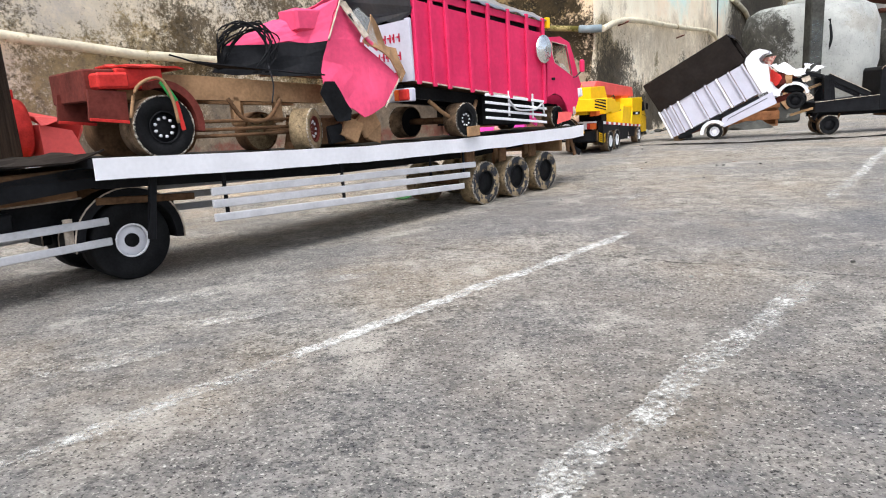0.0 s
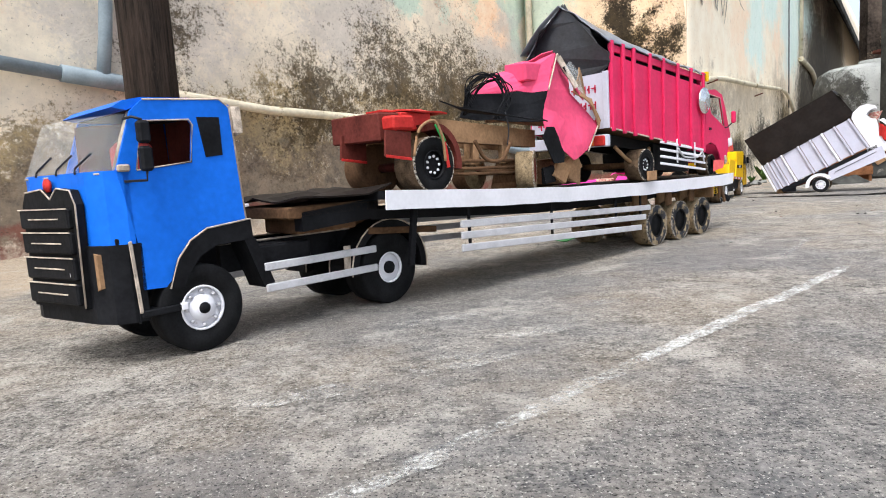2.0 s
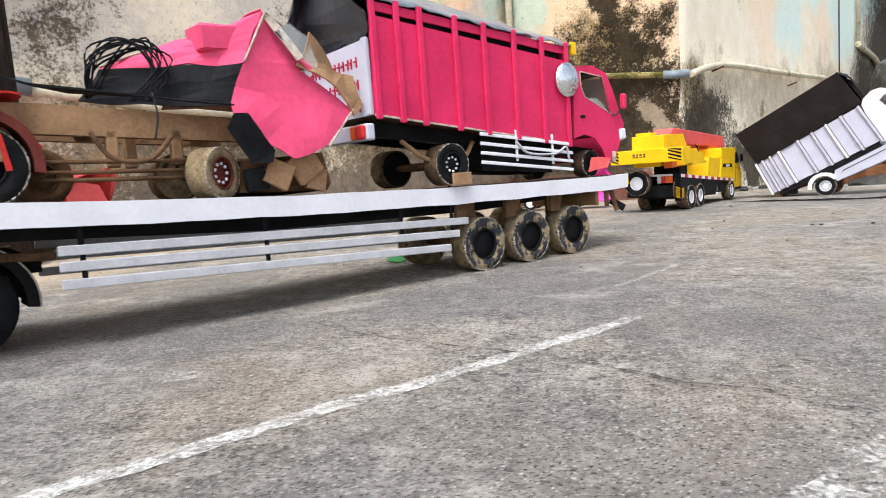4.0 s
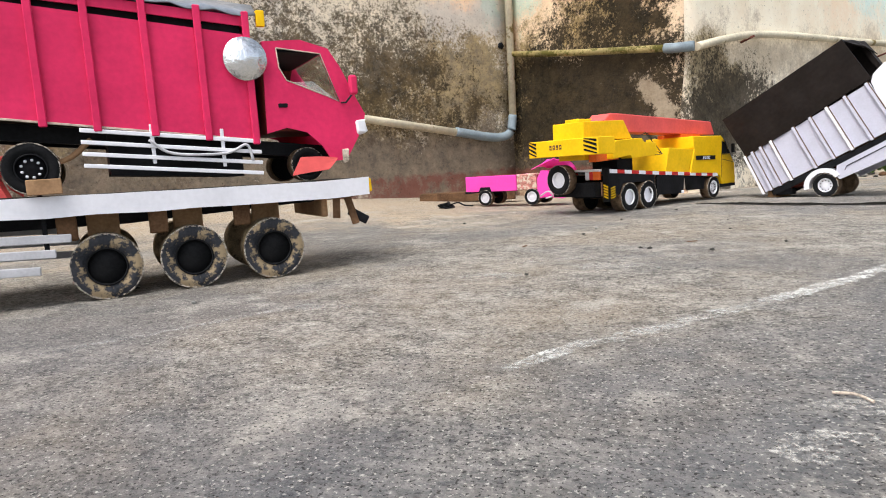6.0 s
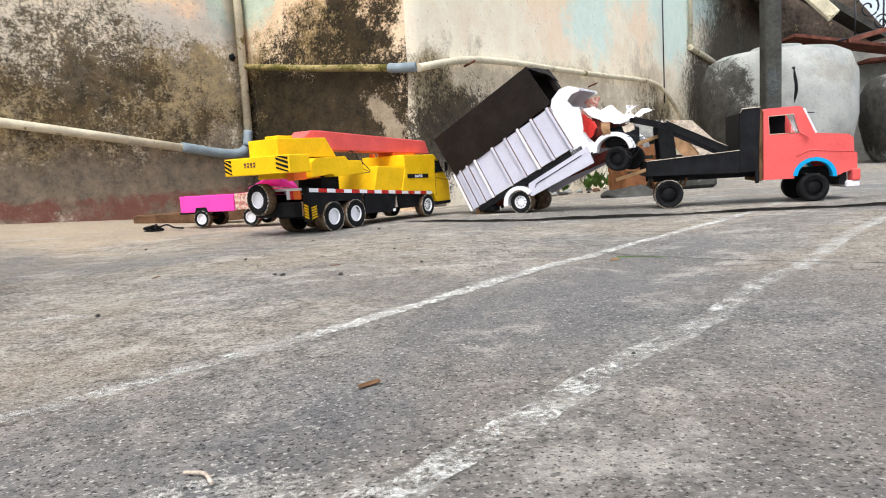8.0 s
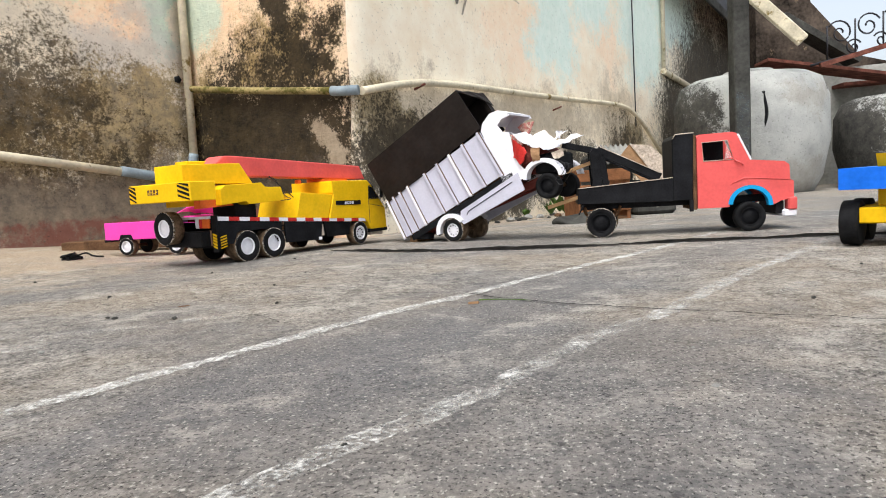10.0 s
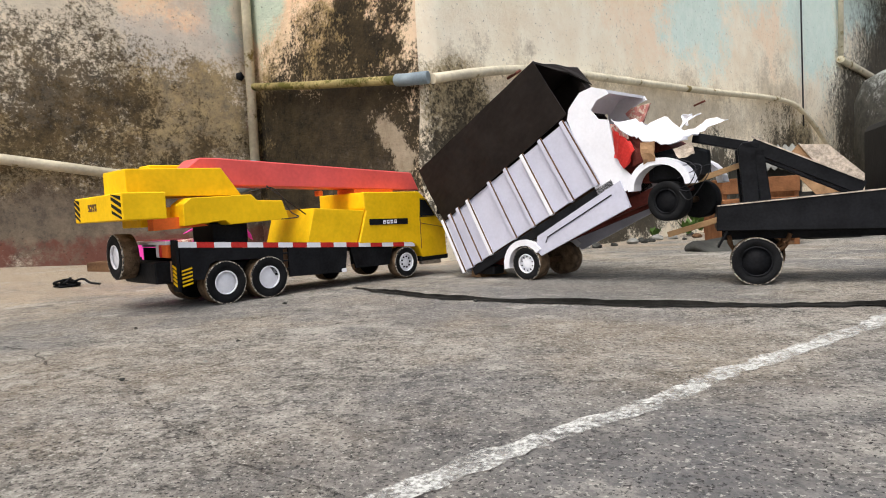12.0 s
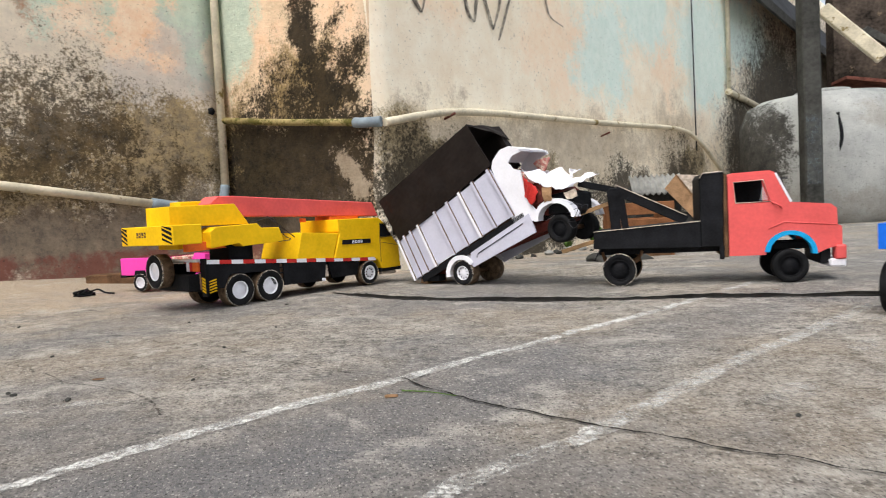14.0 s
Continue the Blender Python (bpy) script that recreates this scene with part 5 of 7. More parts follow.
part("front_board", plate([(0.004, bedz(0, 0)), (PW - 0.004, bedz(0, 0)), (PW - 0.004, bedz(0, 1)), (0.004, bedz(0, 1))], -0.004, 0.0, plane="yz"), PINK, pk)
part("bed_floor", plate([(-0.434, bedz(-0.434, 0) + 0.002), (0.003, bedz(0, 0) + 0.002), (0.003, bedz(0, 0) + 0.007), (-0.434, bedz(-0.434, 0) + 0.007)], 0.004, PW - 0.004), DCARD, pk)
tg = part("tailgate", plate([(0.002, 0.262), (PW - 0.002, 0.262), (PW - 0.002, 0.366), (0.002, 0.37)], -0.439, -0.434, plane="yz"), LILAC, pk, "pale lilac tailgate with red hand lettering")
part("gate_post", box(-0.442, -0.436, 0.0, 0.012, 0.262, 0.372, 0.001), LILAC, tg)
rl = random.Random(2)
for row_z in (0.34, 0.308, 0.276):
    y = 0.028
    while y < 0.165:
        w = rl.uniform(0.005, 0.01)
        part("lettering", plate([(y, row_z), (y + w, row_z + rl.uniform(-0.002, 0.002)), (y + w, row_z + 0.003), (y, row_z + 0.0035)], -0.4408, -0.4392, plane="yz"), REDINK, tg)
        part("lettering", plate([(y, row_z - 0.007), (y + 0.0025, row_z - 0.007), (y + 0.0025, row_z + 0.008), (y, row_z + 0.008)], -0.4408, -0.4392, plane="yz"), REDINK, tg)
        y += w + 0.004
RIDGE = [(-0.46, 0.512), (-0.3, 0.474), (-0.15, 0.45), (0.01, 0.425)]
bm = bmesh.new()
for sgn in (0, 1):
    last = None
    for i in range(25):
        x = -0.46 + 0.475 * i / 24
        zr = np.interp(x, [p[0] for p in RIDGE], [p[1] for p in RIDGE])
        ze = bedz(x, 1) + 0.004
        row = []
        for k in range(9):
            t = k / 8
            y = PW / 2 + (1 if sgn else -1) * t * (PW / 2 + 0.005)
            z = zr + (ze - zr) * t + 0.01 * math.sin(t * math.pi) * 0.5
            z += 0.006 * noise.noise((x * 34, y * 40, sgn)) + 0.003 * noise.noise((x * 90, y * 60, sgn)) - (0.006 * t * abs(noise.noise((x * 20, 2, sgn))))
            row.append(bm.verts.new((x, y, z)))
        if last:
            for k in range(8):
                bm.faces.new((last[k], row[k], row[k + 1], last[k + 1])).smooth = True
        last = row
bmesh.ops.remove_doubles(bm, verts=bm.verts[:], dist=1e-5)
# the top's grey is sheen put into the colour
tp = part("tarpaulin", bm, TARP_SHEEN, pk, "plastic tarpaulin over the load, its sky sheen painted grey")
so = tp.modifiers.new("thickness", "SOLIDIFY")
so.thickness = 0.0015
crumple([(-0.455, 0.095, 0.512), (-0.442, 0.0, 0.412), (-0.43, 0.0, 0.375), (-0.425, 0.19, 0.375), (-0.45, 0.2, 0.4)], [(0, 1, 2, 3, 4)], 0.013, "rear_drape", TARP, pk, 7, "black plastic sheet hanging at the back")
crumple([(-0.46, 0.095, 0.512), (-0.37, 0.195, 0.42), (-0.4, 0.235, 0.37), (-0.5, 0.21, 0.36)], [(0, 1, 2, 3)], 0.018, "loose_drape", TARP, pk, 8, "loose black plastic flap")
part("load", plate([(-0.42, 0.27), (-0.01, 0.22), (-0.01, 0.38), (-0.42, 0.41)], 0.01, PW - 0.01), BLACK, pk, "dark load under the sheet")
dk = part("foil_disc", disc(0.031, -0.01, 0.004, 30), FOIL, pk, "round crumpled foil sign")
dk.matrix_basis = pose(-0.01, 0, 0.325)
CAB = [(0.014, 0.218), (0.018, 0.352), (0.075, 0.356), (0.118, 0.344), (0.135, 0.318), (0.16, 0.266), (0.172, 0.244), (0.166, 0.222), (0.136, 0.174), (0.112, 0.172), (0.098, 0.196), (0.075, 0.218), (0.045, 0.226)]
WIN = [(0.038, 0.343), (0.105, 0.336), (0.13, 0.264), (0.112, 0.272), (0.05, 0.296), (0.04, 0.315)]
for y in (0.0, PW - 0.004):
    cp = part("cab_side", plate(CAB, y, y + 0.004, [WIN]), PINK, pk)
    part("window_trim", tube([(x, y + (0 if y == 0 else 0.004), z) for x, z in WIN + WIN[:1]], 0.0011, 5), EDGE, cp)
    part("door_handle", box(0.034, 0.048, y - 0.002 if y == 0 else y + 0.004, y + 0.001 if y == 0 else y + 0.006, 0.256, 0.262, 0.001), BLACK, cp)
    part("quarter_film", plate([(0.055, 0.293), (0.09, 0.295), (0.128, 0.266), (0.112, 0.272)], y + 0.0015, y + 0.002), FILM, cp)
part("cab_roof", plate([(0.018, 0.352), (0.075, 0.356), (0.118, 0.344), (0.116, 0.34), (0.075, 0.352), (0.02, 0.348)], 0.004, PW - 0.004), PINK, pk)
part("cab_front", plate([(0.157, 0.266), (0.168, 0.244), (0.162, 0.222), (0.132, 0.174), (0.136, 0.174), (0.166, 0.222), (0.172, 0.244), (0.161, 0.266)], 0.004, PW - 0.004), PINK, pk)
part("cab_back", box(0.014, 0.018, 0.004, PW - 0.004, 0.218, 0.35, 0.001), OXBLOOD, pk)
part("cab_inside", box(0.02, 0.13, 0.006, PW - 0.006, 0.222, 0.256, 0.002), OXBLOOD, pk)
part("cab_liner", plate([(0.02, 0.268), (0.02, 0.346), (0.112, 0.34), (0.104, 0.312), (0.06, 0.296)], PW - 0.01, PW - 0.006), OXBLOOD, pk, "dark red cab lining")
part("roof_liner", box(0.022, 0.11, 0.006, PW - 0.01, 0.338, 0.342, 0), BLACK, pk)
fl = part("windscreen", beam((0.118, PW / 2, 0.342), (0.158, PW / 2, 0.268), PW - 0.016, 0.001, 0), FILM, pk)
fl.visible_shadow = False
part("headlamp", box(0.155, 0.172, -0.004, 0.02, 0.212, 0.235, 0.003, 0.002), WHITE, pk, "white paper headlamp")
part("torn_edge", box(0.128, 0.14, -0.002, 0.01, 0.17, 0.19, 0.002, 0.002), EDGE, pk)
mr = part("mirror", box(0.142, 0.155, -0.022, -0.012, 0.272, 0.302, 0.003), PINK, pk)
part("arm", tube([(0.148, -0.016, 0.275), (0.14, -0.004, 0.262), (0.132, 0.002, 0.262)], 0.0016, 5), IRON, mr)
part("yellow_flag", box(0.012, 0.024, -0.006, 0.002, 0.372, 0.395, 0.001), YELLOW, pk)
for y in (0.04, 0.135):
    part("chassis_rail", plate([(-0.43, 0.235), (-0.43, 0.258), (0.12, 0.198), (0.12, 0.178)], y, y + 0.014), BLACK, pk)
# black filler box: stands in for the deep shade below the bed, no real part
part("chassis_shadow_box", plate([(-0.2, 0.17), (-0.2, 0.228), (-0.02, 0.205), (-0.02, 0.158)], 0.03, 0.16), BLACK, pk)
for k in range(4):
    z0, z1 = 0.231 - 0.0155 * k, 0.207 - 0.0155 * k
    part("side_bar", beam((-0.232, -0.003, z0), (0.002, -0.003, z1), 0.003, 0.0055), WHITE, pk)
for x in (-0.145, -0.052):
    part("bar_upright", beam((x, -0.001, 0.222 + x * -0.1), (x, -0.001, 0.168 + x * -0.1), 0.003, 0.005), WHITE, pk)
part("bent_wire", tube(smooth_path([(-0.15, -0.006, 0.215), (-0.12, -0.006, 0.195), (-0.05, -0.006, 0.192), (-0.02, -0.006, 0.203), (-0.012, -0.006, 0.18)]), 0.0022, 6), GREYBAR, pk)
wheel(pk, -0.292, 0.0, 0.184, 0.0335, 0.036, TYRE, TREAD, BLACK, 0.56, "dots")
wheel(pk, -0.292, PW, 0.184, 0.0335, 0.036, TYRE, TREAD, BLACK, 0.56, "dots", True)
wheel(pk, 0.075, 0.012, 0.17, 0.026, 0.03, TYRE, TREAD, BLACK, 0.56, "plain")
wheel(pk, 0.075, PW - 0.01, 0.17, 0.026, 0.03, TYRE, TREAD, BLACK, 0.56, "plain", True)
part("axle", tube([(-0.292, 0.03, 0.184), (-0.292, PW - 0.03, 0.184)], 0.007, 8), DCARD, pk)
part("leaf_spring", tube(smooth_path([(-0.37, 0.03, 0.225), (-0.33, 0.02, 0.195), (-0.29, 0.02, 0.188), (-0.25, 0.02, 0.195), (-0.22, 0.03, 0.22)]), 0.004, 6), CARD, pk)
part("tail_bumper", box(-0.45, -0.436, 0.0, PW, 0.226, 0.25, 0.002), LILAC, pk)
part("rear_lamp", box(-0.455, -0.447, 0.004, 0.028, 0.228, 0.248, 0.002), RED, pk, "red and orange tail lamp")
part("rear_lamp", box(-0.4552, -0.447, 0.028, 0.04, 0.228, 0.248, 0.002), ORANGE, pk)
crumple([(0.045, -0.004, 0.155), (0.1, -0.006, 0.158), (0.12, 0.0, 0.178), (0.06, 0.0, 0.182)], [(0, 1, 2, 3)], 0.006, "torn_bumper", CORAL, pk, 3, "torn coral bumper lying on the deck")
part("spare_card", box(-0.3, -0.26, -0.008, -0.004, 0.15, 0.17, 0.001), CARD, pk)

# ---- wrecked lorry on the trailer ----
wk = thing("wrecked_lorry", on_rig((-1.246, -0.04), 54.0), "crashed cardboard lorry with crushed rose-pink cab and bare chassis", "toy truck")
for y in (0.03, 0.11):
    part("chassis_rail", plate([(-0.01, 0.25), (-0.01, 0.283), (0.1, 0.28), (0.33, 0.262), (0.33, 0.232), (0.08, 0.247)], y, y + 0.02), CARD, wk)
for x in (0.0, 0.14, 0.28):
    part("cross_member", box(x, x + 0.02, 0.05, 0.11, 0.248, 0.264, 0.001), CARD, wk)
part("tail_box", box(-0.052, -0.012, 0.018, 0.13, 0.248, 0.288, 0.002), OXBLOOD, wk, "dark red card box")
part("red_cover", box(-0.012, 0.05, 0.015, 0.12, 0.262, 0.289, 0.002), RED, wk)
crumple([(0.0, 0.01, 0.292), (0.08, 0.01, 0.285), (0.08, 0.12, 0.29), (0.0, 0.11, 0.298)], [(0, 1, 2, 3)], 0.008, "torn_cover", RED, wk, 5, "torn red and white card")
for y in (-0.002, 0.1):
    part("lamp_box", box(-0.045, -0.005, y - 0.004, y + 0.03, 0.262, 0.282, 0.003), RED, wk)
    part("mud_flap", plate([(-0.056, 0.262), (-0.01, 0.258), (-0.012, 0.222), (-0.06, 0.226)], y, y + 0.004), OXBLOOD, wk)
    part("flap_edge", beam((-0.06, y - 0.001, 0.226), (-0.012, y - 0.001, 0.22), 0.002, 0.004), RED, wk)
arc = [(0.034 + 0.056 * math.cos(a), 0.212 + 0.06 * math.sin(a)) for a in [math.radians(d) for d in range(-10, 120, 13)]]
inn = [(0.034 + 0.046 * math.cos(a), 0.212 + 0.05 * math.sin(a)) for a in [math.radians(d) for d in range(-10, 120, 13)]]
part("mudguard", plate(arc + inn[::-1], -0.006, 0.045), OXBLOOD, wk)
part("torn_strip", tube(smooth_path([(-0.012, -0.008, 0.225), (0.0, -0.01, 0.262), (0.03, -0.01, 0.274), (0.044, -0.012, 0.25), (0.05, -0.01, 0.215)]), 0.0022, 6), CARD, wk, "torn card strip hanging over the wheel")
part("green_strip", beam((0.034, -0.01, 0.27), (0.05, -0.01, 0.243), 0.002, 0.008), GREEN, wk)
part("red_strip", beam((0.05, -0.01, 0.243), (0.056, -0.01, 0.205), 0.002, 0.006), RED, wk)
wheel(wk, 0.034, -0.002, 0.2105, 0.042, 0.045, TYRE, TREAD, BLACK, 0.5, "dots")
wheel(wk, 0.034, 0.165, 0.2105, 0.042, 0.045, DCARD, DCARD, CARD, 0.4, "plain", True)
wheel(wk, 0.285, 0.0, 0.191, 0.034, 0.032, MUD, MUD, OXBLOOD, 0.6, "dots", False, 32)
wheel(wk, 0.27, 0.16, 0.191, 0.034, 0.032, MUD, DCARD, OXBLOOD, 0.6, "plain", True)
wheel(wk, 0.1, 0.1, 0.2, 0.034, 0.03, DCARD, DCARD, DCARD, 0.5)
part("axle", tube([(0.034, 0.03, 0.21), (0.034, 0.14, 0.21)], 0.007, 8), OXBLOOD, wk)
part("axle", tube([(0.28, 0.02, 0.191), (0.28, 0.14, 0.191)], 0.006, 8), DCARD, wk)
for x, y in ((0.16, 0.03), (0.19, 0.07), (0.235, 0.03)):
    part("bracket", box(x, x + 0.014, y, y + 0.012, 0.205, 0.25, 0.002), CARD, wk)
for z in (0.215, 0.203, 0.194):
    part("rod", tube([(0.08, 0.03, z), (0.28, 0.02, z - 0.006)], 0.003, 6), DCARD, wk)
part("spring", tube(smooth_path([(0.14, 0.01, 0.245), (0.16, 0.005, 0.215), (0.2, 0.005, 0.212), (0.23, 0.008, 0.24)]), 0.0032, 6), DCARD, wk)
# crushed cab
A = [(0.14, 0.04, 0.282), (0.3, -0.01, 0.272), (0.325, -0.005, 0.328), (0.165, 0.045, 0.322), (0.36, 0.0, 0.394), (0.235, 0.06, 0.352), (0.4, 0.0, 0.33), (0.475, -0.01, 0.27), (0.43, -0.015, 0.22), (0.375, -0.02, 0.203), (0.3, -0.015, 0.25), (0.42, 0.02, 0.36)]
crumple([A[3], A[2], A[4], A[5]], [(0, 1, 2, 3)], 0.008, "roof_panel", ROSE, wk, 4)
crumple([A[0], A[1], A[2], A[3]], [(0, 1, 2, 3)], 0.004, "windscreen_panel", BLACK, wk, 4, "black windscreen panel")
crumple([A[2], A[4], A[11], A[6], A[7], A[8], A[9], A[10], A[1]], [(0, 1, 2, 3), (0, 3, 7, 8), (3, 4, 5, 6), (3, 6, 7)], 0.006, "door_panel", ROSE, wk, 3, "bent pink door panel")
crumple([(0.3, -0.018, 0.262), (0.318, -0.02, 0.262), (0.35, -0.02, 0.215), (0.345, -0.022, 0.2), (0.318, -0.02, 0.2), (0.29, -0.016, 0.245)], [(0, 1, 5), (1, 2, 4, 5), (2, 3, 4)], 0.003, "wheel_arch", BLACK, wk, 2)
crumple([(0.395, -0.012, 0.33), (0.42, -0.01, 0.375), (0.46, 0.0, 0.33), (0.5, 0.01, 0.32), (0.505, 0.0, 0.28), (0.475, -0.014, 0.262), (0.45, -0.02, 0.3)], [(0, 1, 2, 6), (2, 3, 4, 5, 6)], 0.008, "torn_liner", CARD, wk, 3, "torn brown card liner")
crumple([(0.36, 0.0, 0.39), (0.395, -0.016, 0.335), (0.405, -0.018, 0.34), (0.372, -0.004, 0.392)], [(0, 1, 2, 3)], 0.003, "window_trim", EDGE, wk, 2)
crumple([(0.4, -0.014, 0.345), (0.43, -0.012, 0.318), (0.426, -0.014, 0.312), (0.395, -0.016, 0.338)], [(0, 1, 2, 3)], 0.003, "pink_strip", ROSE, wk, 2)
crumple([(0.36, 0.005, 0.398), (0.29, 0.09, 0.37), (0.33, 0.12, 0.3), (0.46, 0.06, 0.3)], [(0, 1, 2, 3)], 0.01, "far_panel", ROSE, wk, 4)
crumple([(0.24, 0.07, 0.28), (0.42, 0.05, 0.27), (0.42, 0.08, 0.34), (0.26, 0.08, 0.33)], [(0, 1, 2, 3)], 0.008, "inner_panel", DCARD, wk, 3)
part("roof_box", box(0.275, 0.335, 0.005, 0.05, 0.345, 0.378, 0.003, 0.002), ROSE, wk)
crumple([(0.372, -0.012, 0.372), (0.4, -0.018, 0.336), (0.43, -0.014, 0.322), (0.415, -0.012, 0.368), (0.392, -0.01, 0.384)], [(0, 1, 2, 3, 4)], 0.002, "window_film", FILM, wk, 2, "torn clear film in the window opening")
# black sheet behind the film paints the shade inside the cab
crumple([(0.372, -0.008, 0.372), (0.4, -0.012, 0.336), (0.43, -0.008, 0.322), (0.415, -0.006, 0.368), (0.392, -0.004, 0.384)], [(0, 1, 2, 3, 4)], 0.002, "window_shade", BLACK, wk, 2, "black sheet standing in for the shaded window opening")
for k, (p0, p1) in enumerate((((0.325, -0.008, 0.33), (0.362, -0.004, 0.396)), ((0.362, -0.004, 0.396), (0.42, 0.016, 0.364)), ((0.478, -0.014, 0.27), (0.432, -0.018, 0.218)), ((0.165, 0.04, 0.324), (0.24, 0.056, 0.354)))):
    part("torn_edge", tube(smooth_path([p0, tuple((p0[i] + p1[i]) / 2 + 0.003 * (k % 2) for i in range(3)), p1]), 0.0016, 5), EDGE, wk)
crumple([(0.055, 0.0, 0.304), (0.08, -0.01, 0.296), (0.3, -0.022, 0.272), (0.28, -0.02, 0.278), (0.12, 0.0, 0.288)], [(0, 1, 4), (1, 2, 3, 4)], 0.003, "bent_bumper", BLACK, wk, 3, "bent black bumper strip")
rc = random.Random(9)
for k in range(12):
    q = [rc.uniform(-0.014, 0.014) for _ in range(8)]
    part("cable", tube(smooth_path([(0.152 + q[0] / 2, 0.036, 0.288), (0.166 + q[1], 0.03, 0.335 + q[2]), (0.205 + q[3], 0.018, 0.352 + q[4] / 2), (0.226 + q[5], 0.006, 0.316 + q[6]), (0.196 + q[7], 0.004, 0.28)]), 0.0012, 5), BLACK, wk)
part("hanging_cable", tube(smooth_path([(0.21, 0.0, 0.29), (0.212, -0.004, 0.262), (0.206, -0.004, 0.235)]), 0.0012, 5), IRON, wk)
for k, (x, z, s) in enumerate(((0.36, 0.185, 0.034), (0.4, 0.195, 0.04), (0.33, 0.18, 0.03), (0.42, 0.175, 0.03))):
    ob = part("torn_piece", box(-s / 2, s / 2, -0.003, 0.003, -s / 2, s / 2, 0.001, 0.002), CARD if k != 2 else BLACK, wk, "torn cardboard piece")
    ob.matrix_basis = pose(x, -0.005 + 0.004 * k, z, 10 * k, 30 + 25 * k, 12 * k - 10)
part("debris", box(0.31, 0.45, 0.02, 0.12, 0.158, 0.21, 0.004, 0.008), DCARD, wk)


# ---- yellow crane truck ----
cr = thing("crane_truck", at_angle((-0.272, 2.216), 58.5, gz(-0.272, 2.216)), "yellow and black cardboard mobile crane with coral boom", "toy crane")
CW = 0.2
DK = [(-0.1, 0.145), (0.24, 0.118), (0.575, 0.094)]


def dk_z(x):
    return float(np.interp(x, [p[0] for p in DK], [p[1] for p in DK]))


part("deck", plate([(x, z) for x, z in DK] + [(x, z - 0.005) for x, z in DK[::-1]], 0.003, CW - 0.003), BLACK, cr)
for y in (-0.001, CW - 0.003):
    for k in range(17):
        x0 = -0.1 + 0.675 * k / 17
        x1 = -0.1 + 0.675 * (k + 1) / 17
        part("edge_block", plate([(x0, dk_z(x0) - 0.011), (x1, dk_z(x1) - 0.011), (x1, dk_z(x1) + 0.001), (x0, dk_z(x0) + 0.001)], y, y + 0.004), RED if k % 2 else WHITE, cr)
for y in (0.0, CW - 0.005):
    part("rear_skirt", plate([(-0.098, dk_z(-0.098) - 0.012), (0.15, dk_z(0.15) - 0.012), (0.15, 0.048), (0.125, 0.05), (0.108, 0.08), (0.085, 0.094), (-0.02, 0.098), (-0.034, 0.092), (-0.044, 0.06), (-0.098, 0.062)], y, y + 0.005), BLACK, cr)
    part("middle_skirt", plate([(0.165, dk_z(0.165) - 0.012), (0.34, dk_z(0.34) - 0.012), (0.33, 0.036), (0.165, 0.042)], y, y + 0.005), BLACK, cr)
    part("front_skirt", plate([(0.355, dk_z(0.355) - 0.012), (0.5, dk_z(0.5) - 0.012), (0.485, 0.04), (0.37, 0.042)], y + 0.008 if y == 0 else y - 0.008, y + 0.012 if y == 0 else y - 0.004), BLACK, cr)
part("ladder_rail", box(0.15, 0.166, 0.008, 0.012, 0.045, 0.11, 0), DCARD, cr)
for z in (0.06, 0.08, 0.098):
    part("rung", box(0.15, 0.166, -0.001, 0.01, z, z + 0.0035, 0), BLACK, cr)
part("under_box", box(-0.09, 0.5, 0.04, CW - 0.04, 0.05, 0.09, 0.002), BLACK, cr)
part("torn_card", box(0.335, 0.35, 0.002, 0.02, 0.05, 0.09, 0.002, 0.002), EDGE, cr, "torn corrugated card")
part("white_tag", box(0.318, 0.332, -0.003, 0.001, 0.036, 0.046, 0.001), WHITE, cr)
tail = part("tail_plate", plate([(0.0, 0.04), (0.024, 0.04), (0.024, 0.15), (0.0, 0.15)], -0.106, -0.1, plane="yz"), BLACK, cr)
for k in range(5):
    part("hazard_stripe", plate([(0.003, 0.05 + 0.009 * k), (0.02, 0.056 + 0.009 * k), (0.02, 0.061 + 0.009 * k), (0.003, 0.055 + 0.009 * k)], -0.1075, -0.1055, plane="yz"), YELLOW, tail)
    part("hazard_stripe", beam((-0.098 + 0.001, -0.0012, 0.051 + 0.008 * k), (-0.074, -0.0012, 0.056 + 0.008 * k), 0.001, 0.0035, 0), YELLOW, tail)
tb = part("tail_beam", box(-0.14, -0.1, 0.03, CW + 0.01, 0.058, 0.105, 0.003), BLACK, cr)
part("cardboard_patch", box(-0.108, -0.104, 0.026, 0.055, 0.06, 0.105, 0.001), CARD, cr, "bare cardboard patch")
part("tail_lamp", box(-0.112, -0.103, 0.03, 0.06, 0.112, 0.14, 0.002), ORANGE, cr, "red, white and orange tail lamp")
part("tail_lamp", box(-0.112, -0.103, 0.06, 0.075, 0.112, 0.14, 0.002), RED, cr)
part("tail_lamp", box(-0.112, -0.103, 0.075, 0.092, 0.112, 0.14, 0.002), WHITE, cr)
part("tail_rail", box(-0.114, -0.1, 0.03, CW, 0.14, 0.148, 0.001), WHITE, cr)
sp = wheel(cr, 0, 0, 0, 0.05, 0.036, TYRE, TREAD, WHITE, 0.52)
sp.name = "spare_wheel"
sp.matrix_basis = pose(-0.178, 0.15, 0.118, 0, 0, -90)
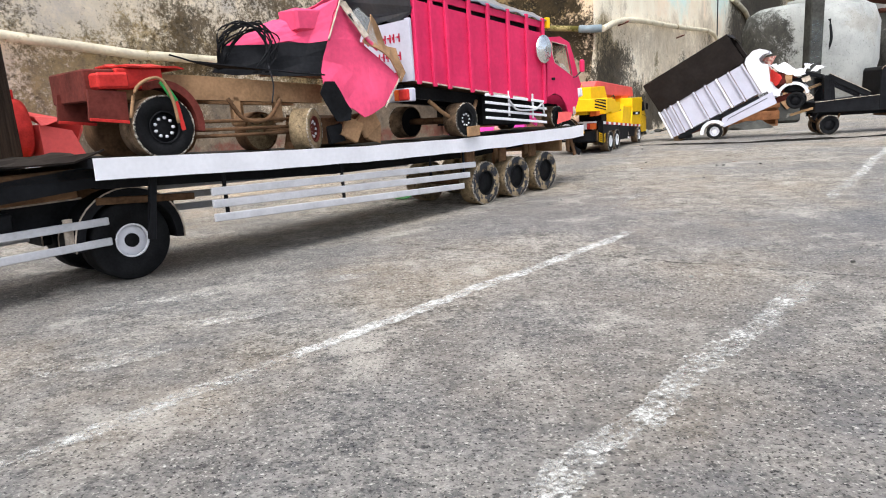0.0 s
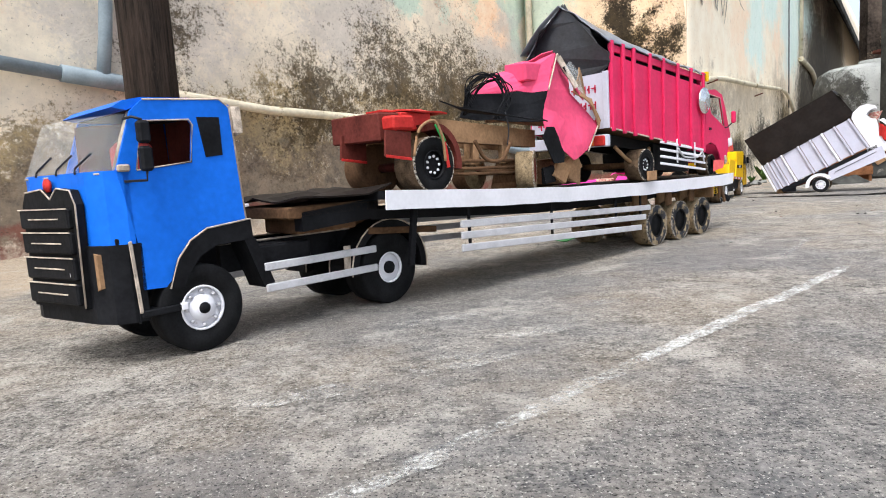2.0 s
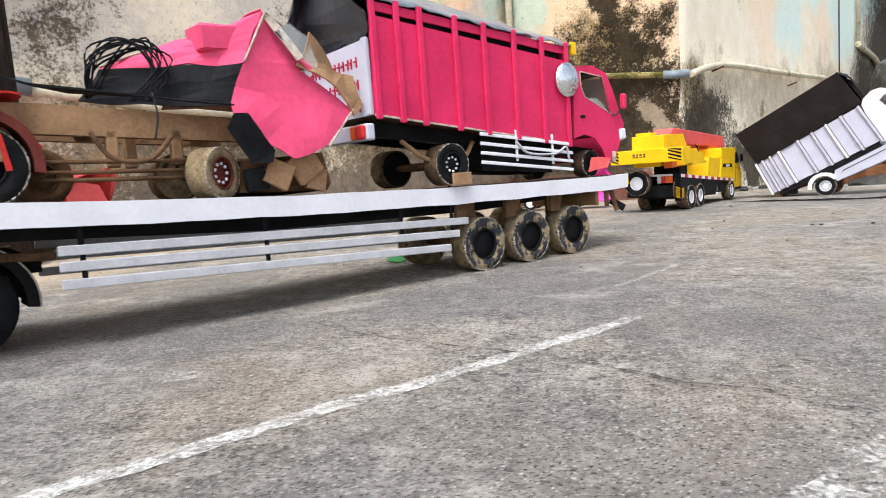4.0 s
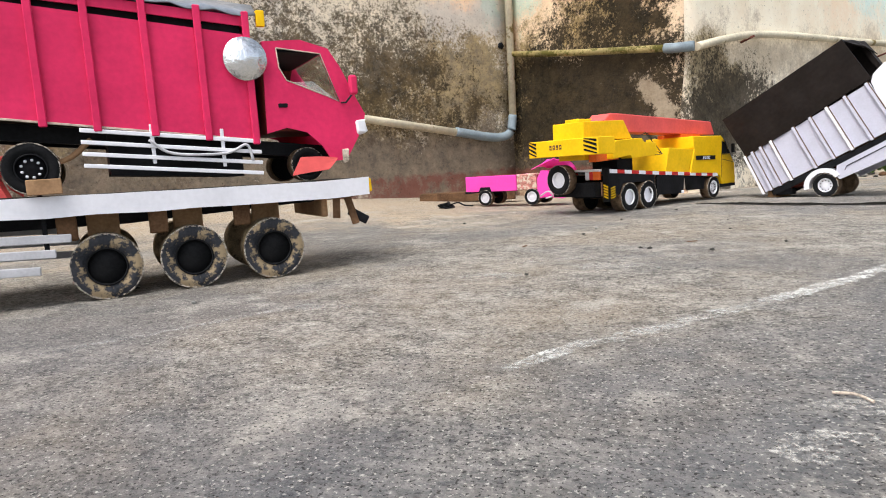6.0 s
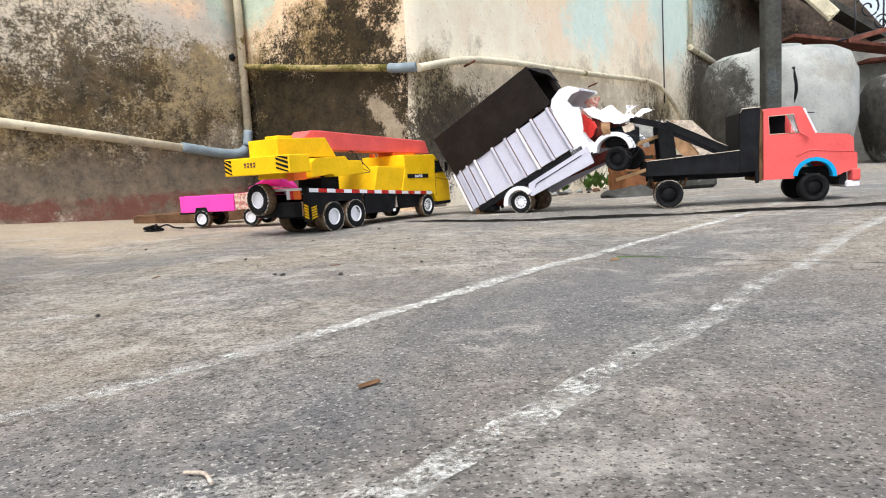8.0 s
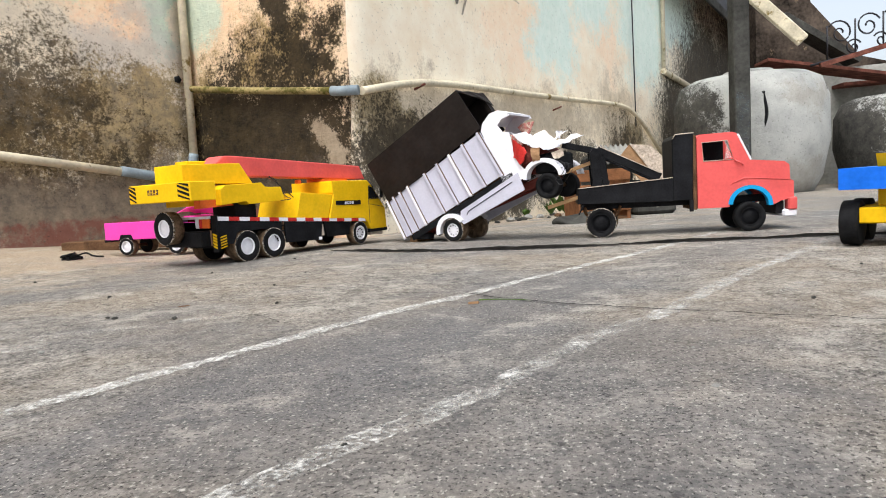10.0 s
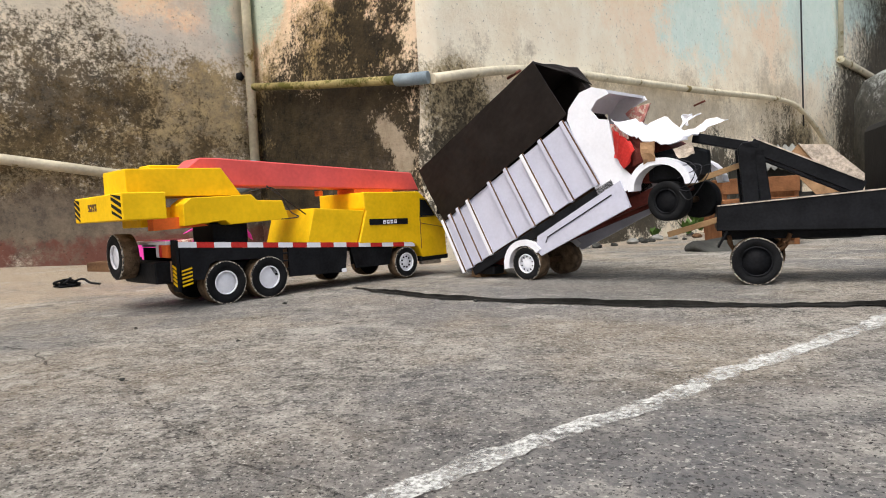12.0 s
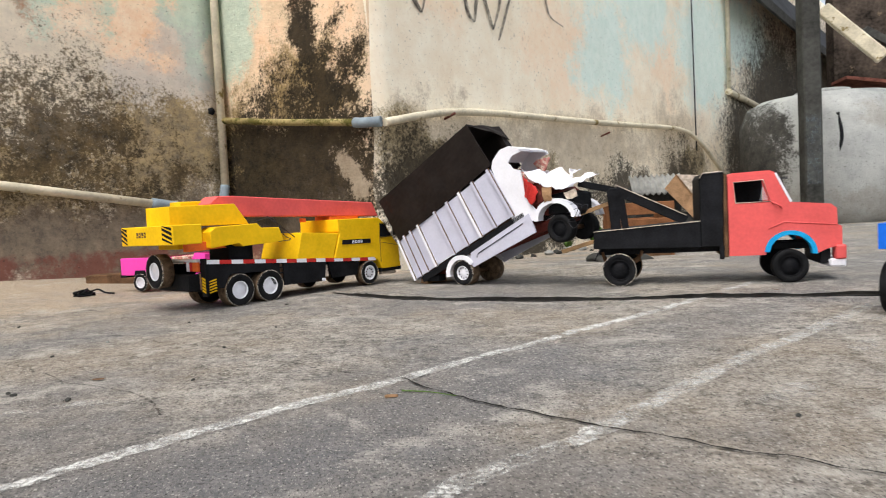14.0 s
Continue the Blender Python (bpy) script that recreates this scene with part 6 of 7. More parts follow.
for x, r in ((0.0, 0.048), (0.108, 0.048)):
    wheel(cr, x, -0.004, r, r, 0.046, TYRE, TREAD, WHITE, 0.54)
    wheel(cr, x, CW + 0.004, r, r, 0.046, TYRE, TREAD, WHITE, 0.54, far=True)
    part("axle", tube([(x, 0.03, r), (x, CW - 0.03, r)], 0.007, 8), DCARD, cr)
wheel(cr, 0.54, -0.002, 0.042, 0.042, 0.036, TYRE, TREAD, WHITE, 0.6, "dots")
wheel(cr, 0.54, CW + 0.002, 0.042, 0.042, 0.036, TYRE, TREAD, WHITE, 0.6, "dots", True)
part("axle", tube([(0.54, 0.03, 0.042), (0.54, CW - 0.03, 0.042)], 0.007, 8), DCARD, cr)
wheel(cr, 0.4, CW + 0.002, 0.036, 0.036, 0.036, TYRE, TREAD, BLACK, 0.6, far=True)
part("engine_cover", plate([(0.222, dk_z(0.22)), (0.248, 0.204), (0.405, 0.192), (0.375, 0.108)], 0.002, CW - 0.002, bev=0.0015), YELLOW, cr)
cb = part("cab", plate([(0.378, 0.106), (0.408, 0.192), (0.402, 0.198), (0.402, 0.24), (0.6, 0.238), (0.63, 0.215), (0.672, 0.16), (0.7, 0.128), (0.704, 0.05), (0.605, 0.05), (0.59, 0.08), (0.565, 0.095)], -0.002, CW + 0.002, bev=0.002), YELLOW, cr)
part("side_window", plate([(0.602, 0.168), (0.606, 0.214), (0.626, 0.212), (0.66, 0.168)], -0.0035, -0.0015), BLACK, cb, "dark side window")
part("window_frame", tube([(x, -0.0035, z) for x, z in ((0.6, 0.166), (0.604, 0.217), (0.627, 0.215), (0.663, 0.166), (0.6, 0.166))], 0.0016, 5), BLACK, cb)
part("windscreen", beam((0.634, CW / 2, 0.212), (0.668, CW / 2, 0.166), CW - 0.03, 0.004, 0), BLACK, cb)
part("door_line", beam((0.6, -0.003, 0.148), (0.69, -0.003, 0.132), 0.0012, 0.0016, 0), DCARD, cb)
part("door_line", beam((0.6, -0.003, 0.166), (0.6, -0.003, 0.075), 0.0012, 0.0016, 0), DCARD, cb)
part("bumper", box(0.6, 0.71, 0.0, CW, 0.038, 0.052, 0.002), BLACK, cb)
part("mirror", box(0.662, 0.672, -0.02, -0.008, 0.17, 0.205, 0.002), BLACK, cb)
nm = part("name_plate", plate([(0.416, 0.152), (0.416, 0.168), (0.552, 0.164), (0.552, 0.148)], -0.004, -0.0015), BLACK, cb, "black plate with white marks")
for k in range(4):
    x = 0.462 + 0.013 * k
    part("mark", box(x, x + 0.009, -0.0048, -0.0036, 0.1525, 0.1625, 0), WHITE, nm)
    part("mark_gap", box(x + 0.0025, x + 0.0065, -0.0052, -0.0046, 0.155 + 0.002 * (k % 2), 0.158 + 0.002 * (k % 2), 0), BLACK, nm)
part("torn_underside", box(0.615, 0.69, 0.01, 0.03, 0.026, 0.04, 0.002, 0.003), EDGE, cr)
# superstructure
part("turntable", box(0.0, 0.085, 0.04, 0.15, 0.13, 0.182, 0.003), BLACK, cr)
ss = part("counterweight", box(-0.225, -0.14, -0.055, 0.235, 0.196, 0.25, 0.002), YELLOW, cr)
for s0, s1 in ((-0.05, 0.0), (0.2, 0.232)):
    for k in range(4):
        z0 = 0.199 + 0.0135 * k
        part("hazard_stripe", plate([(s0, z0 - 0.004 if k else z0), (s1, min(z0 + 0.012, 0.248)), (s1, min(z0 + 0.018, 0.249)), (s0, z0 + 0.004)], -0.2262, -0.2245, plane="yz"), BLACK, ss)
for k in range(4):
    y = 0.132 - 0.014 * k
    part("mark", box(-0.2262, -0.2245, y, y + 0.009, 0.219, 0.234, 0), DCARD, ss)
    part("mark_gap", box(-0.2266, -0.226, y + 0.0028, y + 0.0064, 0.222 + 0.003 * (k % 2), 0.226 + 0.003 * (k % 2), 0), YELLOW, ss)
part("machine_house", plate([(-0.185, 0.245), (-0.185, 0.302), (0.024, 0.305), (0.07, 0.242)], 0.03, 0.16, bev=0.0015), YELLOW, cr)
part("lower_house", plate([(-0.085, 0.178), (-0.085, 0.225), (-0.066, 0.238), (0.075, 0.242), (0.09, 0.228), (0.155, 0.226), (0.17, 0.182), (0.02, 0.176), (0.008, 0.186)], -0.005, 0.06, bev=0.0015), YELLOW, cr)
part("lower_house", plate([(-0.15, 0.18), (-0.15, 0.22), (0.12, 0.225), (0.12, 0.18)], 0.06, 0.17, bev=0.0015), YELLOW, cr)
part("brace", plate([(-0.14, 0.172), (-0.14, 0.198), (-0.06, 0.198), (-0.02, 0.176)], 0.02, 0.05), ORANGE, cr)
part("far_house", box(-0.1, 0.0, 0.12, 0.18, 0.28, 0.318, 0.002), YELLOW, cr)
part("boom", plate([(-0.045, 0.306), (-0.012, 0.33), (0.03, 0.33), (0.632, 0.296), (0.66, 0.244), (0.06, 0.266)], 0.058, 0.135, bev=0.0025), CORAL, cr, "coral red boom")
part("boom_rest", box(0.42, 0.56, 0.06, 0.14, 0.238, 0.252, 0.002), ORANGE, cr)
part("hook_block", box(0.31, 0.325, 0.07, 0.09, 0.236, 0.25, 0.002), ORANGE, cr)
part("wire", tube(smooth_path([(0.09, 0.02, 0.25), (0.15, 0.02, 0.255), (0.19, 0.02, 0.2), (0.2, 0.0, 0.185), (0.15, -0.004, 0.182)]), 0.0015, 5), IRON, cr)
part("strap", tube([(0.13, 0.02, 0.262), (0.24, 0.03, 0.19)], 0.0018, 5), IRON, cr)

# ---- white lorry, nose hung on the tow truck ----
S = 1.066
wt = thing("white_lorry", at_angle((0.355, 2.541), -31.8, gz(0.355, 2.541)) @ Matrix.Diagonal((S, S, S, 1)), "wrecked white cardboard lorry with black cover, nose lifted", "toy truck")
WW = 0.165
BL, TL, TR, BR = (-0.19, 0.014), (-0.256, 0.142), (0.132, 0.35), (0.213, 0.214)


def mixp(a, b, t):
    return (a[0] + (b[0] - a[0]) * t, a[1] + (b[1] - a[1]) * t)


for y in (0.0, WW - 0.004):
    sp_ = part("side_panel", plate([BL, TL, TR, BR], y, y + 0.004), LILAC, wt)
    for k, t in enumerate((0.008, 0.075, 0.15, 0.24, 0.43, 0.565, 0.695, 0.83, 0.985)):
        a, b = mixp(BL, BR, t), mixp(TL, TR, t)
        a, b = mixp(a, b, -0.03), mixp(a, b, 1.02)
        yy = -0.005 if y == 0 else WW + 0.005
        part("rib", beam((a[0], yy, a[1]), (b[0], yy, b[1]), 0.009, 0.0095), LILAC if k % 3 else WHITE, sp_)
        if y == 0:
            # dark brown strip: the rib's corrugated edge with its shadow line painted in
            part("rib_edge_shadow", beam((a[0] + 0.0055, yy - 0.003, a[1] + 0.003), (b[0] + 0.0055, yy - 0.003, b[1] + 0.003), 0.003, 0.0022, 0), DCARD, sp_)
    part("lower_rail", beam((BL[0] + 0.03, y + 0.002, BL[1] - 0.0), (BR[0] + 0.03, y + 0.002, BR[1] - 0.004), 0.004, 0.02), BLACK, wt)
part("bed_floor", plate([mixp(BL, TL, 0.02), mixp(BR, TR, 0.02), mixp(BR, TR, 0.06), mixp(BL, TL, 0.06)], 0.004, WW - 0.004), DCARD, wt)
part("tailgate", plate([BL, TL, (TL[0] + 0.005, TL[1]), (BL[0] + 0.005, BL[1])], 0.004, WW - 0.004), LILAC, wt)
part("headboard", plate([BR, TR, (TR[0] - 0.006, TR[1]), (BR[0] - 0.006, BR[1])], 0.004, WW - 0.004), BLACK, wt)
C0_, C1_, C2_, C3_ = (-0.25, 0.142), (-0.336, 0.28), (0.055, 0.492), (0.138, 0.364)
for y in (-0.002, WW - 0.002):
    bm = bmesh.new()
    q = [bm.verts.new((p[0], y, p[1])) for p in (C0_, C1_, C2_, C3_)]
    bm.faces.new(q)
    bmesh.ops.subdivide_edges(bm, edges=bm.edges[:], cuts=9, use_grid_fill=True)
    for v in bm.verts:
        v.co.y += 0.003 * noise.noise(v.co * 16)
    ob = part("cover_side", bm, BROWNBLACK, wt, "black card cover")
    so = ob.modifiers.new("thickness", "SOLIDIFY")
    so.thickness = 0.003
part("cover_roof", plate([C1_, C2_, (C2_[0] + 0.003, C2_[1] - 0.005), (C1_[0] + 0.003, C1_[1] - 0.005)], 0.0, WW - 0.002), BROWNBLACK, wt)
part("cover_back", plate([C0_, C1_, (C1_[0] + 0.005, C1_[1]), (C0_[0] + 0.005, C0_[1])], 0.0, WW - 0.002), BROWNBLACK, wt)
part("front_flap", plate([(0.055, 0.478), (0.08, 0.468), (0.14, 0.38), (0.128, 0.372)], WW - 0.03, WW), BROWNBLACK, wt)
crumple([(0.05, 0.0, 0.494), (0.06, WW, 0.494), (0.1, WW, 0.45), (0.085, 0.09, 0.47)], [(0, 1, 2, 3)], 0.005, "front_lip", BROWNBLACK, wt, 3)
WCAB = [(0.137, 0.352), (0.142, 0.375), (0.17, 0.405), (0.2, 0.412), (0.232, 0.402), (0.238, 0.392), (0.212, 0.384), (0.196, 0.365), (0.212, 0.345), (0.236, 0.34), (0.25, 0.275), (0.268, 0.238), (0.292, 0.215), (0.286, 0.2), (0.216, 0.164)]
for y in (0.0, WW - 0.004):
    part("cab_side", plate(WCAB, y, y + 0.004), WHITE, wt)
part("cab_roof", plate([(0.142, 0.375), (0.17, 0.405), (0.2, 0.412), (0.232, 0.402), (0.231, 0.396), (0.2, 0.406), (0.172, 0.4), (0.147, 0.372)], 0.004, WW - 0.004), WHITE, wt)
part("cab_back", plate([(0.139, 0.352), (0.216, 0.164), (0.222, 0.166), (0.145, 0.354)], 0.004, WW - 0.004), OXBLOOD, wt)
part("seat", plate([(0.19, 0.3), (0.2, 0.34), (0.235, 0.33), (0.25, 0.26), (0.225, 0.24)], 0.02, WW - 0.02), PATTERN, wt, "red patterned seat lining")
part("engine_bay", plate([(0.24, 0.225), (0.25, 0.3), (0.33, 0.29), (0.38, 0.255), (0.38, 0.22), (0.3, 0.205)], 0.03, WW - 0.03), OXBLOOD, wt, "dark red torn engine bay")
part("window_liner", plate([(0.2, 0.365), (0.215, 0.345), (0.24, 0.338), (0.26, 0.38), (0.215, 0.376)], WW - 0.03, WW - 0.025), PATTERN, wt, "patterned cab lining")
part("dark_bay", box(0.31, 0.39, 0.02, WW - 0.03, 0.205, 0.268, 0.006, 0.006), BLACK, wt)
crumple([(0.236, -0.002, 0.332), (0.3, -0.01, 0.306), (0.35, -0.004, 0.28), (0.395, 0.02, 0.286), (0.375, 0.1, 0.31), (0.29, 0.13, 0.335)], [(0, 1, 5), (1, 2, 4, 5), (2, 3, 4)], 0.02, "crushed_bonnet", WHITE, wt, 6, "crushed white bonnet")
crumple([(0.24, -0.002, 0.322), (0.275, -0.008, 0.305), (0.292, -0.006, 0.262), (0.27, 0.0, 0.24), (0.245, 0.0, 0.262)], [(0, 1, 2, 3, 4)], 0.014, "torn_lining", RED, wt, 5, "torn shiny red lining")
crumple([(0.275, 0.01, 0.312), (0.33, 0.0, 0.285), (0.325, 0.01, 0.25), (0.28, 0.01, 0.24)], [(0, 1, 2, 3)], 0.012, "bay_lining", OXBLOOD, wt, 5, "dark red torn card")
crumple([(0.315, -0.006, 0.282), (0.34, -0.008, 0.285), (0.34, 0.0, 0.245), (0.318, 0.0, 0.24)], [(0, 1, 2, 3)], 0.01, "torn_card", CARD, wt, 4, "torn brown cardboard")
for x, z, lean in ((0.385, 0.296, 0.02), (0.405, 0.3, -0.012), (0.418, 0.288, 0.03)):
    crumple([(x, 0.0, z), (x + 0.014, -0.008, z - 0.004), (x + 0.02 + lean, 0.012, z + 0.03), (x - 0.004 + lean, 0.02, z + 0.022)], [(0, 1, 2, 3)], 0.02, "plastic_scrap", WHITE, wt, 6, "torn white plastic scrap", 0.001)
crumple([(0.375, -0.004, 0.272), (0.41, 0.0, 0.275), (0.415, 0.0, 0.25), (0.385, -0.006, 0.248)], [(0, 1, 2, 3)], 0.01, "torn_edge", EDGE, wt, 4, "frayed pale card")
fo = [(0.345 + 0.066 * math.cos(a), 0.195 + 0.058 * math.sin(a)) for a in [math.radians(d) for d in range(5, 200, 15)]]
fi = [(0.345 + 0.053 * math.cos(a), 0.195 + 0.045 * math.sin(a)) for a in [math.radians(d) for d in range(5, 200, 15)]]
for y in (-0.006, WW - 0.024):
    part("front_mudguard", plate(fo + fi[::-1], y, y + 0.03), WHITE, wt)
wheel(wt, 0.357, -0.002, 0.168, 0.039, 0.034, TYRE, TYRE, BLACK, 0.6)
wheel(wt, 0.357, WW + 0.002, 0.168, 0.039, 0.034, TYRE, TYRE, BLACK, 0.6, far=True)
wheel(wt, 0.012, -0.004, 0.039, 0.039, 0.04, TYRE, TREAD, WHITE, 0.56, "holes")
wheel(wt, 0.012, WW + 0.004, 0.039, 0.039, 0.04, TREAD, TREAD, DCARD, 0.56, far=True)
part("axle", tube([(0.012, 0.03, 0.039), (0.012, WW - 0.03, 0.039)], 0.007, 8), DCARD, wt)
part("axle", tube([(0.357, 0.03, 0.168), (0.357, WW - 0.03, 0.168)], 0.007, 8), DCARD, wt)
for y in (-0.003, WW - 0.003):
    part("side_skirt", plate([(0.046, 0.102), (0.26, 0.214), (0.281, 0.16), (0.055, 0.058), (0.042, 0.07)], y, y + 0.006), LILAC, wt)
    ro = [(0.008 + 0.062 * math.cos(a), 0.035 + 0.06 * math.sin(a)) for a in [math.radians(d) for d in range(40, 205, 15)]]
    rI = [(0.008 + 0.046 * math.cos(a), 0.035 + 0.046 * math.sin(a)) for a in [math.radians(d) for d in range(40, 205, 15)]]
    part("rear_mudguard", plate(ro + rI[::-1], y - 0.003, y + 0.03), WHITE, wt)
part("skirt_slot", tube([(0.07, -0.004, 0.088), (0.075, -0.004, 0.1), (0.24, -0.004, 0.186)], 0.0014, 5), BLACK, wt)
for y in (0.045, 0.105):
    part("chassis_rail", beam((-0.19, y, 0.012), (0.36, y, 0.2), 0.014, 0.026), OXBLOOD, wt)
part("rear_lamp_box", box(-0.16, -0.1, 0.01, 0.05, 0.008, 0.03, 0.003), BLACK, wt)
part("dragging_card", plate([(-0.186, 0.0), (-0.15, -0.004), (-0.17, 0.028), (-0.18, 0.03)], 0.02, 0.12), CARD, wt)
for k in (0, 2, 5):
    part("loose_wire", tube(smooth_path([(0.38, 0.0, 0.25 - 0.008 * k), (0.42 + 0.006 * k, -0.01, 0.23), (0.41, -0.01, 0.2 - 0.006 * k), (0.38, 0.0, 0.19)]), 0.0009, 5), IRON, wt)

# ---- tow truck ----
S2 = 0.99
tw = thing("tow_truck", at_angle((0.836, 2.327), -7.6, gz(0.836, 2.327)) @ Matrix.Diagonal((S2, S2, S2, 1)), "black cardboard tow truck with coral cab and blue arches", "toy truck")
TW = 0.18
part("deck", plate([(-0.064, 0.112), (-0.062, 0.162), (0.234, 0.18), (0.234, 0.106)], 0.0, TW, bev=0.001), BLACK, tw)
part("deck_edge", beam((-0.062, -0.001, 0.163), (0.234, -0.001, 0.181), 0.003, 0.0025, 0), EDGE, tw)
part("headboard", plate([(0.234, 0.106), (0.234, 0.3), (0.243, 0.314), (0.3, 0.316), (0.294, 0.106)], 0.0, TW, bev=0.003), BLACK, tw)
part("board_edge", tube([(0.236, -0.001, 0.302), (0.244, -0.001, 0.315), (0.3, -0.001, 0.317)], 0.0018, 5), EDGE, tw)
part("card_layer", box(0.296, 0.308, 0.004, TW - 0.004, 0.075, 0.31, 0.002), DCARD, tw)
part("hanging_strip", box(0.284, 0.296, 0.0, 0.01, 0.07, 0.108, 0.001), BLACK, tw)
TC = [(0.309, 0.078), (0.309, 0.3), (0.316, 0.308), (0.418, 0.31), (0.43, 0.304), (0.468, 0.222), (0.566, 0.212), (0.58, 0.2), (0.582, 0.155), (0.592, 0.15), (0.592, 0.1), (0.555, 0.09), (0.53, 0.078), (0.525, 0.1), (0.51, 0.125), (0.486, 0.138), (0.445, 0.138), (0.42, 0.125), (0.407, 0.1), (0.403, 0.078)]
TWIN = [(0.328, 0.226), (0.324, 0.284), (0.4, 0.287), (0.418, 0.226)]
for y in (0.0, TW - 0.005):
    cs = part("cab_side", plate(TC, y, y + 0.005, [TWIN]), CORAL, tw)
    yy = y if y == 0 else y + 0.005
    part("window_trim", tube([(x, yy, z) for x, z in TWIN + TWIN[:1]], 0.0016, 5), EDGE, cs)
    part("wing_crease", tube([(0.41, yy, 0.15), (0.45, yy, 0.168), (0.58, yy, 0.155)], 0.002, 5), CORAL, cs)
    ao = [(0.465 + 0.066 * math.cos(a), 0.082 + 0.062 * math.sin(a)) for a in [math.radians(d) for d in range(-4, 186, 12)]]
    ai = [(0.465 + 0.053 * math.cos(a), 0.082 + 0.05 * math.sin(a)) for a in [math.radians(d) for d in range(-4, 186, 12)]]
    part("wheel_arch", plate(ao + ai[::-1], y - 0.004 if y == 0 else y, y + 0.02 if y == 0 else y + 0.009), SKYBLUE, tw, "light blue wheel arch")
part("cab_roof", plate([(0.312, 0.304), (0.32, 0.31), (0.418, 0.312), (0.43, 0.306), (0.426, 0.302), (0.416, 0.306), (0.32, 0.304)], 0.005, TW - 0.005), CORAL, tw)
part("cab_back", box(0.309, 0.313, 0.005, TW - 0.005, 0.078, 0.304, 0.001), CORAL, tw)
part("bonnet", plate([(0.466, 0.218), (0.566, 0.212), (0.58, 0.2), (0.582, 0.155), (0.576, 0.155), (0.574, 0.196), (0.562, 0.206), (0.466, 0.212)], 0.005, TW - 0.005), CORAL, tw)
part("nose", plate([(0.576, 0.15), (0.592, 0.15), (0.592, 0.1), (0.58, 0.1)], 0.005, TW - 0.005), CORAL, tw)
part("cab_liner", box(0.314, 0.43, TW - 0.009, TW - 0.006, 0.2, 0.303, 0), BLACK, tw)
part("cab_inside", box(0.316, 0.46, 0.008, TW - 0.008, 0.15, 0.222, 0.002), BLACK, tw)
fw = part("windscreen", beam((0.43, TW / 2, 0.303), (0.466, TW / 2, 0.222), TW - 0.02, 0.001, 0), FILM, tw)
fw.visible_shadow = False
part("screen_pillar", beam((0.431, 0.003, 0.304), (0.469, 0.003, 0.222), 0.008, 0.006), WHITE, tw)
part("roof_stick", tube([(0.43, 0.01, 0.29), (0.46, -0.01, 0.287)], 0.0018, 5), IRON, tw)
part("mirror_arm", tube(smooth_path([(0.42, -0.002, 0.225), (0.436, -0.008, 0.215), (0.445, -0.002, 0.208)]), 0.0025, 6), CORAL, tw)
part("quarter_frame", plate([(0.392, 0.23), (0.398, 0.272), (0.412, 0.232)], 0.0005, 0.0025), FILM, tw)
bp_ = part("front_bumper", box(0.56, 0.6, -0.004, TW + 0.004, 0.04, 0.062, 0.004), WHITE, tw, "white and grey front bumper")
part("bumper_corner", box(0.574, 0.6, -0.008, 0.03, 0.062, 0.1, 0.003), CORAL, tw)
part("bumper_gap", box(0.54, 0.566, 0.01, TW - 0.01, 0.05, 0.09, 0.002), BLACK, tw)
part("number_panel", box(0.6, 0.603, 0.06, 0.12, 0.042, 0.06, 0.001), GREYBAR, bp_)
wheel(tw, 0.008, -0.004, 0.048, 0.048, 0.038, TYRE, TREAD, BLACK, 0.62)
wheel(tw, 0.03, TW + 0.004, 0.048, 0.048, 0.038, TYRE, TREAD, BLACK, 0.62, far=True)
wheel(tw, 0.464, -0.002, 0.046, 0.046, 0.034, TYRE, TYRE, BLACK, 0.6)
wheel(tw, 0.464, TW + 0.002, 0.046, 0.046, 0.034, TYRE, TYRE, BLACK, 0.6, far=True)
for x in (0.01, 0.464):
    part("axle", tube([(x, 0.03, 0.047), (x, TW - 0.03, 0.047)], 0.007, 8), DCARD, tw)
for y in (0.045, 0.12):
    part("chassis_rail", box(-0.05, 0.56, y, y + 0.014, 0.09, 0.11, 0.001), BLACK, tw)
    part("spring", tube(smooth_path([(-0.04, y, 0.1), (-0.03, y, 0.07), (0.01, y, 0.058), (0.06, y, 0.07), (0.075, y, 0.1)]), 0.005, 6), DCARD, tw)
part("mudflap", beam((-0.045, 0.01, 0.11), (-0.062, 0.01, 0.078), 0.03, 0.004), BLACK, tw)
for y in (0.02, 0.12):
    part("post", plate([(-0.012, 0.166), (-0.02, 0.278), (-0.012, 0.288), (0.004, 0.288), (0.012, 0.28), (0.018, 0.168)], y, y + 0.02, bev=0.001), BLACK, tw)
    part("rear_post", beam((0.03, y + 0.01, 0.168), (0.018, y + 0.01, 0.272), 0.018, 0.02), BLACK, tw)
    part("boom_arm", beam((0.2, y + 0.01, 0.184), (0.005, y + 0.01, 0.284), 0.018, 0.028), BLACK, tw)
    part("arm_edge", beam((0.2, y - 0.0, 0.199), (0.005, y - 0.0, 0.299), 0.0016, 0.0025, 0), EDGE, tw)
part("boom_tip", beam((0.0, 0.08, 0.284), (-0.105, 0.08, 0.312), 0.03, 0.02), BLACK, tw)
part("boom_head", box(-0.012, 0.02, 0.02, 0.14, 0.276, 0.29, 0.002), BLACK, tw)
part("tow_strut", beam((-0.04, 0.02, 0.14), (-0.16, 0.05, 0.105), 0.01, 0.012), WOOD, tw, "raw wooden tow strut")
part("tow_strut", beam((0.0, 0.1, 0.25), (-0.16, 0.07, 0.2), 0.009, 0.012), WOOD, tw, "raw wooden tow strut")

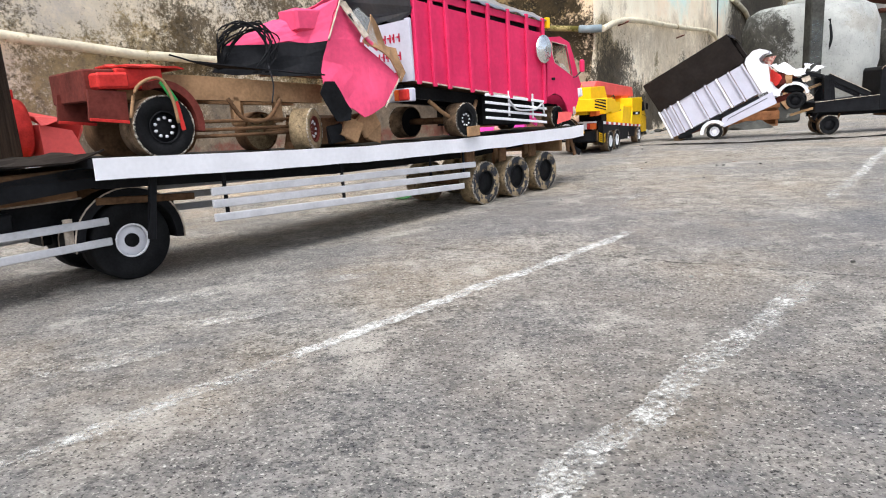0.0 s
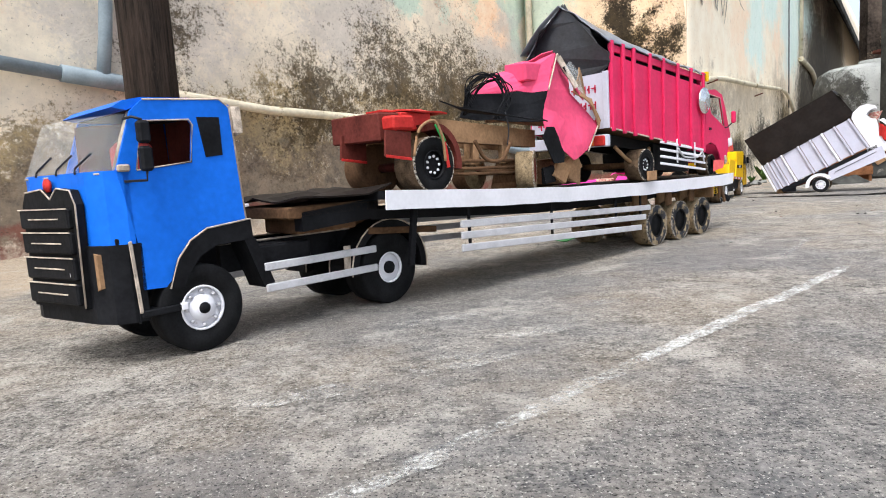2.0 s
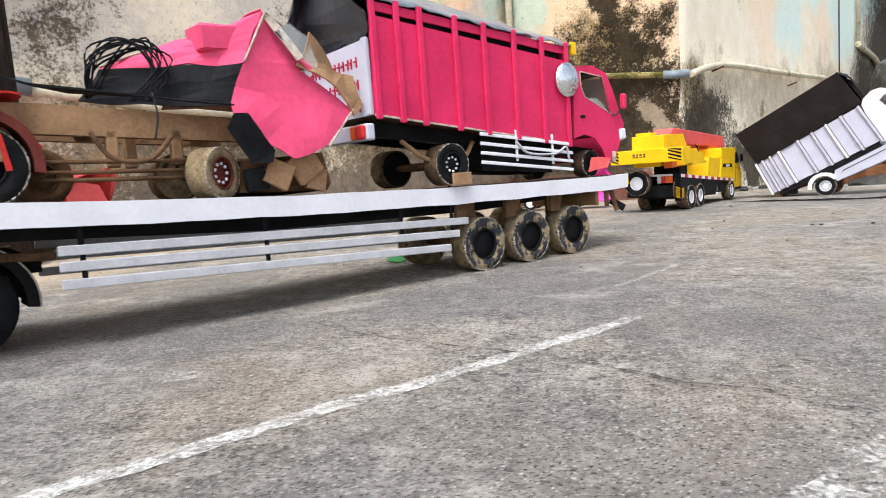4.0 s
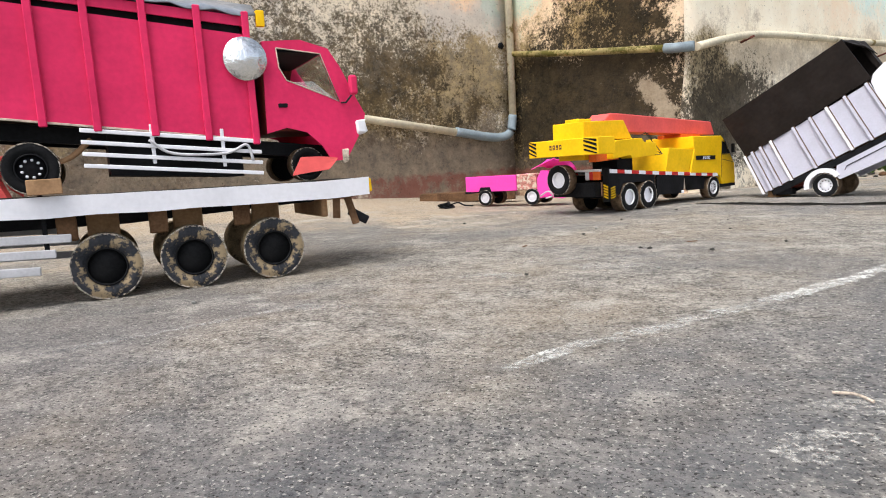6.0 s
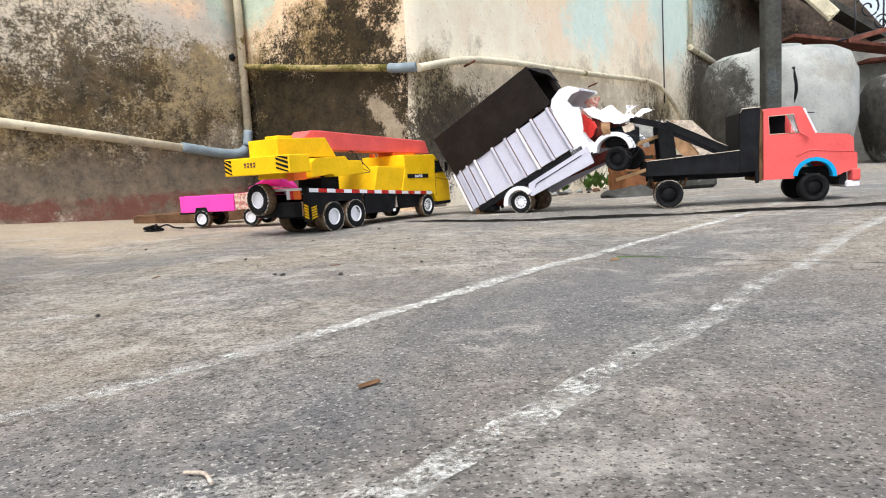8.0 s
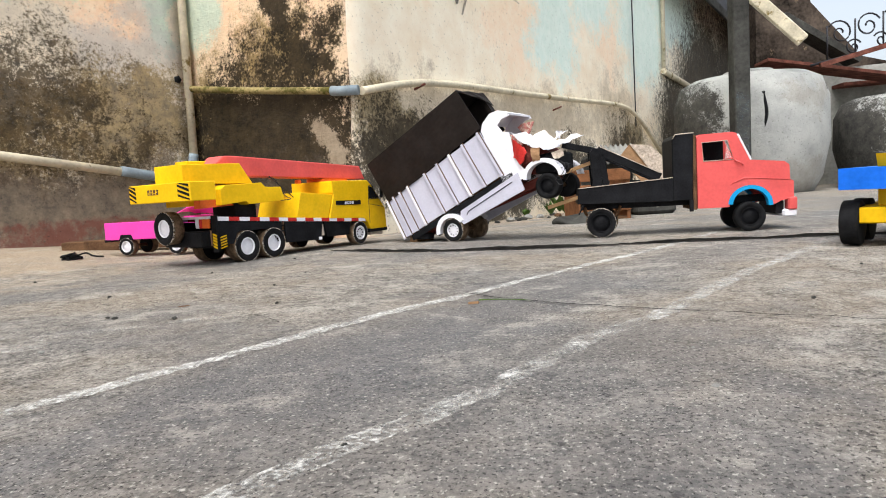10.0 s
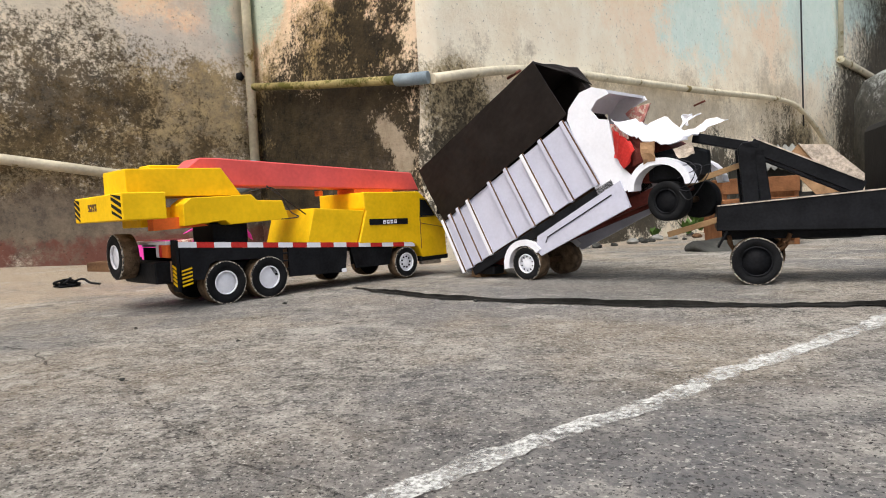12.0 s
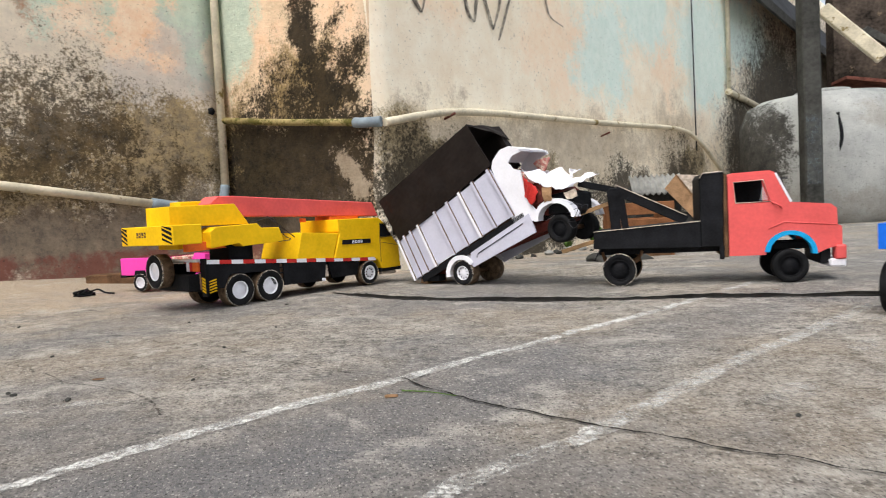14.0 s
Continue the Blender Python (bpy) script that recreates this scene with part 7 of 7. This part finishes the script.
# ---- small pink truck behind the crane ----
pc = thing("pink_pickup", at_angle((-1.024, 2.776), -13.9, gz(-1.0, 2.776)) @ Matrix.Diagonal((1.25, 1.25, 1.25, 1)), "small hot-pink cardboard pickup with crushed cab", "toy truck")
part("bed", box(0.0, 0.205, 0.0, 0.11, 0.05, 0.105, 0.002), HOTPINK, pc)
part("bed_hollow", box(0.006, 0.2, 0.006, 0.104, 0.1, 0.1062, 0), OXBLOOD, pc)
part("arch", plate([(0.055, 0.049), (0.062, 0.066), (0.1, 0.066), (0.107, 0.049)], -0.002, 0.001), BLACK, pc)
part("patterned_side", box(0.205, 0.28, 0.004, 0.106, 0.052, 0.105, 0.002), PATTERN, pc, "patterned fabric side panel")
part("bumper", box(-0.004, 0.02, 0.0, 0.11, 0.044, 0.052, 0.001), BLACK, pc)
part("cab", plate([(0.285, 0.02), (0.285, 0.09), (0.3, 0.115), (0.34, 0.11), (0.33, 0.03)], 0.0, 0.11), HOTPINK, pc)
crumple([(0.28, -0.004, 0.125), (0.35, -0.004, 0.15), (0.38, 0.05, 0.15), (0.39, 0.1, 0.105), (0.3, 0.1, 0.12)], [(0, 1, 2, 3, 4)], 0.018, "crushed_roof", HOTPINK, pc, 4, "crushed pink roof")
crumple([(0.31, -0.005, 0.03), (0.38, -0.01, 0.02), (0.4, 0.06, 0.03), (0.34, 0.06, 0.06)], [(0, 1, 2, 3)], 0.012, "crushed_nose", HOTPINK, pc, 3)
for x, y, far in ((0.08, -0.002, False), (0.08, 0.112, True), (0.265, -0.004, False), (0.265, 0.114, True)):
    wheel(pc, x, y, 0.028, 0.028, 0.024, TYRE, TREAD, WHITE, 0.62, far=far)
part("axle", tube([(0.08, 0.02, 0.028), (0.08, 0.09, 0.028)], 0.005, 8), DCARD, pc)
part("wire_scrap", tube(smooth_path([(0.3, -0.01, 0.03), (0.33, -0.015, 0.045), (0.345, -0.01, 0.03), (0.32, -0.012, 0.022)]), 0.003, 6), GREYBAR, pc)

# ---- red and white tanker beyond the timber post ----
tk = thing("tanker_truck", at_angle((-2.80, 1.32), 48.5, 0.0) @ Matrix.Diagonal((1.4, 1.4, 1.4, 1)), "red and white cardboard tanker with crushed cab", "toy truck")
part("tank", lathe([(0, 0), (0.06, 0.0), (0.082, 0.012), (0.085, 0.03), (0.085, 0.09), (0.0, 0.09)], 28), WHITE, tk, "white tank end").matrix_basis = pose(0.0, 0.08, 0.19, 0, 0, -90)
part("red_tank", lathe([(0, 0.09), (0.086, 0.09), (0.086, 0.22), (0.08, 0.235), (0, 0.235)], 28), RED, tk, "red tank shell").matrix_basis = pose(0.0, 0.08, 0.19, 0, 0, -90)
part("walkway", box(0.02, 0.22, 0.05, 0.11, 0.27, 0.295, 0.002), RED, tk)
part("yellow_strip", box(0.01, 0.23, 0.0, 0.16, 0.1, 0.112, 0.002), YELLOW, tk)
part("mark", box(-0.002, 0.0, 0.06, 0.1, 0.19, 0.2, 0), GREYBAR, tk)
part("chassis", box(-0.02, 0.42, 0.03, 0.13, 0.07, 0.1, 0.002), WHITE, tk)
part("side_box", box(0.06, 0.22, -0.004, 0.03, 0.04, 0.095, 0.002), WHITE, tk)
crumple([(0.25, 0.0, 0.2), (0.36, -0.01, 0.22), (0.4, 0.08, 0.19), (0.38, 0.15, 0.12), (0.25, 0.15, 0.24)], [(0, 1, 2, 3, 4)], 0.02, "crushed_cab", CORAL, tk, 4, "crushed coral cab roof")
part("cab_side", plate([(0.25, 0.05), (0.25, 0.2), (0.33, 0.18), (0.36, 0.1), (0.36, 0.05)], 0.0, 0.15), CORAL, tk)
for x in (0.03, 0.105, 0.3):
    wheel(tk, x, -0.004, 0.045, 0.045, 0.036, TYRE, TREAD, GREYBAR, 0.6)
    wheel(tk, x, 0.164, 0.045, 0.045, 0.036, TYRE, TREAD, GREYBAR, 0.6, far=True)

# ---- blue and yellow crane at the edge of the yard ----
bc = thing("loader_crane", at_angle((1.385, 1.6), 48.0, gz(1.385, 1.6)), "blue and yellow cardboard loader crane on black wheels", "toy crane")
for y, far in ((0.0, False), (0.17, True)):
    wheel(bc, 0.0, y, 0.05, 0.05, 0.036, TYRE, TYRE, BLACK, 0.5, "hub", far)
    wheel(bc, 0.11, y, 0.05, 0.05, 0.036, TYRE, TYRE, BLACK, 0.5, "hub", far)
part("chassis", box(-0.03, 0.5, 0.02, 0.15, 0.05, 0.085, 0.003), YELLOW, bc)
part("fender", plate([(-0.02, 0.05), (0.0, 0.105), (0.05, 0.115), (0.07, 0.05), (0.05, 0.05), (0.04, 0.098), (0.01, 0.095)], 0.02, 0.03), YELLOW, bc)
part("body", plate([(-0.05, 0.125), (-0.05, 0.172), (0.5, 0.172), (0.5, 0.125), (0.1, 0.125), (0.085, 0.14), (0.06, 0.14), (0.045, 0.125), (0.02, 0.125), (0.01, 0.138), (-0.01, 0.138), (-0.02, 0.125)], 0.0, 0.17), BLUE, bc)
part("stand", box(0.03, 0.09, 0.06, 0.11, 0.085, 0.13, 0.002), YELLOW, bc)
part("jib", beam((-0.11, 0.05, 0.212), (0.35, 0.06, 0.2), 0.012, 0.01), YELLOW, bc)
part("arm", beam((-0.02, 0.06, 0.25), (0.12, 0.06, 0.262), 0.02, 0.026), BLACK, bc)
part("arm_head", box(0.06, 0.3, 0.04, 0.09, 0.235, 0.275, 0.003), YELLOW, bc)
part("arm_link", beam((-0.02, 0.06, 0.26), (-0.012, 0.06, 0.2), 0.012, 0.012), YELLOW, bc)
part("cradle", plate([(-0.05, 0.2), (-0.03, 0.172), (0.1, 0.172), (0.1, 0.195), (0.06, 0.185), (0.0, 0.19)], 0.03, 0.1), YELLOW, bc)
part("stay", tube([(-0.14, 0.05, 0.17), (-0.03, 0.06, 0.25)], 0.0015, 5), IRON, bc)
